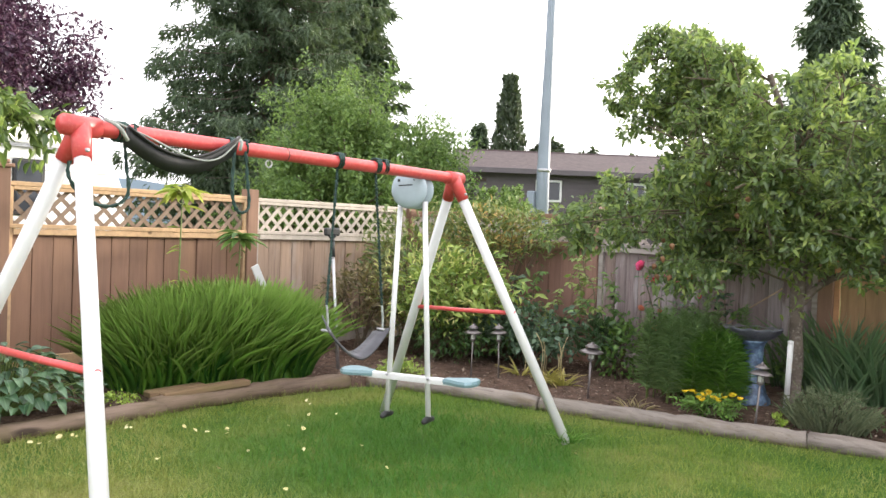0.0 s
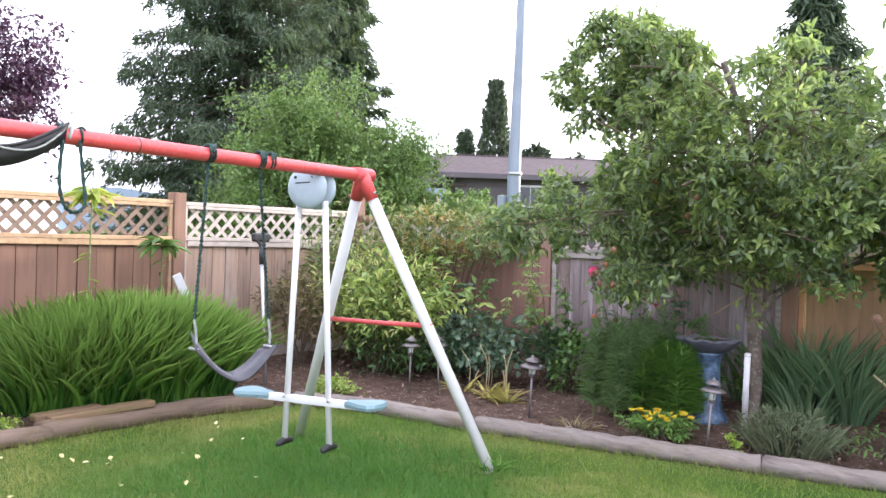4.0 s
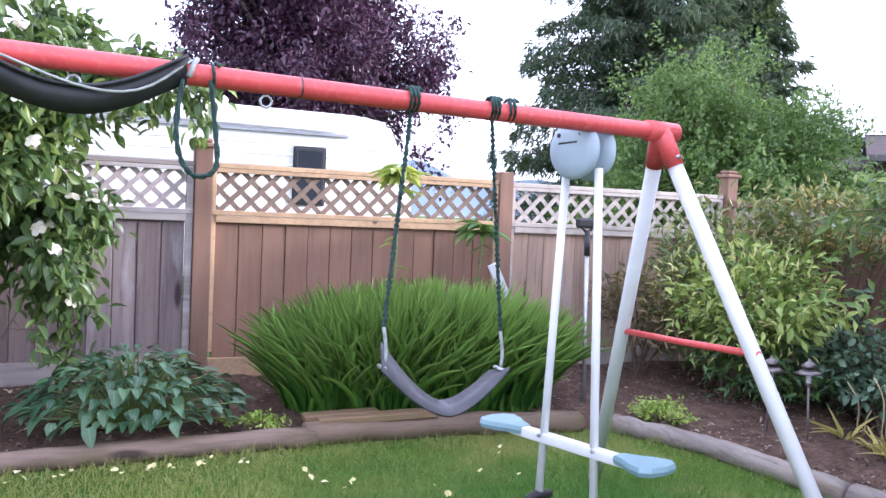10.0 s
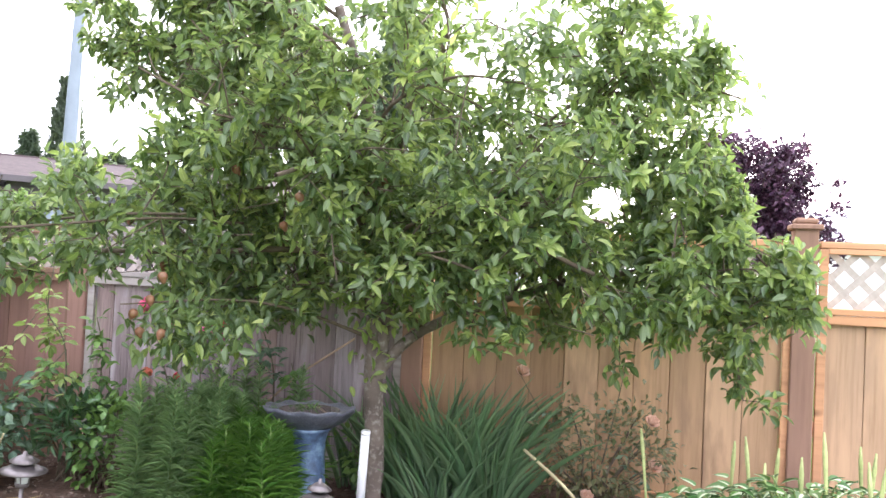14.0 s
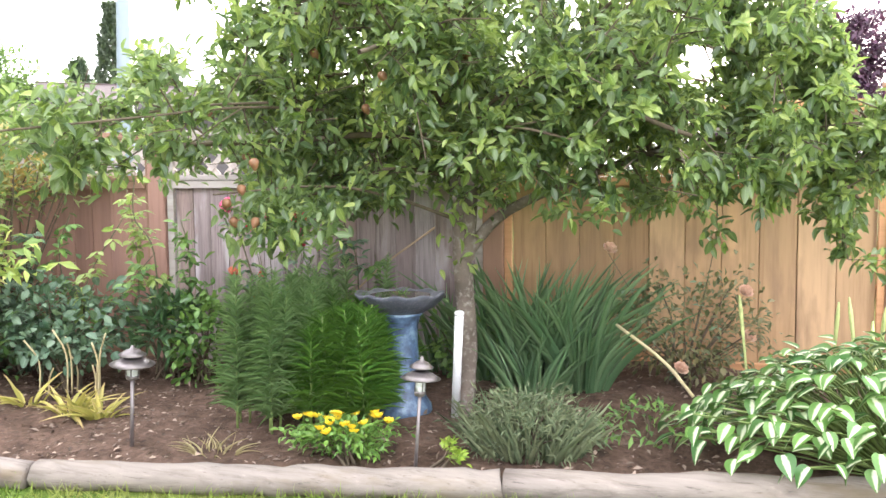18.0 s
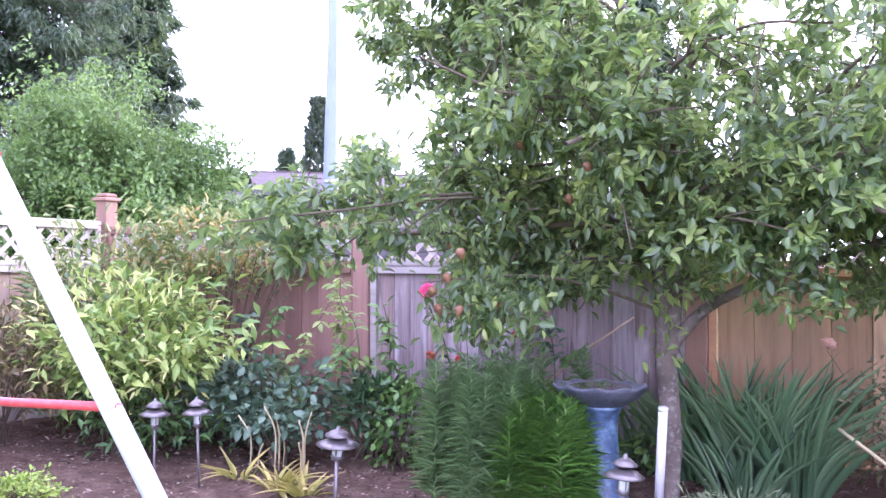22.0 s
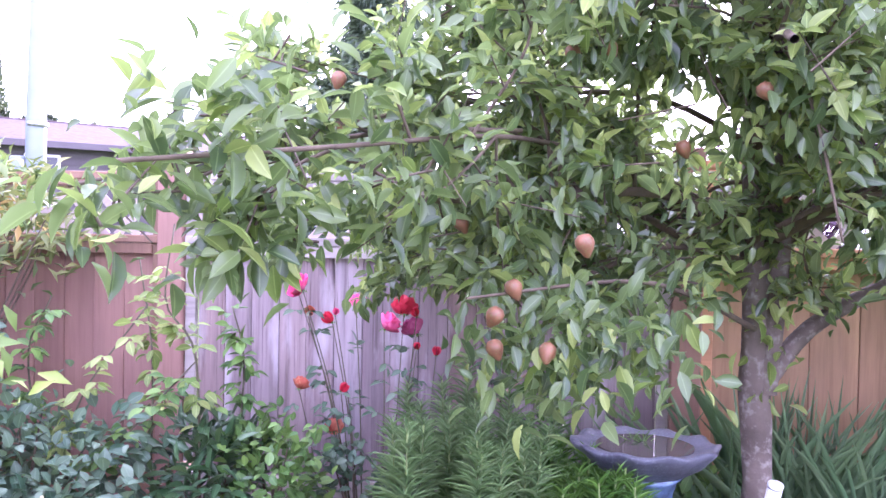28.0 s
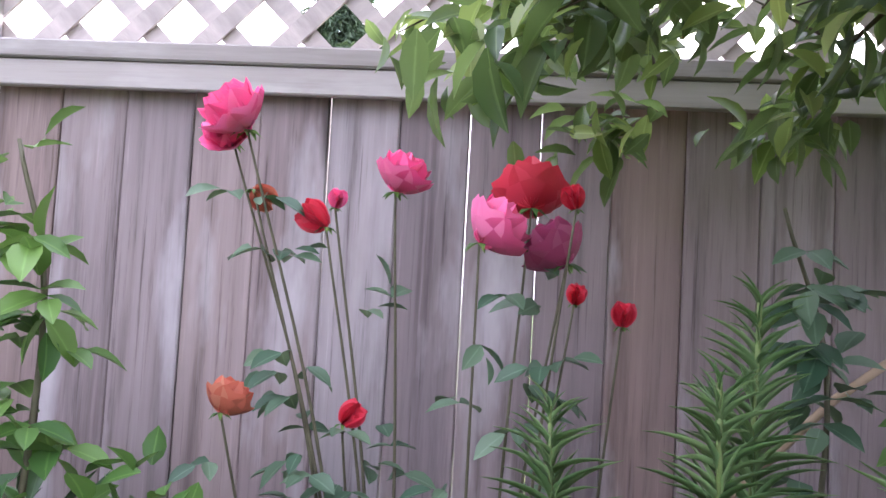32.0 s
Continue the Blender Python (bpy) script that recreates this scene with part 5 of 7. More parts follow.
def round_tree(name, x, y, z_low, z_top, radius, mat, label, seed, n_limb=16, leaf=0.16, per=3, lean=0.0, squash=1.0):
    """A broad crown from the trunk's foot at the ground."""
    t = thing(name, x, y, 0, label, "tree")
    rng = np.random.default_rng(seed)
    limbs = []
    h = z_top
    for i in range(n_limb):
        a = i * 2.4 + rng.uniform(0, 0.6)
        f = rng.uniform(0.25, 1.0)
        start = np.array((0, 0, z_low * 0.55 + 0.3 * h * f * rng.uniform(0.3, 1)))
        rr = radius * (1 - 0.55 * f**2) * rng.uniform(0.72, 0.98)
        end = np.array((math.cos(a) * rr, math.sin(a) * rr * squash, z_low + (h - z_low) * f * 0.96))
        limbs.append(([start, start * 0.5 + end * 0.5 + (0, 0, 0.08 * h), end], 0.07 * h / 6, 0.02))
    limbs.append(([np.array((0, 0, 0.0)), np.array((0.05, 0, h * 0.4)), np.array((0, 0.05, h * 0.85))], 0.16 * h / 6, 0.03))
    wood, s1, d1 = grow(limbs, 16, 4, radius * 0.36, radius * 0.18, seed, up=0.35)
    keep = s1[:, 2] > z_low * 0.8
    wood_part("trunk", [b for b in wood if len(b[0]) == 16 * 9], M_BARK, t)
    crown_leaves("crown", s1[keep], d1[keep], per, leaf, 0.6, LEAF_LOW, mat, t, seed + 1, 0.1, radius * 0.035)
    return t


round_tree("purple_plum_tree", -20.4, 8.0, 1.4, 8.6, 3.75, M_PLUM, "dark purple-leaved plum tree behind the trailer", 11, 34, 0.135, 7)
round_tree("purple_plum_tree", -19.5, -1.5, 1.6, 6.5, 3.4, M_PLUM, "dark purple-leaved plum tree beyond the fence", 12, 18, 0.17, 3)
round_tree("purple_plum_tree", 0.62, 17.5, 0.9, 3.5, 1.45, M_PLUM, "reddish purple-leaved tree beyond the back fence", 13, 14, 0.10, 4)
round_tree("green_alder", -14.1, 14.7, 0.5, 4.2, 2.75, M_ALDER, "light green feathery tree leaning over the back corner", 21, 34, 0.10, 5)
round_tree("green_shrub", -8.65, 12.9, 0.2, 2.25, 0.75, M_ALDER, "bright green shrub below the neighbouring house", 23, 12, 0.08, 4)


def spruce(name, x, y, h, r, label, seed, n=70, droop=0.35, low=0.06, leaf=0.22, power=0.9):
    t = thing(name, x, y, 0, label, "tree")
    rng = np.random.default_rng(seed)
    tube_part("trunk", [(0, 0, 0), (0, 0, h * 0.5), (0, 0, h)], [r * 0.07, r * 0.045, 0.01], M_BARK, t, 9)
    bits, b, a = [], [], []
    for i in range(n):
        f = low + (1 - low) * (i / n) ** power
        z = h * f
        R = r * (1 - f) ** 0.75 * rng.uniform(0.5, 1.12) + 0.15
        ang = i * 2.399 + rng.uniform(-0.4, 0.4)
        d = np.array((math.cos(ang), math.sin(ang), 0))
        p = [np.array((0, 0, z)), d * R * 0.5 + (0, 0, z - droop * R * 0.22), d * R + (0, 0, z - droop * R * 0.28)]
        c = curve_points(p, 10)
        bits.append(tube(c, np.linspace(0.05, 0.008, 10), 4))
        m = int(26 + 60 * R / r)
        s = rng.uniform(0.15, 1, m) ** 0.8
        q = np.array([c[min(9, int(k * 9.99))] for k in s])
        side = np.cross(d, (0, 0, 1))
        off = rng.normal(0, 0.13, m) * R * (1.15 - s)
        q = q + side * off[:, None] - np.array((0, 0, 1)) * np.abs(rng.normal(0, 0.10, m))[:, None] * r * 0.32
        b.append(q)
        a.append(unit(d * 0.6 + side * np.sign(off)[:, None] * 0.4 + rng.normal(0, 0.35, (m, 3)) - (0, 0, 0.75)))
    wood_part("branch_mass", bits, M_BARK, t)["kind"] = "stuff"
    b, a = np.concatenate(b), np.concatenate(a)
    b, a = np.repeat(b, 5, 0) + rng.normal(0, 0.10, (len(b) * 5, 3)), np.repeat(a, 5, 0) + rng.normal(0, 0.4, (len(b) * 5, 3))
    L = leaf * rng.uniform(0.6, 1.4, len(b))
    leaf_cloud("crown", b, a, rng.normal(size=b.shape) + (0, 0, 1.0), L, L * 0.24, LEAF_LOW, M_SPRUCE, t)
    return t


spruce("spruce_tree", -26.4, 22.0, 26.0, 5.3, "tall dark drooping spruce beyond the fence corner", 41, 460, 0.7, leaf=0.27, power=1.2)
spruce("spruce_tree", -27.6, 27.2, 18.0, 3.4, "dark spruce with layered branches beside the tall one", 42, 230, 0.25, leaf=0.36)
spruce("spruce_tree", -8.15, 29.5, 9.5, 3.3, "distant dark conifer above the pear tree", 43, 110, 0.3, leaf=0.30)
spruce("spruce_tree", 6.4, 24.6, 7.2, 2.6, "grey-green conifer beyond the white roof", 44, 60, 0.15, leaf=0.28)
spruce("spruce_tree", -36.6, 48.5, 8.9, 1.3, "small far conifer beside the poplar", 45, 40, 0.2, leaf=0.35)


def poplar(x, y, h, r, label, seed):
    t = thing("poplar_tree", x, y, 0, label, "tree")
    rng = np.random.default_rng(seed)
    tube_part("trunk", [(0, 0, 0), (0, 0, h * 0.9)], [0.25, 0.05], M_BARK, t, 8)
    n = 5200
    z = rng.uniform(0.12, 1, n)
    lump = 1 + 0.18 * np.sin(z * 23) * np.sin(z * 9 + 2)
    R = r * np.sin(np.pi * np.clip(z * 0.86 + 0.1, 0, 1)) ** 0.6 * np.sqrt(rng.uniform(0.25, 1, n)) * lump
    a = rng.uniform(0, math.tau, n)
    b = np.stack([R * np.cos(a), R * np.sin(a), z * h], -1)
    L = 0.4 * rng.uniform(0.5, 1.3, n)
    leaf_cloud("crown", b, unit(rng.normal(size=(n, 3)) * 0.5 + (0, 0, 1)), rng.normal(size=(n, 3)), L, L * 0.5, LEAF_LOW, M_POPLAR, t)
    return t


poplar(-34.8, 49.4, 11.9, 1.15, "tall narrow dark poplar far behind the house", 51)
for i, (x, y, h, r) in enumerate(((-39.5, 46, 8.0, 2.2), (-32.6, 51, 7.7, 1.8), (-30.0, 53, 7.4, 2.0), (-42.5, 42, 8.2, 2.6), (-27, 55, 7.3, 2.2))):
    round_tree("far_tree", x, y, 1.0, h, r, M_POPLAR, "dark far tree behind the house", 60 + i, 10, 0.42, 3)

# ---------- buildings and the trailer ----------
M_SIDING = plain_mat("grey_brown_siding", (0.11, 0.095, 0.105), 0.8, vary=0.12, scale=2, bump=0.1)
M_ROOF = plain_mat("brown_shingles", (0.085, 0.062, 0.062), 0.9, vary=0.25, scale=6, bump=0.4)
M_ROOFW = plain_mat("pale_roof", (0.72, 0.74, 0.78), 0.6, vary=0.06, scale=2, bump=0.05)
M_RV = plain_mat("white_gelcoat", (0.78, 0.79, 0.80), 0.35, vary=0.04, scale=2, bump=0.02)
M_POLE = plain_mat("pale_blue_grey_pole", (0.21, 0.25, 0.30), 0.5, vary=0.08, scale=3, bump=0.05)
M_ORANGE = plain_mat("orange_lens", (0.7, 0.22, 0.03), 0.3, vary=0.05, bump=0)


def glass_mat():
    m, nt, ns, ls, p = base_mat("dark_window_glass")
    p.inputs["Base Color"].default_value = (0.03, 0.035, 0.045, 1)
    p.inputs["Roughness"].default_value = 0.08
    return m


M_GLASS = glass_mat()


def house():
    h = thing("house", -18.2, 28.4, -0.22, "grey-brown sided house with a brown shingle roof", "house", rz=42)
    # own x runs along the long wall that faces the garden; own -y is its front
    W, D = 11.0, 7.0
    part("wall", bm_box(W, 0.25, 3.85, 0, (3.2, 0, 1.93)), M_SIDING, h)
    part("wall", bm_box(W, 0.25, 3.85, 0, (3.2, D, 1.93)), M_SIDING, h)
    part("wall", bm_box(0.25, D, 3.85, 0, (3.2 - W / 2, D / 2, 1.925)), M_SIDING, h)
    part("wall", bm_box(0.25, D, 3.85, 0, (3.2 + W / 2, D / 2, 1.925)), M_SIDING, h)
    me = bpy.data.meshes.new("siding_board")
    bm = bm_box(W + 0.05, 0.03, 0.018, 0)
    bm.to_mesh(me)
    bm.free()
    me.materials.append(M_SIDING)
    for k in range(15):
        hang("siding_board", me, h, pose(3.2, -0.14, 1.3 + k * 0.17))
    for s in (-1, 1):
        bm = bm_box(W + 1.6, 4.3, 0.14, 0.02)
        part("roof", bm, M_ROOF, h, m=pose(3.2, D / 2 + s * 1.95, 4.42, -14 * s, 0, 0))
    part("fascia", bm_box(W + 1.6, 0.06, 0.2, 0.01, (3.2, -0.58, 3.88)), M_SIDING, h)
    for x, w in ((0.35, 0.85), (3.35, 1.25), (6.4, 1.3)):
        fr = part("window", bm_box(w + 0.14, 0.08, 0.82, 0.01, (x, -0.15, 3.2)), M_WHITE, h, "white-framed sliding window")
        for s in (-1, 1):
            part("pane", bm_box(w / 2 - 0.03, 0.03, 0.66, 0.0, (x + s * w / 4, -0.185, 3.2)), M_GLASS, fr)
    # lower roof towards the alders
    bm = bm_box(3.4, 5.2, 0.14, 0.02)
    part("porch_roof", bm, M_ROOF, h, m=pose(-3.7, 2.4, 3.9, 8, 0, 0))
    return h


house()


def far_house(x, y, rz, label):
    h = thing("far_house", x, y, 0, label, "house", rz=rz)
    part("wall", bm_box(7, 5, 2.3, 0.02, (0, 2.5, 1.15)), M_RV, h)
    for s in (-1, 1):
        part("roof", bm_box(7.8, 3.0, 0.12, 0.02), M_ROOFW, h, m=pose(0, 2.5 + s * 1.42, 2.66, -15 * s, 0, 0))
    fr = part("window", bm_box(1.1, 0.06, 0.8, 0.01, (-1, -0.02, 1.5)), M_WHITE, h)
    part("pane", bm_box(0.95, 0.03, 0.66, 0, (-1, -0.05, 1.5)), M_GLASS, fr)
    return h


far_house(6.2, 20.6, -8, "pale house with a whitish roof beyond the back fence")


def utility_pole():
    p = thing("utility_pole", -9.38, 15.3, 0, "tall pale blue-grey tapered pole", "pole")
    tube_part("shaft", [(0, 0, 0), (-0.02, 0, 2.6), (0.02, 0, 5.0), (0.05, 0, 9.0)], [0.13, 0.125, 0.09, 0.06], M_POLE, p, 14)
    part("service_box", bm_box(0.16, 0.14, 0.9, 0.015, (-0.2, -0.1, 1.75)), M_POLE, p, "pale grey cable box")
    tube_part("collar", [(0, 0, 2.58), (0, 0, 2.64)], 0.135, M_STEEL, p, 14)
    return p


utility_pole()


def trailer():
    t = thing("travel_trailer", -9.9, 3.4, 0, "white travel trailer parked behind the fence", "trailer")
    t.matrix_basis = pose(-9.9, 3.4, 0) @ Matrix.Diagonal((1, 1, 1.03, 1))
    # long side faces the garden along own y
    bm = bmesh.new()
    prof = [(-4.4, 0.55), (-4.4, 2.1), (-4.15, 2.36), (2.65, 2.32), (3.0, 2.26), (3.3, 1.6), (3.32, 0.55)]
    a = [bm.verts.new((0.0, y, z)) for y, z in prof]
    b = [bm.verts.new((-2.2, y, z)) for y, z in prof]
    n = len(prof)
    bm.faces.new(a)
    bm.faces.new(b[::-1])
    for i in range(n):
        bm.faces.new((a[i], b[i], b[(i + 1) % n], a[(i + 1) % n]))
    bmesh.ops.recalc_face_normals(bm, faces=bm.faces[:])
    bmesh.ops.bevel(bm, geom=bm.edges[:], offset=0.05, segments=2, affect="EDGES")
    part("body", bm, M_RV, t)
    tube_part("awning_roll", [(0.1, -4.0, 2.22), (0.1, 2.55, 2.165)], 0.055, M_RV, t, 12, "rolled white awning")
    part("drip_rail", bm_box(0.04, 6.6, 0.03, 0.004, (0.02, -0.8, 2.08)), M_STEEL, t)
    for y, w in ((2.07, 0.36), (-1.6, 0.6)):
        fr = part("window", bm_box(0.03, w, 0.62, 0.03, (0.014, y, 1.63), 2), M_BLACK, t, "black-framed window with rounded corners")
        part("pane", bm_box(0.02, w - 0.06, 0.56, 0.015, (0.026, y, 1.63)), M_GLASS, fr)
    rib = bpy.data.meshes.new("rib")
    bm = bm_box(0.014, 7.3, 0.03, 0.005)
    bm.to_mesh(rib)
    bm.free()
    rib.materials.append(M_RV)
    for k in range(10):
        hang("rib", rib, t, pose(0.003, -0.6, 0.95 + k * 0.112))
    part("marker_lamp", bm_box(0.02, 0.09, 0.035, 0.005, (0.012, 0.9, 1.93)), M_ORANGE, t)
    part("roof_vent", bm_box(0.4, 0.5, 0.1, 0.03, (-0.6, 1.0, 2.40)), M_RV, t)
    part("roof_vent", bm_box(0.5, 0.7, 0.12, 0.03, (-0.8, -1.4, 2.42)), M_RV, t)
    tube_part("antenna", [(-0.3, 0.55, 2.35), (-0.3, 0.55, 3.05)], 0.008, M_STEEL, t, 6)
    for y in (-1.2, -0.4):
        tube_part("wheel", [(-0.05, y, 0.34), (-0.27, y, 0.34)], 0.34, M_BLACK, t, 24)
    for y in (-3.6, 2.9):
        tube_part("jack", [(-1.0, y, 0.0), (-1.0, y, 0.6)], 0.04, M_STEEL, t, 8)
    return t


trailer()


def hills():
    xs = np.linspace(-1, 1, 60)
    v, f = [], []
    for i, u in enumerate(xs):
        x, y = -300 + 260 * u, 230 + 60 * u
        v += [(x, y, 0), (x, y, 24 + 7 * math.sin(u * 6) + 3 * math.sin(u * 17))]
    for i in range(59):
        f.append((2 * i, 2 * i + 2, 2 * i + 3, 2 * i + 1))
    # the blue veil of distance is put into the hill colour
    m = plain_mat("far_hill_haze_blue", (0.24, 0.30, 0.38), 1.0, vary=0.1, scale=0.02, bump=0)
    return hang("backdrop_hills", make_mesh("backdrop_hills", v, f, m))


tagged(hills(), "far hills coloured blue as if seen through haze", "hills", kind="structure")

# ---------- plants in the beds ----------
def gz(x, y):
    return float(soil_z(np.array(x), np.array(y)))


def bush(name, x, y, radii, z_mid, n, leaf, width, mat, label, seed, category="bush", clumps=26, up=0.5, droop=0.1, shape=None, stems=14, low=0.05, box=None):
    """A shrub of leaf clumps round an ellipsoid, on stems from one foot."""
    z0 = gz(x, y)
    t = thing(name, x, y, z0, label, category)
    rng = np.random.default_rng(seed)
    c = unit(rng.normal(size=(clumps, 3))) * rng.uniform(0.45, 1.0, (clumps, 1)) ** 0.6 * np.array(radii) + (0, 0, z_mid - z0)
    c = c[c[:, 2] > low]
    k = rng.integers(0, len(c), n)
    r = np.array(radii) * 0.30
    b = c[k] + rng.normal(0, 1, (n, 3)) * r * 0.75
    b[:, 2] = np.maximum(b[:, 2], low * 0.5)
    if box is not None:
        b = b[(b[:, 1] + y < box)]
        n = len(b)
    out = unit(b - (0, 0, (z_mid - z0) * 0.7))
    a = unit(out * 0.8 + rng.normal(0, 0.55, (n, 3)) - (0, 0, droop))
    u = unit(rng.normal(0, 0.4, (n, 3)) + (0, -0.2, 1.0) + out * 0.2)
    L = leaf * rng.uniform(0.6, 1.25, n)
    leaf_cloud("foliage", b, a, u, L, L * width, shape or LEAF_LOW, mat, t)
    bits = []
    for i in range(min(stems, len(c))):
        p = [np.array((rng.normal(0, 0.04), rng.normal(0, 0.04), -0.02)), c[i] * (0.4, 0.4, 0.5), c[i]]
        bits.append(tube(curve_points(p, 7), np.linspace(0.009, 0.003, 7), 5))
    wood_part("stem_mass", bits, M_TWIG, t)["kind"] = "stuff"
    return t


def blades(name, x, y, rx, ry, n, length, width, mat, label, category, seed, lean=0.45, shape=None, droop=0.6):
    z0 = gz(x, y)
    t = thing(name, x, y, z0, label, category)
    rng = np.random.default_rng(seed)
    ang, rad = rng.uniform(0, math.tau, n), np.sqrt(rng.uniform(0, 1, n))
    b = np.stack([np.cos(ang) * rad * rx, np.sin(ang) * rad * ry, np.zeros(n)], -1)
    out = np.stack([np.cos(ang) * rad, np.sin(ang) * rad, np.zeros(n)], -1)
    a = unit(out * lean + rng.normal(0, 0.16, (n, 3)) * (1, 1, 0.3) + (0, 0, 1.0))
    u = unit(-out * 0.4 + rng.normal(0, 0.25, (n, 3)) + (0, 0, 0.0) + out * -1.0)
    L = length * rng.uniform(0.6, 1.15, n)
    # up vector such that the tip bends outward
    leaf_cloud("blades", b, a, unit(-out + rng.normal(0, 0.5, (n, 3)) * (1, 1, 0.2)), L, width * rng.uniform(0.7, 1.3, n), shape or leaf_shape("blade", 6, 0.2, droop), mat, t)
    return t


# paler tips: their own yellow-green, plus caught light put into the colour
M_FOUNTAIN = leaf_mat("long_grass", (0.03, 0.12, 0.018), (0.16, 0.36, 0.045), rough=0.36, trans=0.38, tip=(0.31, 0.47, 0.11), green=False)


def grass_clump(x, y, n, length, seed):
    """Long narrow blades, upright in the middle and arching over outwards."""
    t = thing("ornamental_grass", x, y, gz(x, y), "dense clump of long arching bright green grass", "grass clump", "grass clumps by the fence")
    rg = np.random.default_rng(seed)
    for k, (lo, hi, droop) in enumerate(((0.0, 0.7, 0.04), (0.2, 0.95, 0.16), (0.5, 1.0, 0.45))):
        m = n // 3
        ang, rad = rg.uniform(0, math.tau, m), np.sqrt(rg.uniform(lo * lo, hi * hi, m))
        d = np.stack([np.cos(ang), np.sin(ang), np.zeros(m)], -1)
        b = d * (rad * 0.41)[:, None]
        a = unit(d * (0.02 + 0.05 * rad)[:, None] + rg.normal(0, 0.22, (m, 3)) * (1, 1, 0.3) + (0, 0, 1.0))
        L = length * rg.uniform(0.5, 1.14, m) * (1 - 0.05 * k)
        u = -d + rg.normal(0, 0.8, (m, 3)) * (1, 1, 0.2)
        leaf_cloud("blades", b, a, u, L, 0.0064 * rg.uniform(0.6, 1.3, m), leaf_shape("blade", 6, 0.2, droop), M_FOUNTAIN, t)["kind"] = "stuff"
    return t


for i, (x, y, n, L) in enumerate(((-5.92, 4.72, 2700, 0.64), (-5.88, 4.98, 3400, 0.74), (-5.86, 5.36, 3400, 0.76), (-5.88, 5.70, 2700, 0.68))):
    grass_clump(x, y, n, L, 100 + i)


def blade_parts(name, x, y, rx, ry, n, length, width, mat, label, category, seed, lean, droop, group):
    """A clump whose blades are parts of their own."""
    t = thing(name, x, y, gz(x, y), label, category, group)
    rg = np.random.default_rng(seed)
    metas = []
    for k in range(4):
        sv, sq, suv = leaf_shape("blade", 7, 0.14, droop * (0.4 + 0.4 * k))
        metas.append(make_mesh("leaf_blade", sv * (width / length, 1, 1), sq, mat, True, suv))
    for i in range(n):
        a, r = rg.uniform(0, 360), math.sqrt(rg.uniform(0, 1))
        px, py = math.cos(radians(a)) * r * rx, math.sin(radians(a)) * r * ry
        tilt = 90 - math.degrees(lean) * (0.25 + r) * rg.uniform(0.4, 1.2)
        hang("leaf_blade", metas[i % 4], t, pose(px, py, -0.01, 0, 0, a - 90) @ pose(0, 0, 0, tilt, rg.uniform(-8, 8), 0) @ pose(0, 0, 0, 0, rg.uniform(-40, 40), 0) @ Matrix.Scale(length * rg.uniform(0.6, 1.12), 4))
    return t


def hosta(name, x, y, rx, ry, n, length, mat, label, seed, height, wide=0.62):
    t = thing(name, x, y, gz(x, y), label, "hosta")
    rng = np.random.default_rng(seed)
    metas = []
    for k in range(5):
        sv, sq, suv = leaf_shape("heart", 7, 0.20 + 0.05 * k, 0.16 + 0.07 * k)
        sv = sv * (wide + 0.04 * k, 1, 1)
        sv[:, 2] += 0.02 * np.sin(sv[:, 1] * 9 + k) * np.abs(sv[:, 0]) * 2
        metas.append(make_mesh("leaf", sv, sq, mat, True, suv))
    bits, spare, spare_uv = [], [], []
    for i in range(n):
        a = i * 2.39996
        f = ((i + 0.5) / n) ** 0.5
        out = Vector((math.cos(a) * rx, math.sin(a) * ry, 0))
        p = out * f * rng.uniform(0.75, 1.0)
        p.z = height * (1 - 0.72 * f**2.2) * rng.uniform(0.85, 1.08)
        yaw = math.degrees(math.atan2(out.y, out.x)) - 90 + rng.uniform(-1, 1) * (75 if wide > 0.7 else 46)
        tilt = 24 - (44 + 6 * (wide > 0.7)) * f + rng.uniform(-26, 26)
        L = length * rng.uniform(0.72, 1.12) * (0.8 + 0.3 * f)
        m = pose(p.x, p.y, p.z, 0, 0, yaw) @ pose(0, 0, 0, tilt, rng.uniform(-18, 18), 0) @ Matrix.Scale(L, 4)
        pick = int(rng.integers(0, 5))
        if i % 8 < 3:
            hang("leaf", metas[pick], t, m)
        else:
            me = metas[pick]
            co = np.empty(len(me.vertices) * 3)
            me.vertices.foreach_get("co", co)
            mm = np.array(m)
            spare.append((co.reshape(-1, 3) @ mm[:3, :3].T + mm[:3, 3], np.array([p_.vertices[:] for p_ in me.polygons])))
            spare_uv.append(suv)
        if i % 2 == 0:
            bits.append(tube(curve_points([(p.x * 0.15, p.y * 0.15, 0), (p.x * 0.7, p.y * 0.7, p.z * 0.8), tuple(p)], 5), 0.004, 4))
    v, q = join_arrays(spare)
    hang("inner_leaves", make_mesh("inner_leaves", v, q, mat, True, np.concatenate(spare_uv)), t)["kind"] = "stuff"
    wood_part("leaf_stalk_mass", bits, M_STEM, t)["kind"] = "stuff"
    return t


M_HOSTA = leaf_mat("dark_hosta_leaf", (0.022, 0.065, 0.03), (0.085, 0.16, 0.075), rough=0.38, trans=0.12, vein=0.4, spec=0.5)
M_HOSTA_V = leaf_mat("variegated_hosta_leaf", (0.045, 0.13, 0.03), (0.13, 0.25, 0.055), rough=0.4, trans=0.22, centre=(0.66, 0.71, 0.50))
hosta("hosta", -5.62, 3.38, 0.50, 0.64, 420, 0.092, M_HOSTA, "broad mound of dark green hosta leaves by the fence", 201, 0.42)
hr = hosta("variegated_hosta", -0.12, 7.42, 1.02, 0.60, 760, 0.084, M_HOSTA_V, "large mound of white-centred green hosta leaves", 202, 0.54, 0.76)
rng = np.random.default_rng(5)
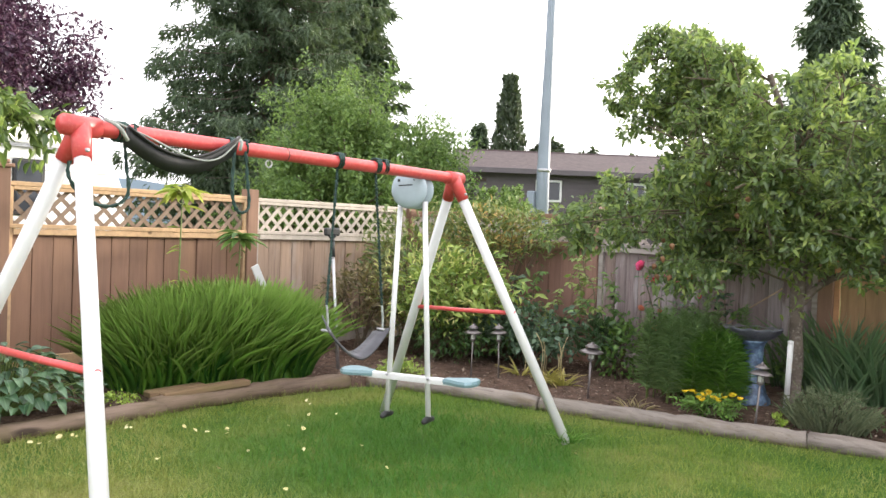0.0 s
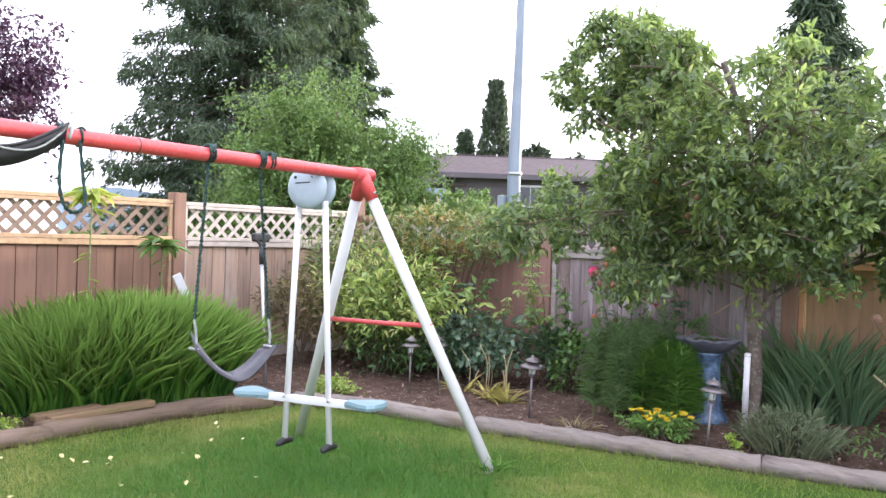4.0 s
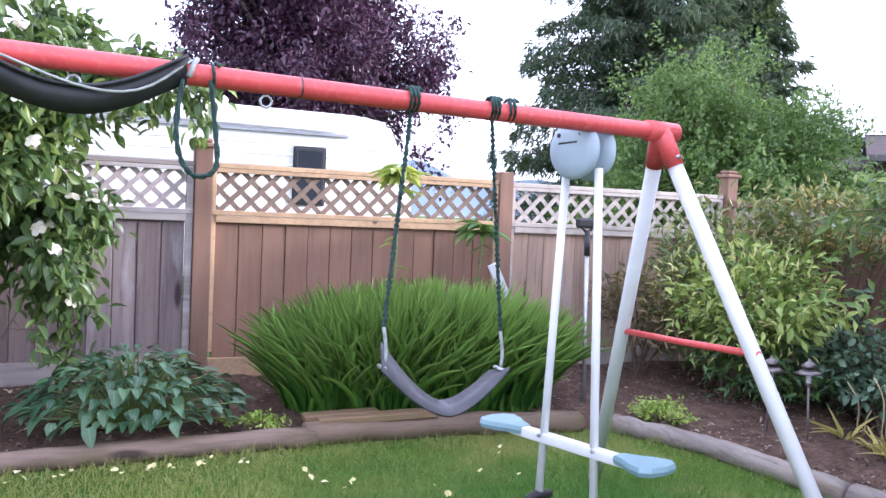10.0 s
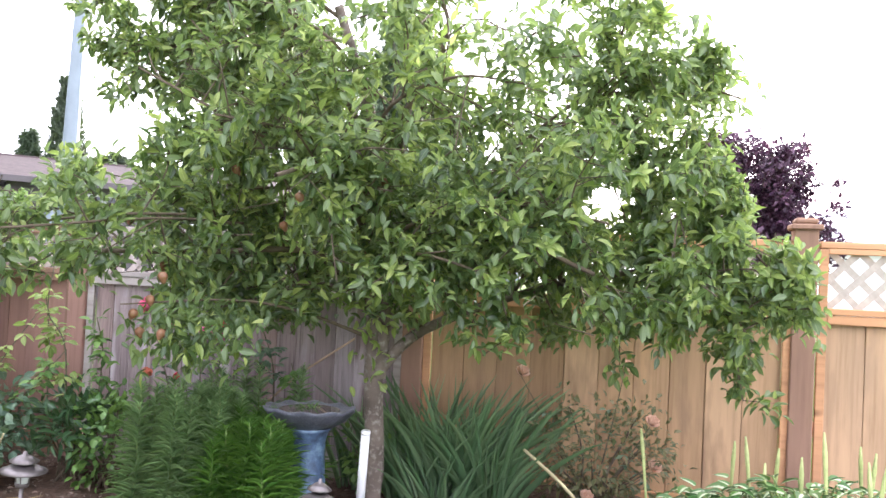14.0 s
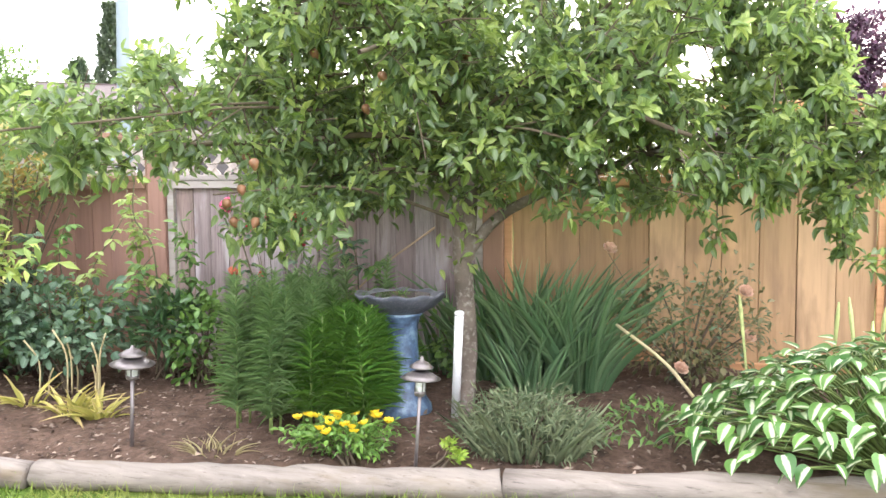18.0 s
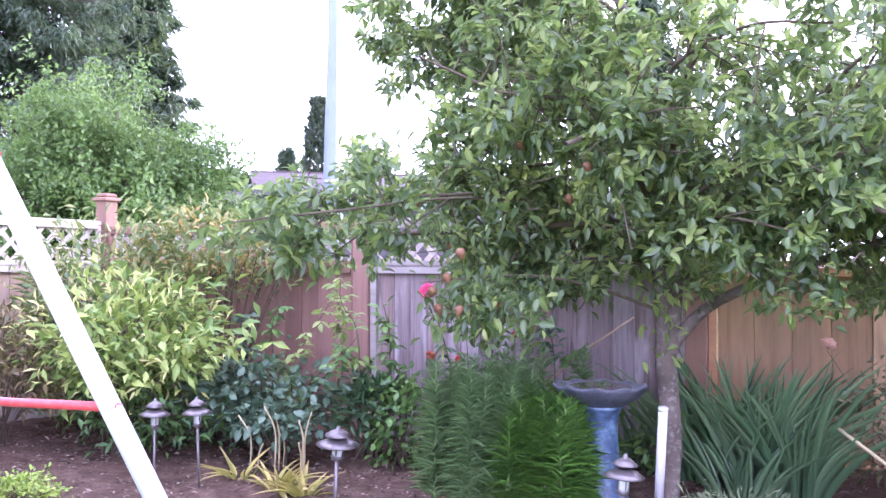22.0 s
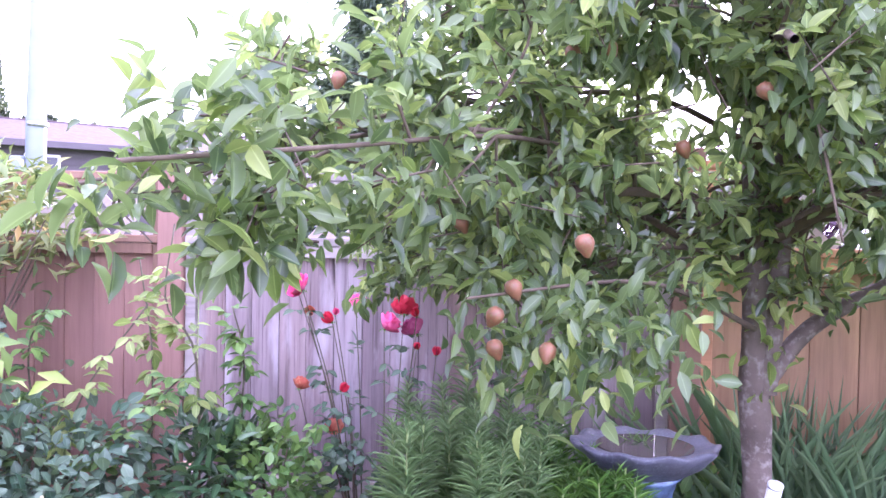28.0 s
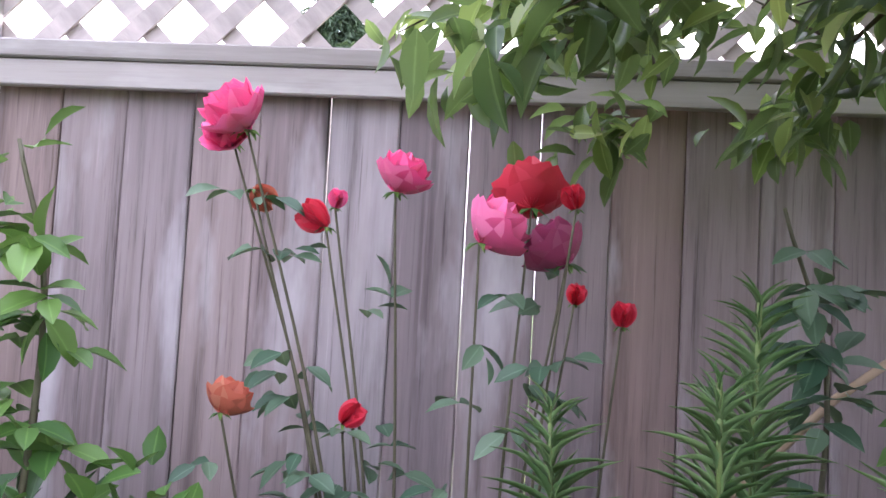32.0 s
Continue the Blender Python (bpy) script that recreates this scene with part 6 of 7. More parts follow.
for i in range(17):
    x, y = rng.uniform(-0.75, 0.7), rng.uniform(-0.25, 0.42)
    h = rng.uniform(0.60, 0.80)
    lean = rng.normal(0, 0.04, 2)
    st = tube_part("flower_stalk", curve_points([(x, y, 0.25), (x + lean[0] * 0.5, y, h * 0.7), (x + lean[0], y + lean[1], h)], 7), [0.006, 0.006, 0.006, 0.007, 0.009, 0.010, 0.004], plain_mat("flower_stalk_green", (0.36, 0.40, 0.16), 0.6, vary=0.2, scale=40) if i == 0 else bpy.data.materials["flower_stalk_green"], hr, 6, "pale yellow-green budding flower stalk" if i == 0 else "")

# lily clump: upright stems with whorls of narrow leaves
M_LILY = leaf_mat("lily_leaves", (0.10, 0.20, 0.07), (0.26, 0.39, 0.165), rough=0.42, trans=0.3, vein=0.3)
M_LILY_D = leaf_mat("bright_lily_leaves", (0.045, 0.14, 0.02), (0.15, 0.31, 0.05), rough=0.42, trans=0.25, vein=0.2)


def lilies(name, stems, mat, label, seed, leaf=0.10, start=0.10, density=290):
    cx, cy = float(np.mean([s[0] for s in stems])), float(np.mean([s[1] for s in stems]))
    z0 = gz(cx, cy)
    t = thing(name, cx, cy, z0, label, "lilies")
    rng = np.random.default_rng(seed)
    B, A, U, L = [], [], [], []
    for sx, sy, top in stems:
        h = top - z0
        lean = rng.normal(0, 0.03, 2)
        p = curve_points([(sx - cx, sy - cy, 0), (sx - cx + lean[0] * 0.4, sy - cy + lean[1] * 0.4, h * 0.5), (sx - cx + lean[0], sy - cy + lean[1], h)], 8)
        tube_part("stem", p, np.linspace(0.006, 0.0035, 8), M_STEM, t, 5)
        n = int(density * h)
        f = np.sort(rng.uniform(start, 1.0, n))
        q = np.stack([np.interp(f, np.linspace(0, 1, 8), p[:, k]) for k in range(3)], -1)
        ang = np.arange(n) * 2.4 + rng.uniform(0, 6)
        o = np.stack([np.cos(ang), np.sin(ang), 0 * ang], -1)
        rise = 1.0 + 1.5 * np.clip(f - 0.55, 0, 1) ** 1.2 * 2
        B.append(q)
        A.append(o + np.stack([0 * f, 0 * f, rise], -1) + rng.normal(0, 0.42, (n, 3)))
        U.append(np.tile((0, 0, 1.0), (n, 1)) - o * rise[:, None] * 0.5)
        L.append(leaf * (1.15 - 0.75 * f**2.5) * rng.uniform(0.75, 1.15, n))
    L = np.concatenate(L)
    leaf_cloud("leaves", np.concatenate(B), np.concatenate(A), np.concatenate(U), L * 1.15, 0.0040, leaf_shape("blade", 5, 0.25, 0.42), mat, t)
    return t


rng = np.random.default_rng(61)
tall = [(-3.22, 8.36, 0.72), (-3.0, 8.32, 0.87), (-3.05, 8.2, 0.78), (-2.82, 8.1, 0.82), (-2.95, 7.95, 0.76), (-2.70, 8.25, 0.80)]
front = [(x, y, 0.80 - 0.10 * abs(x + 2.95) - 0.05 * rng.uniform() - (0.12 if y > 7.7 else 0)) for x, y in zip(rng.uniform(-3.12, -2.72, 26), rng.uniform(7.22, 7.8, 26))]
lilies("lily_clump", front, M_LILY, "tall clump of lily stems with narrow grey-green leaves", 71, 0.108, 0.10, 340)
lilies("lily_clump", tall, M_LILY, "loose group of tall lily stems against the fence", 72, 0.11)
back = [(x, y, rng.uniform(0.55, 0.68)) for x, y in zip(rng.uniform(-2.74, -2.40, 46), rng.uniform(7.3, 7.8, 46))]
lilies("lily_clump", back, M_LILY_D, "bright green clump of lily stems beside the birdbath", 73, 0.125, 0.12, 250)

M_IRIS = leaf_mat("iris_blades", (0.07, 0.15, 0.07), (0.20, 0.31, 0.16), rough=0.42, trans=0.28)
for i, (x, y, n, L) in enumerate(((-1.97, 8.24, 70, 0.64), (-1.76, 8.22, 110, 0.70), (-1.56, 8.16, 84, 0.62), (-1.78, 8.0, 46, 0.46), (-2.3, 8.4, 26, 0.55))):
    blade_parts("iris_clump", x, y, 0.16, 0.09, n, L, 0.024, M_IRIS, "stiff blue-green sword-leaved iris clump", "iris", 300 + i, 0.34, 0.30, "iris clumps")
ob = tube_part("bent_flower_stem", curve_points([(-1.35, 8.0, 0.52), (-1.12, 7.85, 0.38), (-0.98, 7.75, 0.24)], 8), 0.008, plain_mat("dry_stem", (0.45, 0.38, 0.22), 0.8, vary=0.2), None, 6)
tagged(ob, "dry bent flower stem leaning out of the iris", "stem")

M_LAV = leaf_mat("lavender_grey_green", (0.10, 0.14, 0.075), (0.22, 0.25, 0.14), rough=0.7, trans=0.15)
bush("lavender_bush", -1.66, 7.28, (0.27, 0.2, 0.14), 0.20, 2300, 0.045, 0.16, M_LAV, "soft grey-green lavender bush by the edging", 311, "lavender", 60, stems=40, low=0.03)
tagged(blades("lavender_shoots", -1.66, 7.28, 0.24, 0.16, 300, 0.25, 0.0035, M_LAV, "thin upright grey-green lavender shoots", "lavender", 319, 0.7, leaf_shape("blade", 3, 0.2, 0.1)), kind="stuff")
M_SEDGE = leaf_mat("pale_tuft", (0.30, 0.24, 0.12), (0.46, 0.40, 0.22), rough=0.8, trans=0.1)
blades("grass_tuft", -2.76, 5.63, 0.07, 0.07, 70, 0.085, 0.005, M_FOUNTAIN, "dark green tuft of grass round the swing leg", "grass tuft", 318, 0.7)
blades("dry_tuft", -3.0, 6.98, 0.12, 0.07, 30, 0.10, 0.005, M_SEDGE, "tuft of dry straw-coloured stems", "dry tuft", 312, 0.9)

# yellow flowers
yf = bush("yellow_flower_plant", -2.40, 7.05, (0.21, 0.15, 0.075), 0.15, 1000, 0.036, 0.5, leaf_mat("daisy_foliage", (0.07, 0.17, 0.03), (0.18, 0.32, 0.06), trans=0.25), "low bright green plant with many yellow flowers", 321, "flowers", 22, stems=8)
M_YEL = leaf_mat("yellow_petals", (0.72, 0.50, 0.02), (0.85, 0.68, 0.05), rough=0.6, trans=0.25, green=False)


def bloom_mesh(name, rings, mat, cup=0.5, wide=1.25):
    """Layered petals: rings of (count, radius, lift)."""
    V, Q, base = [], [], 0
    uvs = []
    sv, sq, suv = leaf_shape("petal", 5, cup, -0.55)
    for count, radius, lift, turn in rings:
        for i in range(count):
            a = math.tau * i / count + turn
            d = np.array((math.cos(a), math.sin(a), 0.0))
            ah = unit(d * math.cos(lift) + np.array((0, 0, 1.0)) * math.sin(lift))
            up = unit(np.array((0, 0, 1.0)) * math.cos(lift) - d * math.sin(lift))
            side = np.cross(ah, up)
            v = side * (sv[:, :1] * radius * wide) + ah * (sv[:, 1:2] * radius) + up * (sv[:, 2:3] * radius)
            V.append(v)
            Q.append(sq + base)
            uvs.append(suv)
            base += len(v)
    return make_mesh(name, np.concatenate(V), np.concatenate(Q), mat, True, np.concatenate(uvs))


daisy = bloom_mesh("flower", [(8, 0.026, 0.15, 0), (6, 0.018, 0.5, 0.3)], M_YEL, 0.1, 0.6)
for i in range(24):
    a, r = rng.uniform(0, math.tau), math.sqrt(rng.uniform(0, 1))
    ob = hang("flower", daisy, yf, pose(math.cos(a) * r * 0.22, math.sin(a) * r * 0.15, 0.155 + 0.045 * (1 - r) + rng.uniform(-0.02, 0.02), rng.uniform(-30, 10), rng.uniform(-20, 20), rng.uniform(0, 90)))
    if i == 0:
        ob["label"] = "bright yellow flower"

# yellowing daylilies
M_DAY = leaf_mat("yellowing_leaves", (0.30, 0.28, 0.06), (0.58, 0.50, 0.14), rough=0.6, trans=0.25, tip=(0.42, 0.30, 0.14))
for i, (x, y, n) in enumerate(((-4.02, 7.32, 34), (-3.84, 7.30, 26), (-4.33, 7.38, 14))):
    blade_parts("daylily", x, y, 0.08, 0.06, n, 0.21, 0.034, M_DAY, "yellowing daylily leaves on bare soil", "daylily", 330 + i, 0.75, 0.6, "daylilies")
for i in range(9):
    x, y = rng.uniform(-4.45, -4.02), rng.uniform(7.55, 7.7)
    h = rng.uniform(0.25, 0.48)
    ob = tube_part("dry_stalk", curve_points([(x, y, gz(x, y)), (x + 0.02, y - 0.02, h * 0.7), (x + rng.uniform(-0.09, 0.09), y - 0.05, h)], 7), 0.005, bpy.data.materials["dry_stem"], None, 5)
    tagged(ob, "thin dry tan stalk standing in the soil", "stalk", "dry stalks")

# corner shrubs
M_RHODO = leaf_mat("rhododendron_leaves", (0.07, 0.13, 0.04), (0.28, 0.28, 0.09), rough=0.45, trans=0.22)
M_RHODO_O = leaf_mat("orange_new_growth", (0.32, 0.20, 0.06), (0.46, 0.32, 0.10), rough=0.5, trans=0.25)
M_GOLD = leaf_mat("golden_green_leaves", (0.10, 0.19, 0.035), (0.42, 0.50, 0.12), rough=0.45, trans=0.3)
bush("rhododendron", -6.25, 8.05, (0.62, 0.45, 0.62), 0.98, 2100, 0.10, 0.36, M_RHODO, "olive green shrub filling the fence corner", 401, "shrub", 40, stems=18, box=8.62)
bush("rhododendron", -5.25, 8.25, (0.75, 0.28, 0.26), 1.36, 1300, 0.09, 0.36, M_RHODO, "olive green shrub spreading along the fence top", 402, "shrub", 30, stems=16, box=8.6, low=0.5)
bush("orange_tipped_shrub", -5.5, 8.2, (0.55, 0.2, 0.24), 1.38, 420, 0.08, 0.34, M_RHODO_O, "shrub shoots with orange-tinted new leaves", 403, "shrub", 12, stems=8, box=8.6, low=0.8)
bush("golden_shrub", -5.55, 7.6, (0.74, 0.42, 0.36), 0.78, 1900, 0.10, 0.46, M_GOLD, "bushy shrub with golden green leaves", 404, "shrub", 28, stems=18)
def flower_spikes(t, radii, mid, n, seed):
    """Pale spikes standing out of the upper side of a shrub."""
    rg = np.random.default_rng(seed)
    d = unit(rg.normal(size=(n, 3)) + (0.25, -0.3, 0.6))
    b = d * np.array(radii) * rg.uniform(0.8, 1.15, (n, 1)) + (0, 0, mid)
    a = unit(d * 0.7 + rg.normal(0, 0.4, (n, 3)) + (0, 0, 0.3))
    ob = leaf_cloud("flower_spikes", b, a, rg.normal(size=(n, 3)) + (0, 0, 1.0), rg.uniform(0.05, 0.10, n), 0.022, LEAF_LOW, leaf_mat("cream_flower_spikes", (0.48, 0.50, 0.14), (0.70, 0.68, 0.30), rough=0.6, trans=0.3, green=False), t)
    ob["label"], ob["kind"] = "cream-yellow leaf tips", "stuff"


flower_spikes(bpy.data.objects["golden_shrub"], (0.80, 0.48, 0.42), 0.68, 280, 409)
bush("rhododendron", -6.3, 7.3, (0.42, 0.34, 0.28), 0.62, 900, 0.09, 0.34, leaf_mat("bronze_rhododendron_leaves", (0.09, 0.07, 0.035), (0.26, 0.19, 0.09), rough=0.45, trans=0.2), "dark bronze-leaved shrub in the fence corner", 406, "shrub", 22, stems=12)
bush("green_shrub", -5.35, 7.75, (0.72, 0.45, 0.25), 0.36, 1300, 0.08, 0.45, leaf_mat("shade_green_leaves", (0.03, 0.085, 0.022), (0.10, 0.19, 0.045), trans=0.2), "dark green shrub under the golden one", 405, "shrub", 34, stems=10)
M_ROSELEAF = leaf_mat("blue_green_rose_leaves", (0.04, 0.095, 0.055), (0.14, 0.21, 0.13), rough=0.45, trans=0.2, vein=0.25)
M_PEONY = leaf_mat("dark_peony_leaves", (0.025, 0.075, 0.03), (0.07, 0.14, 0.05), rough=0.33, trans=0.12, vein=0.3, spec=0.6)
M_MIDGREEN = leaf_mat("mid_green_leaves", (0.05, 0.13, 0.03), (0.16, 0.28, 0.06), rough=0.45, trans=0.25, vein=0.25)
OVAL6 = leaf_shape("oval", 4, 0.25, 0.2)
bush("rose_bush", -4.62, 7.92, (0.46, 0.32, 0.24), 0.40, 1050, 0.065, 0.68, M_ROSELEAF, "low spreading rose bush with blue-green leaves", 411, "rose bush", 34, stems=14, shape=OVAL6)
bush("rose_bush", -4.35, 7.72, (0.28, 0.2, 0.14), 0.34, 380, 0.065, 0.68, M_ROSELEAF, "low rose bush with blue-green leaves", 416, "rose bush", 18, stems=8, shape=OVAL6, low=0.14)
bush("rose_bush", -5.02, 8.1, (0.35, 0.3, 0.3), 0.42, 620, 0.06, 0.62, M_ROSELEAF, "rose bush with blue-green leaves by the fence", 412, "rose bush", 26, stems=14, shape=OVAL6)
bush("peony", -4.0, 8.12, (0.24, 0.2, 0.17), 0.40, 330, 0.115, 0.3, M_PEONY, "peony with glossy dark narrow leaves", 413, "peony", 20, stems=12, shape=OVAL6)
bush("leafy_shrub", -3.72, 8.1, (0.17, 0.2, 0.24), 0.38, 560, 0.055, 0.72, M_MIDGREEN, "fresh green leafy shrub at the fence", 414, "shrub", 24, stems=10, shape=OVAL6)
bush("leafy_shrub", -3.45, 8.35, (0.25, 0.15, 0.16), 0.26, 380, 0.05, 0.7, M_ROSELEAF, "low green growth at the foot of the roses", 415, "shrub", 20, stems=8, shape=OVAL6, box=8.62)
bush("low_green_plant", -2.2, 8.3, (0.2, 0.16, 0.22), 0.33, 260, 0.06, 0.6, M_MIDGREEN, "loose green plant behind the birdbath", 417, "plant", 18, stems=8, shape=OVAL6)
bush("low_green_plant", -1.15, 7.55, (0.30, 0.18, 0.06), 0.17, 170, 0.05, 0.45, M_MIDGREEN, "sprawling green seedlings on the soil", 418, "plant", 20, stems=6)
bush("sedum", -5.02, 6.52, (0.22, 0.16, 0.07), 0.12, 900, 0.028, 0.6, leaf_mat("lime_sedum", (0.16, 0.27, 0.03), (0.34, 0.44, 0.06), trans=0.2), "low mound of lime green groundcover", 421, "groundcover", 26, stems=3)
bush("sedum", -5.42, 4.05, (0.08, 0.20, 0.05), 0.10, 320, 0.03, 0.6, bpy.data.materials["lime_sedum"], "small lime green groundcover by the edging", 422, "groundcover", 14, stems=3)
bush("sedum", -1.98, 7.04, (0.08, 0.06, 0.05), 0.10, 120, 0.03, 0.6, bpy.data.materials["lime_sedum"], "tiny lime green plant by the edging", 423, "groundcover", 8, stems=2)


# roses: canes with blooms
M_PINK = leaf_mat("pink_petals", (0.88, 0.10, 0.31), (0.96, 0.25, 0.48), rough=0.5, trans=0.25, green=False)
M_ROSERED = leaf_mat("red_petals", (0.62, 0.02, 0.05), (0.78, 0.07, 0.12), rough=0.5, trans=0.2, green=False)
M_PURPLE = leaf_mat("faded_purple_petals", (0.40, 0.05, 0.16), (0.52, 0.12, 0.24), rough=0.55, trans=0.2, green=False)
M_FADED = leaf_mat("faded_coral_petals", (0.55, 0.10, 0.06), (0.66, 0.26, 0.16), rough=0.6, trans=0.2, green=False)
M_PEACH = leaf_mat("pale_peach_petals", (0.75, 0.50, 0.38), (0.82, 0.62, 0.50), rough=0.55, trans=0.25, green=False)
FULL = [(6, 0.85, 0.05, 0), (6, 0.92, 0.45, 0.5), (6, 0.92, 0.8, 0.2), (6, 0.85, 1.05, 0.8), (5, 0.75, 1.25, 0.7)]
BUD = [(5, 1.0, 1.1, 0), (4, 0.95, 1.3, 0.6)]
PETALS = {}


def rose_bloom(parent, m, spec, mat, label):
    """A bloom: a closed heart with petals of their own round it."""
    if mat.name not in PETALS:
        sv, sq, suv = leaf_shape("petal", 5, 0.5, -0.55)
        heart = bloom_mesh("bloom", [(5, 0.75, 1.3, 0.2), (4, 0.62, 1.42, 0.1)], mat, 0.7)
        PETALS[mat.name] = (heart, make_mesh("petal", sv * (1.25, 1, 1), sq, mat, True, suv))
    heart, pet = PETALS[mat.name]
    ob = hang("bloom", heart, parent, m, label)
    for count, radius, lift, turn in spec:
        for i in range(count):
            a = math.degrees(math.tau * i / count + turn)
            hang("petal", pet, ob, pose(0, 0, 0, 0, 0, a - 90) @ pose(0, 0, 0, math.degrees(lift), 0, 0) @ Matrix.Scale(radius, 4))
    return ob



def cane(parent, pts, r=0.005, leaves=8, size=0.055, mat=None, seed=0, label=""):
    c = curve_points(pts, 14)
    tube_part("cane", c, np.linspace(r, r * 0.55, 14), M_ROSE_STEM, parent, 6, label)
    if leaves:
        rg = np.random.default_rng(seed)
        f = rg.uniform(0.15, 0.92, leaves)
        at = np.stack([np.interp(f, np.linspace(0, 1, 14), c[:, k]) for k in range(3)], -1)
        d = unit(rg.normal(size=(leaves, 3)) * (1, 0.8, 0.35))
        b, a = [], []
        for p, q in zip(at, d):
            s = np.cross(q, (0, 0, 1.0))
            for off, dirv in ((0.05, q), (0.03, q * 0.4 + s), (0.03, q * 0.4 - s)):
                b.append(p + q * off)
                a.append(dirv - (0, 0, 0.2))
        b, a = np.array(b), np.array(a)
        L = size * rg.uniform(0.75, 1.15, len(b))
        leaf_cloud("cane_leaves", b, a, np.tile((0, -0.3, 1.0), (len(b), 1)) + rg.normal(0, 0.3, b.shape), L, L * 0.62, OVAL6, mat or M_ROSELEAF, parent)


def rose_plant():
    t = thing("pink_rose", -3.45, 8.45, gz(-3.45, 8.45), "tall pink and red roses on thin canes before the silvered fence", "rose")
    o = np.array((-3.45, 8.45, gz(-3.45, 8.45)))
    data = [  # bloom x, z, radius, petals, material, foot x
        (-3.70, 1.095, 0.034, FULL, M_PINK, -3.48, (25, -35)), (-3.735, 1.078, 0.026, FULL, M_PINK, -3.48, (30, -50)), (-3.487, 1.018, 0.029, FULL, M_PINK, -3.45, (20, 10)),
        (-3.357, 0.948, 0.034, FULL, M_PINK, -3.36, (45, -15)), (-3.286, 1.006, 0.036, FULL, M_ROSERED, -3.33, (35, 20)), (-3.232, 0.925, 0.033, FULL, M_PURPLE, -3.33, (30, 30)),
        (-3.225, 0.995, 0.018, BUD, M_ROSERED, -3.3, (10, 20)), (-3.587, 0.96, 0.026, BUD, M_ROSERED, -3.46, (50, -25)), (-3.575, 0.985, 0.015, BUD, M_PINK, -3.46, (0, 20)), (-3.222, 0.862, 0.015, BUD, M_ROSERED, -3.3, (20, 10)),
        (-3.150, 0.835, 0.019, BUD, M_ROSERED, -3.2, (5, 5)), (-3.545, 0.672, 0.021, BUD, M_ROSERED, -3.5, (40, 20)), (-3.71, 0.685, 0.024, FULL, M_FADED, -3.62, (30, 20)), (-3.70, 1.01, 0.022, BUD, M_FADED, -3.5, (120, 20)), (-3.572, 0.505, 0.028, FULL, M_FADED, -3.5, (60, -20))]
    for i, (x, z, r, spec, mat, fx, tilt) in enumerate(data):
        y = 8.42 + (0.03 if i % 3 else -0.02)
        head = np.array((x, y, z - r * 0.4)) - o
        rose_bloom(t, pose(*head, *tilt, 40 * i) @ Matrix.Scale(r * (1.85 if spec is FULL else 1.55), 4), spec, mat, {"pink_petals": "full pink rose bloom", "red_petals": "red rose bloom", "faded_purple_petals": "faded purple rose bloom", "faded_coral_petals": "withered coral rose"}[mat.name])
        foot = np.array((fx, 8.47, o[2])) - o
        mid = foot * 0.45 + head * 0.55 + ((x - fx) * -0.12, 0.01, 0)
        cane(t, [foot, mid, head], 0.0034, 6 if r > 0.02 else 2, 0.05, M_ROSELEAF, 500 + i)
        rg = np.random.default_rng(i)
        sep = np.tile(head, (5, 1))
        an = np.arange(5) * 1.257
        leaf_cloud("sepals", sep, np.stack([np.cos(an), np.sin(an), np.full(5, -0.3)], -1), np.tile((0, 0, 1.0), (5, 1)), r * 0.8, r * 0.35, LEAF_LOW, M_MIDGREEN, t)["kind"] = "stuff"
    return t


rose_plant()


def arching_canes():
    t = thing("climbing_rose", -4.3, 8.15, gz(-4.3, 8.15), "arching rose canes with light green leaves by the fence post", "rose")
    o = np.array((-4.3, 8.15, gz(-4.3, 8.15)))
    runs = [[(-4.55, 8.1, 0.3), (-4.45, 8.02, 0.66), (-4.17, 8.0, 1.04)], [(-4.5, 8.05, 0.25), (-4.25, 8.02, 0.55), (-3.98, 8.02, 0.84)], [(-3.98, 8.05, 0.3), (-3.99, 8.02, 0.85), (-4.10, 8.0, 1.05), (-4.06, 7.98, 1.34)],
            [(-4.7, 8.2, 0.3), (-4.75, 8.15, 0.8), (-4.62, 8.1, 1.05)], [(-5.0, 8.2, 0.3), (-4.95, 8.1, 0.75), (-4.8, 8.0, 0.98)], [(-3.9, 8.2, 0.35), (-3.87, 8.2, 0.8), (-3.92, 8.2, 1.02)], [(-4.3, 8.3, 0.3), (-4.3, 8.3, 0.8), (-4.36, 8.3, 1.2)], [(-2.75, 8.4, 0.3), (-2.72, 8.38, 0.6), (-2.75, 8.35, 0.82)], [(-2.9, 8.45, 0.3), (-2.88, 8.4, 0.75), (-2.95, 8.38, 1.0)]]
    for i, r in enumerate(runs):
        cane(t, [np.array(p) - o for p in r], 0.005, 26, 0.062, M_PEAR_NEW if i in (0, 2, 6) else M_MIDGREEN if i % 2 else M_ROSELEAF, 560 + i)
    return t


arching_canes()


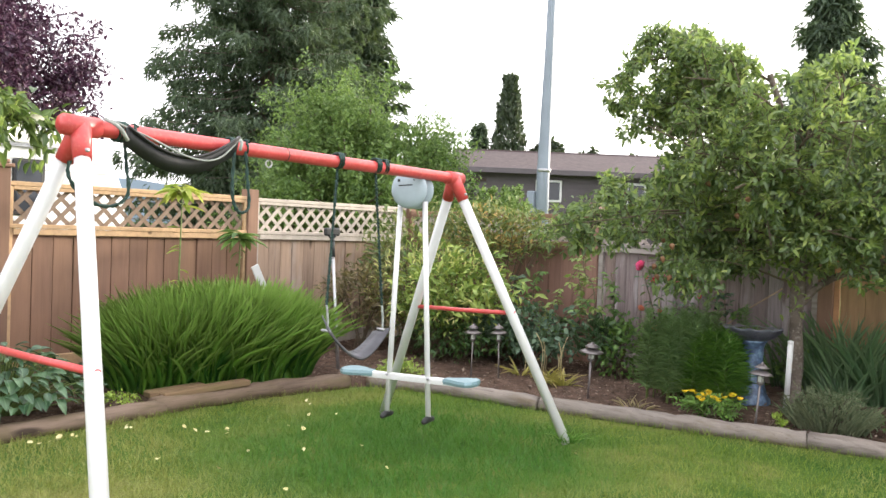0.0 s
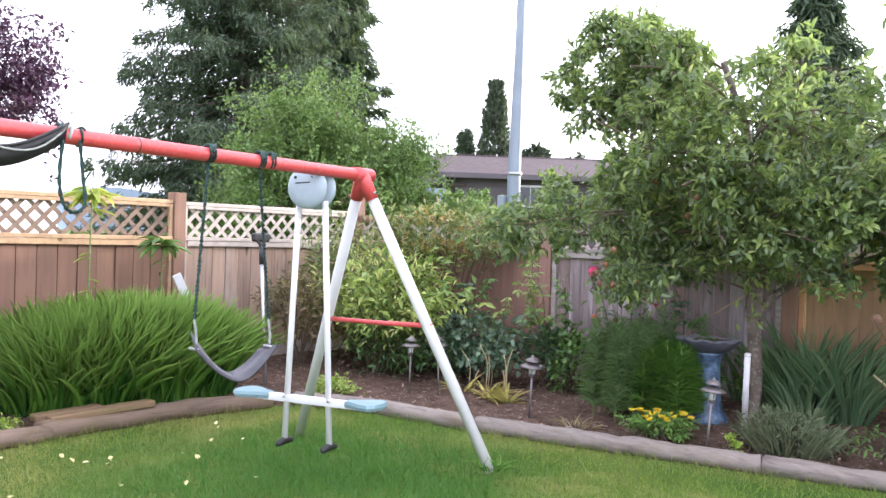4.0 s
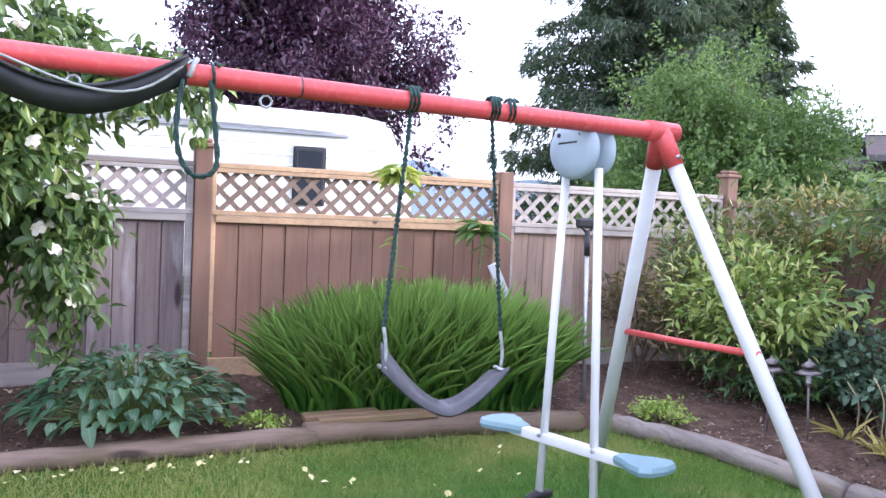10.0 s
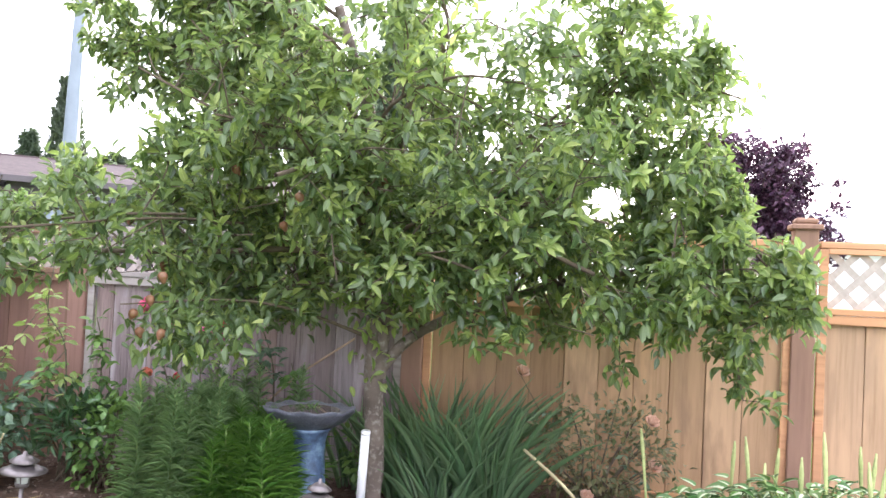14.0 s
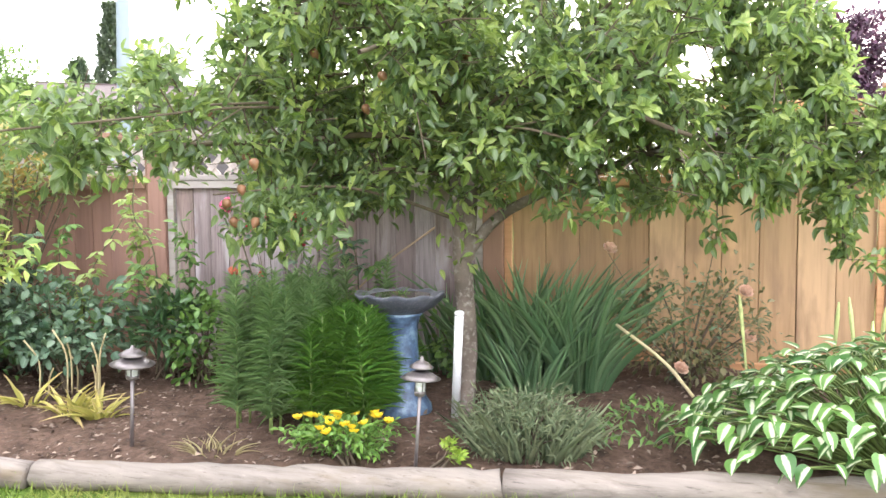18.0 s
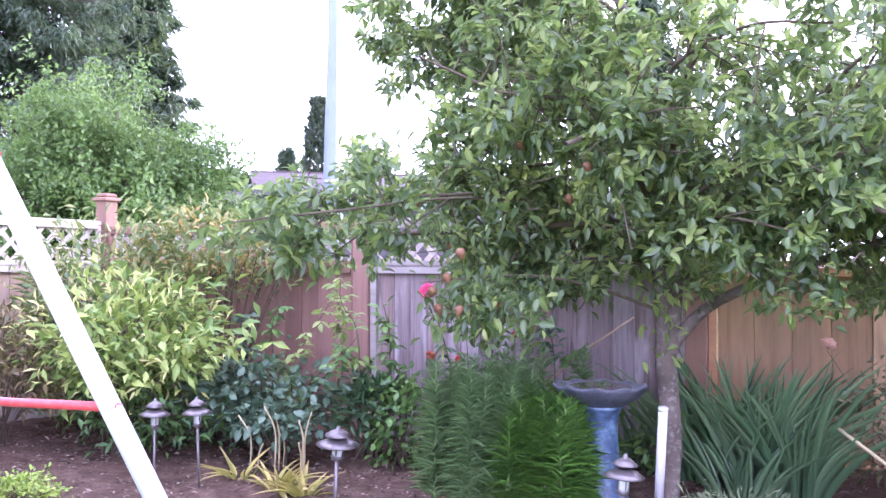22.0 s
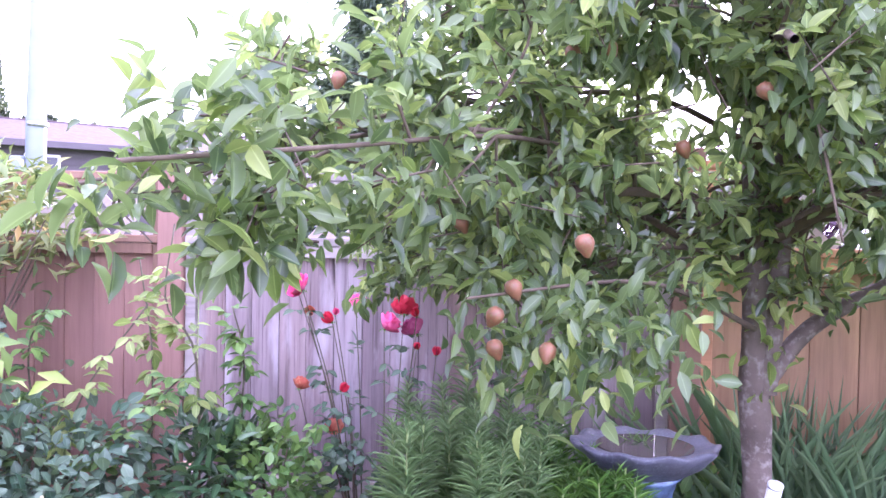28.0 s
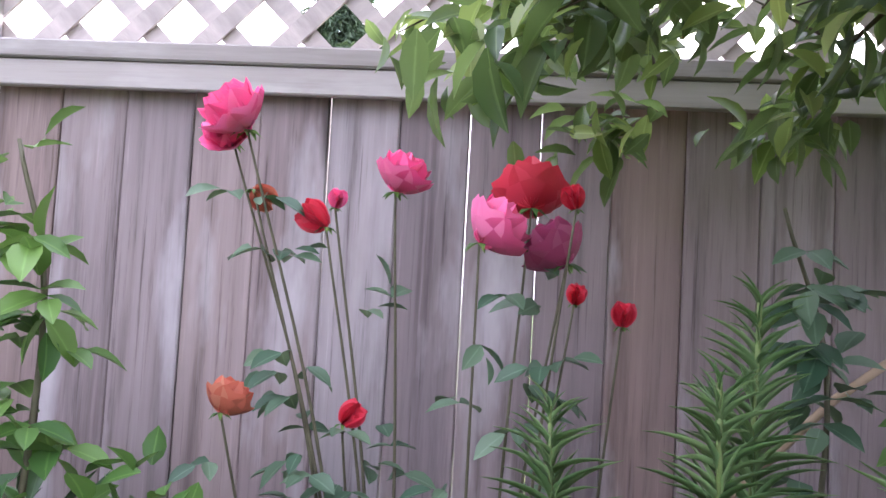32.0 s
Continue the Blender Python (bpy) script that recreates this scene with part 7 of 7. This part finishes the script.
def peach_rose():
    t = bush("peach_rose", -1.02, 8.36, (0.36, 0.18, 0.28), 0.50, 1150, 0.044, 0.6, leaf_mat("bronze_rose_leaves", (0.07, 0.09, 0.04), (0.20, 0.17, 0.08), trans=0.2), "thin rose bush with bronze leaves and pale peach blooms", 431, "rose", 26, stems=16, box=8.62)
    for p in ((-0.88, 8.3, 0.925), (-0.74, 8.3, 0.65), (-1.05, 8.15, 0.27), (-0.72, 8.3, 0.42), (-1.42, 8.3, 0.86)):
        rose_bloom(t, pose(p[0] + 1.02, p[1] - 8.36, p[2] - t.location.z, 40, 10, 30) @ Matrix.Scale(0.046, 4), FULL, M_PEACH, "pale peach rose bloom")
        cane(t, [np.array((0, 0, 0.05)), np.array(((p[0] + 1.02) * 0.6, -0.03, (p[2] - t.location.z) * 0.6)), np.array((p[0] + 1.02, p[1] - 8.36, p[2] - t.location.z - 0.01))], 0.004, 3, 0.04, None, int(p[2] * 100))
    return t


peach_rose()


# tall stalks behind the grass
def stalk(x, y, top, seed, tipm):
    t = thing("tall_stalk_plant", x, y, gz(x, y), "single tall stalk with drooping light green leaves", "plant", "tall stalks")
    z0 = t.location.z
    c = curve_points([(0, 0, 0), (0.01, 0.01, (top - z0) * 0.5), (0, 0.03, top - z0)], 10)
    tube_part("stalk", c, np.linspace(0.011, 0.006, 10), M_STEM, t, 6)
    rg = np.random.default_rng(seed)
    n = 32
    f = np.concatenate([rg.uniform(0.93, 1.0, 22), rg.uniform(0.4, 0.9, n - 22)])
    b = np.stack([np.interp(f, np.linspace(0, 1, 10), c[:, k]) for k in range(3)], -1)
    a = rg.normal(size=(n, 3)) * (1, 1, 0.3) - (0, 0, 0.1)
    L = np.where(f > 0.88, 0.24, 0.12) * rg.uniform(0.7, 1.2, n)
    leaf_cloud("leaves", b, a, np.tile((0, 0, 1.0), (n, 1)), L, L * 0.32, leaf_shape("oval", 5, 0.2, 0.25), tipm, t)


M_LIME = leaf_mat("lime_stalk_leaves", (0.22, 0.33, 0.05), (0.48, 0.50, 0.08), rough=0.5, trans=0.35)
stalk(-6.5, 5.22, 1.68, 1, M_LIME)
stalk(-6.7, 6.0, 1.27, 2, M_MIDGREEN)

# ---------- garden objects ----------
M_CLEAR = plain_mat("frosted_lamp_glass", (0.55, 0.57, 0.55), 0.15, vary=0.05, bump=0)
M_LAMP = plain_mat("bronze_lamp_metal", (0.17, 0.15, 0.15), 0.36, metal=0.6, vary=0.25, scale=20, bump=0.1)


def path_light():
    t = new("path_light")
    t.empty_display_size = 0.1
    tagged(t, "bronze two-tier garden path light on a stake", "garden light", "path lights along the bed")
    tube_part("stake", [(0, 0, -0.06), (0, 0, 0.29)], 0.011, M_LAMP, t, 10)
    part("collar", bm_lathe([(0.012, 0.285), (0.03, 0.29), (0.034, 0.30), (0.034, 0.306), (0.0, 0.306)], 20), M_LAMP, t, "", True)
    part("glass", bm_lathe([(0.027, 0.306), (0.029, 0.325), (0.027, 0.352)], 18), M_CLEAR, t, "frosted lamp glass", True)
    for i in range(4):
        a = i * math.pi / 2 + 0.4
        tube_part("cage_bar", [(0.033 * math.cos(a), 0.033 * math.sin(a), 0.304), (0.033 * math.cos(a), 0.033 * math.sin(a), 0.36)], 0.003, M_LAMP, t, 5)
    part("lower_shade", bm_lathe([(0.112, 0.352), (0.117, 0.355), (0.080, 0.369), (0.048, 0.379), (0.03, 0.382), (0.03, 0.377), (0.075, 0.364)], 28), M_LAMP, t, "", True)
    part("upper_shade", bm_lathe([(0.068, 0.392), (0.071, 0.396), (0.035, 0.414), (0.012, 0.421), (0.010, 0.432), (0.0, 0.434)], 28), M_LAMP, t, "", True)
    return t


pl = path_light()
spots = [(-3.385, 6.93, 1.5, 4), (-2.076, 6.985, -1, 4), (-4.66, 7.06, 1, 1), (-4.42, 7.15, -1, -1.5)]
for i, (x, y, rx, ry) in enumerate(spots):
    m = pose(x, y, gz(x, y), rx, ry, 17 * i) @ Matrix.Diagonal((0.84, 0.84, 1.06, 1))
    if i == 0:
        pl.matrix_basis = m
    else:
        copy_thing(pl, m)


def birdbath():
    m, nt, ns, ls, p = base_mat("mottled_blue_glaze")
    tc = ns.new("ShaderNodeTexCoord")
    n1 = noise_node(ns, ls, 14, 6, tc.outputs["Object"], 0.65)
    n2 = noise_node(ns, ls, 60, 3, tc.outputs["Object"])
    r = ramp_node(ns, [(0.35, (0.035, 0.05, 0.085)), (0.52, (0.08, 0.13, 0.22)), (0.68, (0.20, 0.30, 0.40))])
    ls.new(n1.outputs[0], r.inputs[0])
    ls.new(r.outputs[0], p.inputs["Base Color"])
    p.inputs["Roughness"].default_value = 0.4
    bumped(ns, ls, p, n2.outputs[0], 0.3, 0.004)
    rim = plain_mat("grey_birdbath_rim", (0.085, 0.09, 0.115), 0.40, vary=0.35, scale=14, dirt=(0.17, 0.17, 0.20), bump=0.3)
    t = thing("birdbath", -2.38, 7.71, gz(-2.38, 7.71) - 0.02, "mottled blue glazed birdbath with a dark scalloped bowl", "birdbath")
    part("pedestal", bm_lathe([(0.15, 0.0), (0.155, 0.02), (0.15, 0.05), (0.122, 0.09), (0.105, 0.15), (0.092, 0.26), (0.085, 0.38), (0.088, 0.45), (0.10, 0.49), (0.12, 0.51)], 32), m, t, "", True)
    bm = bm_lathe([(0.07, 0.495), (0.13, 0.512), (0.195, 0.548), (0.232, 0.584), (0.246, 0.600), (0.244, 0.606), (0.225, 0.606), (0.198, 0.598), (0.15, 0.588), (0.08, 0.582), (0.0, 0.58)], 72, 0.025, 10)
    for v in bm.verts:
        r = math.hypot(v.co.x, v.co.y)
        v.co.z += 0.006 * max(0, r - 0.17) / 0.07 * math.cos(10 * math.atan2(v.co.y, v.co.x) + 0.8)
    part("bowl", bm, rim, t, "dark grey scalloped bowl", True, pose(0, 0, 0.6, -1.5, 0, 0) @ pose(0, 0, -0.6) @ Matrix.Diagonal((0.92, 0.92, 1, 1)))
    w, nt, ns, ls, p = base_mat("still_water")
    p.inputs["Base Color"].default_value = (0.10, 0.09, 0.08, 1)
    p.inputs["Roughness"].default_value = 0.03
    part("water", bm_lathe([(0.15, 0.586), (0.15, 0.597), (0.0, 0.597)], 40), w, t, "shallow still water")
    return t


birdbath()


def leaning_stake():
    t = thing("white_stake", -2.1, 7.7, gz(-2.1, 7.7) - 0.03, "white plastic pipe stake beside the tree trunk", "stake")
    tube_part("pipe", [(0, 0, 0), (0.035, -0.085, 0.28), (0.07, -0.17, 0.565)], 0.021, M_WHITE, t, 14)
    tube_part("pipe_cap", [(0.0695, -0.168, 0.562), (0.0705, -0.1715, 0.572)], 0.0225, M_WHITE, t, 14)
    return t


leaning_stake()


def shovel():
    t = thing("long_handled_tool", -5.62, 6.335, gz(-5.62, 6.335), "grey-handled garden tool with a black head leaning upright", "garden tool")
    tube_part("handle", [(0, 0, 0), (-0.15, 0.08, 0.56), (-0.30, 0.16, 1.12)], 0.016, M_STEEL, t, 10, "dull grey metal handle")
    tube_part("grip", [(-0.265, 0.142, 1.0), (-0.308, 0.164, 1.18)], 0.021, M_BLACK, t, 10)
    bm = bm_box(0.045, 0.19, 0.075, 0.015, (-0.325, 0.172, 1.235))
    part("head", bm, M_BLACK, t, "black plastic head")
    for s in (-1, 1):
        tube_part("fork", [(-0.308, 0.162, 1.16), (-0.322, 0.172 + s * 0.08, 1.24)], 0.011, M_BLACK, t, 8)
    return t


shovel()
ob = part("leaning_white_board", bm_box(0.075, 0.02, 0.95, 0.003), M_WHITE, m=Matrix.Translation((-6.42, 6.21, 0.55)) @ Matrix.Rotation(radians(28), 4, "X") @ Matrix.Rotation(radians(75), 4, "Z"))
tagged(ob, "peeling white board leaning behind the grass", "board")


def cane_stick():
    ob = tube_part("garden_cane", [(-3.12, 8.55, 0.42), (-2.8, 8.6, 0.73), (-2.48, 8.66, 0.96)], 0.007, plain_mat("bamboo_cane", (0.34, 0.24, 0.16), 0.7, vary=0.2), None, 6)
    return tagged(ob, "thin brown cane leaning on the silvered fence", "cane")


cane_stick()


def toppled_light():
    t = thing("toppled_light", -5.35, 2.69, gz(-5.35, 2.69), "small tilted garden light in the bed", "garden light")
    tube_part("stake", [(0.02, 0.02, -0.03), (-0.02, -0.02, 0.10), (-0.07, -0.05, 0.23)], 0.013, M_STEEL, t, 8, "pale grey stake")
    part("head", bm_lathe([(0.0, 0.0), (0.05, 0.005), (0.055, 0.02), (0.045, 0.045), (0.075, 0.05), (0.07, 0.058), (0.0, 0.085)], 20), M_LAMP, t, "", True, pose(-0.08, -0.06, 0.23, 20, -25, 0))
    return t


toppled_light()


# fallen petals: pale yellow on the lawn, cream on the soil
M_PETAL = leaf_mat("fallen_petals", (0.62, 0.55, 0.25), (0.80, 0.74, 0.45), rough=0.7, trans=0.2, green=False)
sv, sq, suv = leaf_shape("oval", 3, 0.5, -0.3)
petal = make_mesh("fallen_petal", sv, sq, M_PETAL, True, suv)
rng = np.random.default_rng(91)
lawn_spots = [(-4.56, 4.12), (-4.44, 4.28), (-4.15, 4.64), (-4.45, 4.96), (-3.75, 4.30), (-3.63, 4.64), (-4.69, 4.13), (-4.50, 4.29), (-4.73, 5.21), (-3.16, 4.40), (-3.96, 4.05), (-3.77, 3.72), (-4.52, 4.15), (-4.40, 4.22)]
for y in np.linspace(1.5, 3.9, 52):
    lawn_spots.append((-5.02 + rng.uniform(-0.03, 0.14), y + rng.uniform(-0.06, 0.06)))
for i in range(6):
    lawn_spots.append((rng.uniform(-4.9, -2.6), rng.uniform(3.4, 5.6)))
for x, y in lawn_spots:
    ob = hang("fallen_petal", petal, None, pose(x, y, 0.035, rng.uniform(-30, 30), rng.uniform(-30, 30), rng.uniform(0, 360)) @ Matrix.Scale(rng.uniform(0.022, 0.042), 4))
    tagged(ob, "pale yellow fallen petal on the lawn", "petal", "fallen petals")


def soil_petals(n=170):
    x, y = rng.uniform(-6.7, -5.25, n), rng.uniform(0.6, 2.9, n)
    b = np.stack([x, y, soil_z(x, y) + 0.012], -1)
    a = rng.normal(size=(n, 3)) * (1, 1, 0.15)
    L = rng.uniform(0.03, 0.055, n)
    mat = leaf_mat("cream_petals", (0.50, 0.38, 0.28), (0.72, 0.64, 0.50), rough=0.8, trans=0.1)
    return leaf_cloud("cream_petals", b, a, np.tile((0, 0, 1.0), (n, 1)) + rng.normal(0, 0.3, (n, 3)), L, L * 0.75, leaf_shape("oval", 2, 0.4, -0.2), mat)


tagged(soil_petals(), "cream petals strewn over the soil under the dogwood", "petals", kind="stuff")
